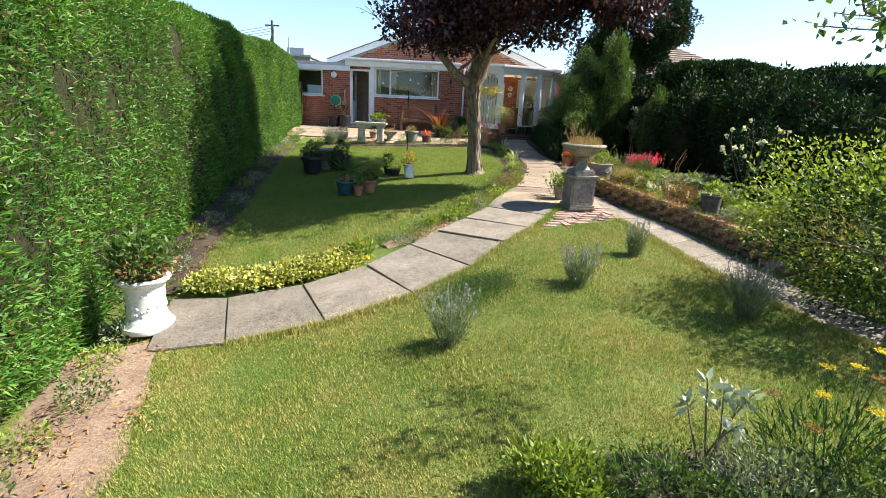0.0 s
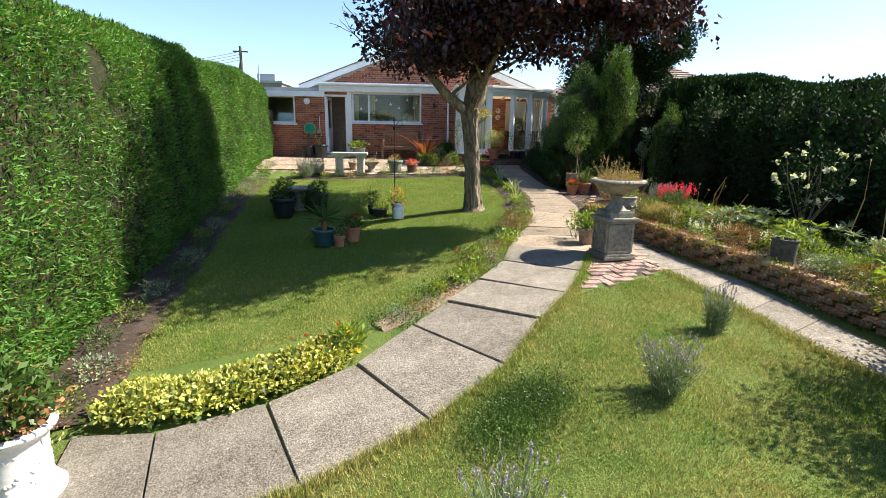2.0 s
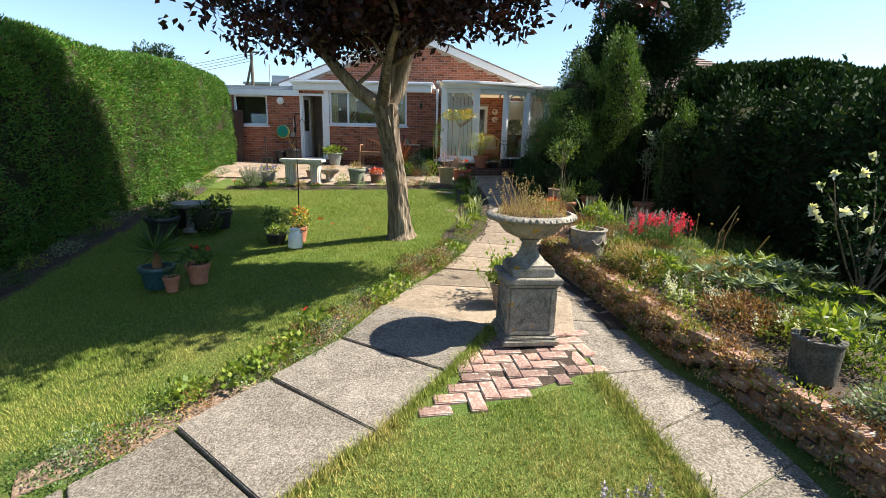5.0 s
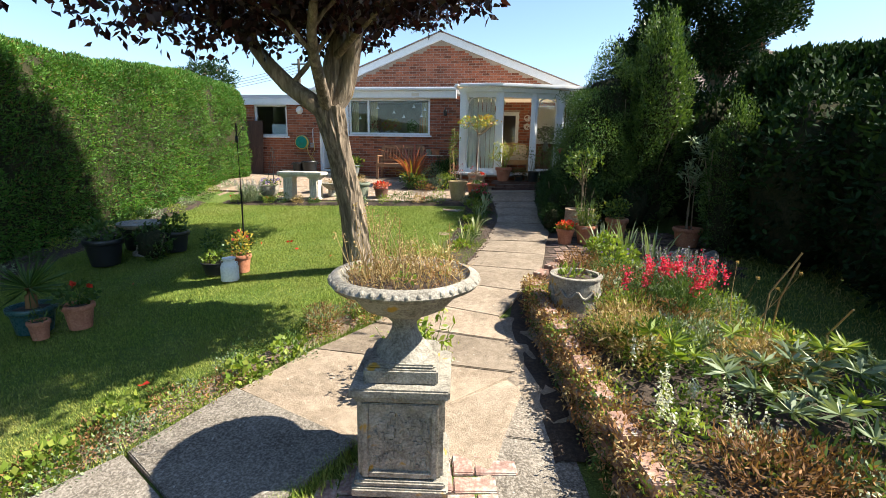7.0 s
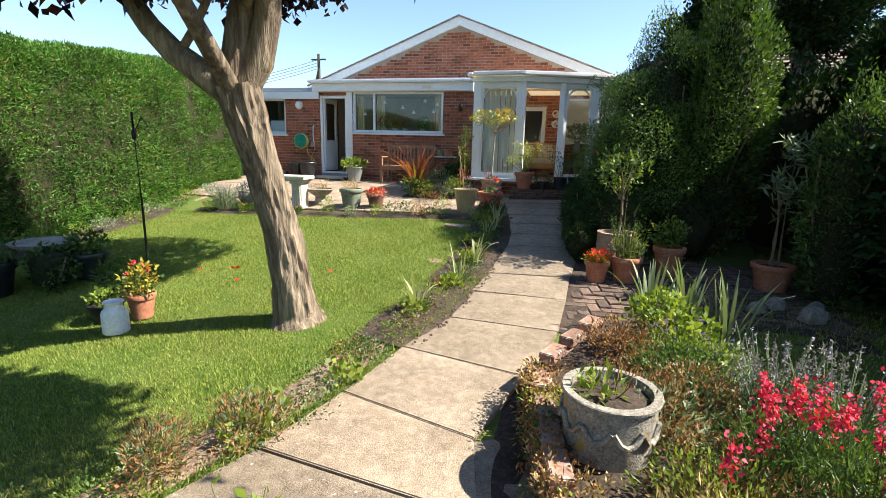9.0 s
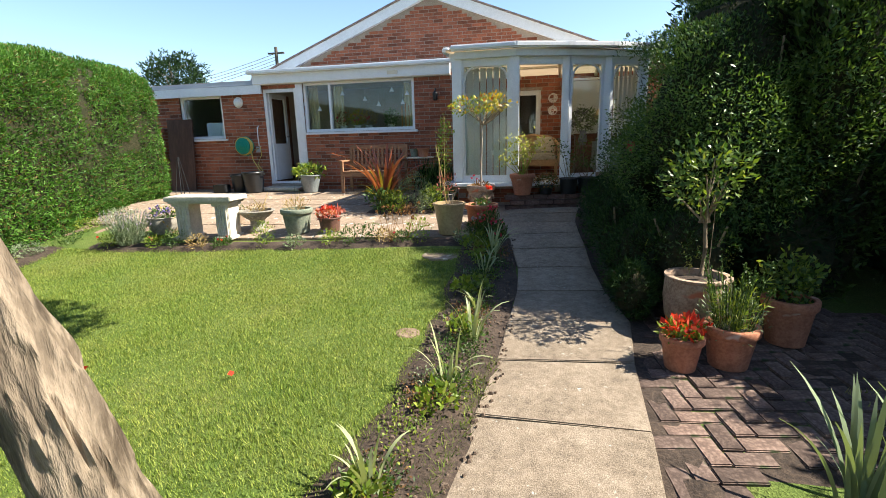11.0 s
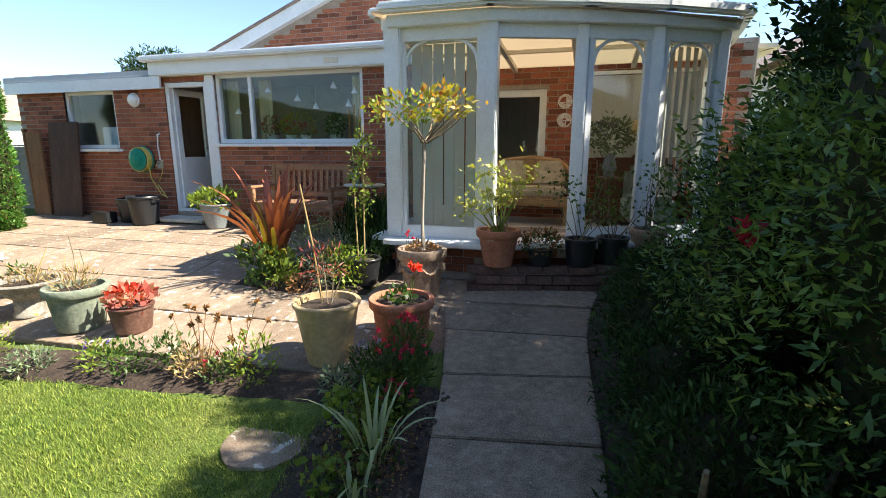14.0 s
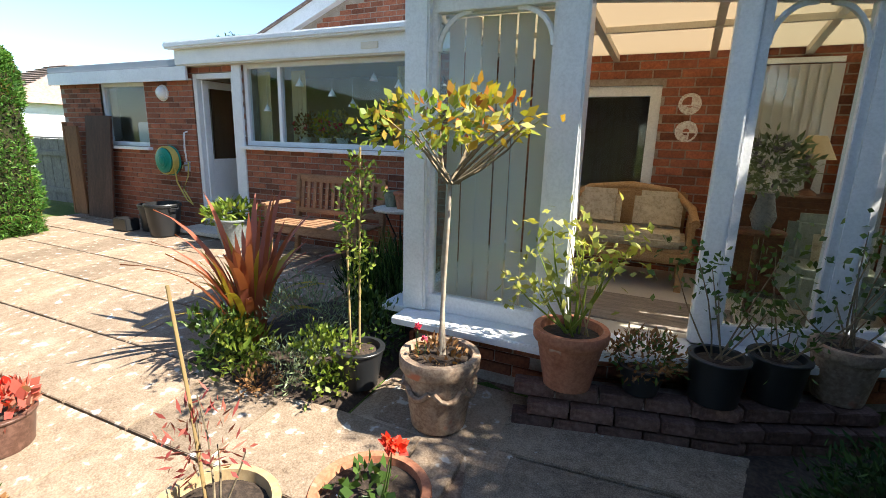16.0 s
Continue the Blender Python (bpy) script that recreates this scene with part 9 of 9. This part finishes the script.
def build_beyond():
    rng = rnd(121)
    bungalow("neighbour_bungalow", 10.2, 27.0, 7.4, 8.0, 0.8, 3.75, 5.75, "neighbouring bungalow with a brown tiled hipped roof", CREAM, chimney=True)
    bungalow("white_bungalow", -22.0, 27.0, 6.0, 7.0, 0.8, 3.2, 4.9, "distant white bungalow with a tiled roof", UPVC)
    t = thing("grey_flat_roofed_building", (-11.6, 37.5, 0.8), "distant grey flat-roofed building", "building")
    part("wall", Mesh().box((0, 0, 2.1), (3.4, 3.0, 4.2)), FENCE, t, smooth=0)
    part("roof", Mesh().box((0, 0, 4.26), (3.6, 3.2, 0.14)), GREY_TRIM, t)
    part("parapet", Mesh().box((0.6, -0.9, 4.55), (1.2, 0.6, 0.5)), GREY_TRIM, t, bevel=0.02)
    pole_mat = surface("pole_wood", (0.06, 0.045, 0.035), (0.1, 0.08, 0.06), (0.15, 0.12, 0.1), 0.9)
    t = thing("utility_pole", (-11.5, 33.2, 0.8), "wooden utility pole carrying wires", "pole")
    part("pole", Mesh().tube([(0, 0, 0), (0, 0, 6.0)], [0.11, 0.08], 10), pole_mat, t, smooth=60)
    part("stay", Mesh().beam((-0.6, 0, 3.0), (0, 0, 5.2), 0.1, 0.1), pole_mat, t)
    part("crossarm", Mesh().box((0, 0, 5.7), (0.9, 0.08, 0.08)), pole_mat, t)
    t2 = thing("aerial_mast", (-10.6, 33.6, 0.8), "thin grey metal aerial mast", "mast")
    part("mast", Mesh().tube([(0, 0, 0), (0, 0, 5.1)], 0.035, 6), GREY_TRIM, t2, smooth=60)
    for k in range(4):
        w = thing("overhead_wire", (-11.5, 33.2, 6.5 - k * 0.16), "thin dark overhead wire on the pole", "wire", "overhead wires")
        part("wire", Mesh().tube([(-26 * i / 16, 9 * i / 16, 0.9 * ((i - 8) / 8) ** 2 - 0.9) for i in range(17)], 0.012, 4), pole_mat, w, smooth=60)
    # pine, far trees
    t = thing("pine_tree", (-17.0, 32.0, 0.8), "tall flat-topped pine beyond the houses", "tree")
    m, tips = Mesh(), []
    m.tube([(0, 0, 0), (0.1, 0, 3.0), (0, 0, 5.4)], [0.22, 0.17, 0.1], 8)
    for a in np.arange(0, 6.28, 0.7):
        limb(m, tips, Vector((0, 0, 3.6 + 0.25 * a)), Vector((math.cos(a * 2.4), math.sin(a * 2.4), 0.25)).normalized(), 0.06, 0.7, 1, rng, 0.4, 0.1, 2)
    part("trunk", m, BARK, t, smooth=60)
    tuft(t, (0.3, 0, 4.75), (1.55, 1.5, 1.1), 6000, (0.20, 0.06), DARK_SHADED_LEAF, rng, "crown", hollow=0.3, lumps=2.4, gaps=0.15, up=0.6)
    for px, py, r, h, n in ((-13.0, 30.0, 1.3, 2.6, 4000), (-12.0, 26.5, 1.2, 2.0, 4000), (-9.6, 22.5, 0.8, 1.9, 4000), (-22.0, 40.0, 2.5, 4.2, 5000), (-7.0, 40.0, 1.6, 4.4, 3000)):
        t = thing("far_tree", (px, py, 0.8), "leafy tree beyond the neighbouring gardens", "tree", "far trees")
        part("trunk", Mesh().tube([(0, 0, 0), (0.05, 0, h * 0.6)], [0.12, 0.07], 8), BARK, t, smooth=60)
        tuft(t, (0, 0, h * 0.6), (r, r, h * 0.42), n, (0.16, 0.08), SHRUB, rng, "crown", hollow=0.4, lumps=1.6)
    t = thing("boundary_fence", (7.2, 20.2, PATIO_Z), "sunlit orange timber boundary fence", "fence")
    ora = surface("new_fence_timber", (0.36, 0.18, 0.06), (0.52, 0.29, 0.11), (0.6, 0.38, 0.17), 0.8, 3.0, 30.0, 0.3, stretch=(4, 4, 0.6))
    for k in range(26):
        part("board", Mesh().box((-1.9 + k * 0.15, 0, 0.55), (0.14, 0.02, 1.1)), ora, t)
    for zz in (0.2, 0.9):
        part("rail", Mesh().box((0, 0.03, zz), (3.9, 0.04, 0.07)), ora, t)
    # small tree at the corner bed
    t = thing("young_tree", (2.05, 1.62, gz(2.05, 1.62)), "young tree with two leaning stems and sparse leaves", "tree")
    m, tips = Mesh(), []
    m.tube([(-0.05, 0.05, 0), (0.18, 0.15, 0.45), (0.38, 0.32, 1.0), (0.5, 0.6, 1.7), (0.42, 0.95, 2.25)], [0.035, 0.03, 0.027, 0.02, 0.01], 8)
    m.tube([(0.05, 0, 0), (0.3, 0.05, 0.4), (0.55, 0.1, 0.9), (0.9, 0.3, 1.8)], [0.03, 0.026, 0.022, 0.012], 8)
    for d in ((-0.8, 0.6, 0.3), (-0.4, 0.9, 0.4), (0.3, 0.9, 0.3), (-0.9, 0.2, 0.5)):
        limb(m, tips, Vector((0.44, 0.9, 2.1)), Vector(d).normalized(), 0.012, 0.45, 1, rng, 0.6, 0.05, 3)
    part("stem", m, BARK, t, smooth=60)
    P = np.concatenate([np.array(p) + rng.normal(size=(6, 3)) * 0.07 for p, d in tips])
    part("crown", leaves("crown", P, rng.normal(size=P.shape) + np.array([0, 0, -0.3]), 0.06, 0.034, rng), SHRUB, t)


build_lawn_pots()
build_patio()
build_wall_things()
build_indoors()
build_beyond()


# ---- paving and grass ----
build_paving()
build_grass()
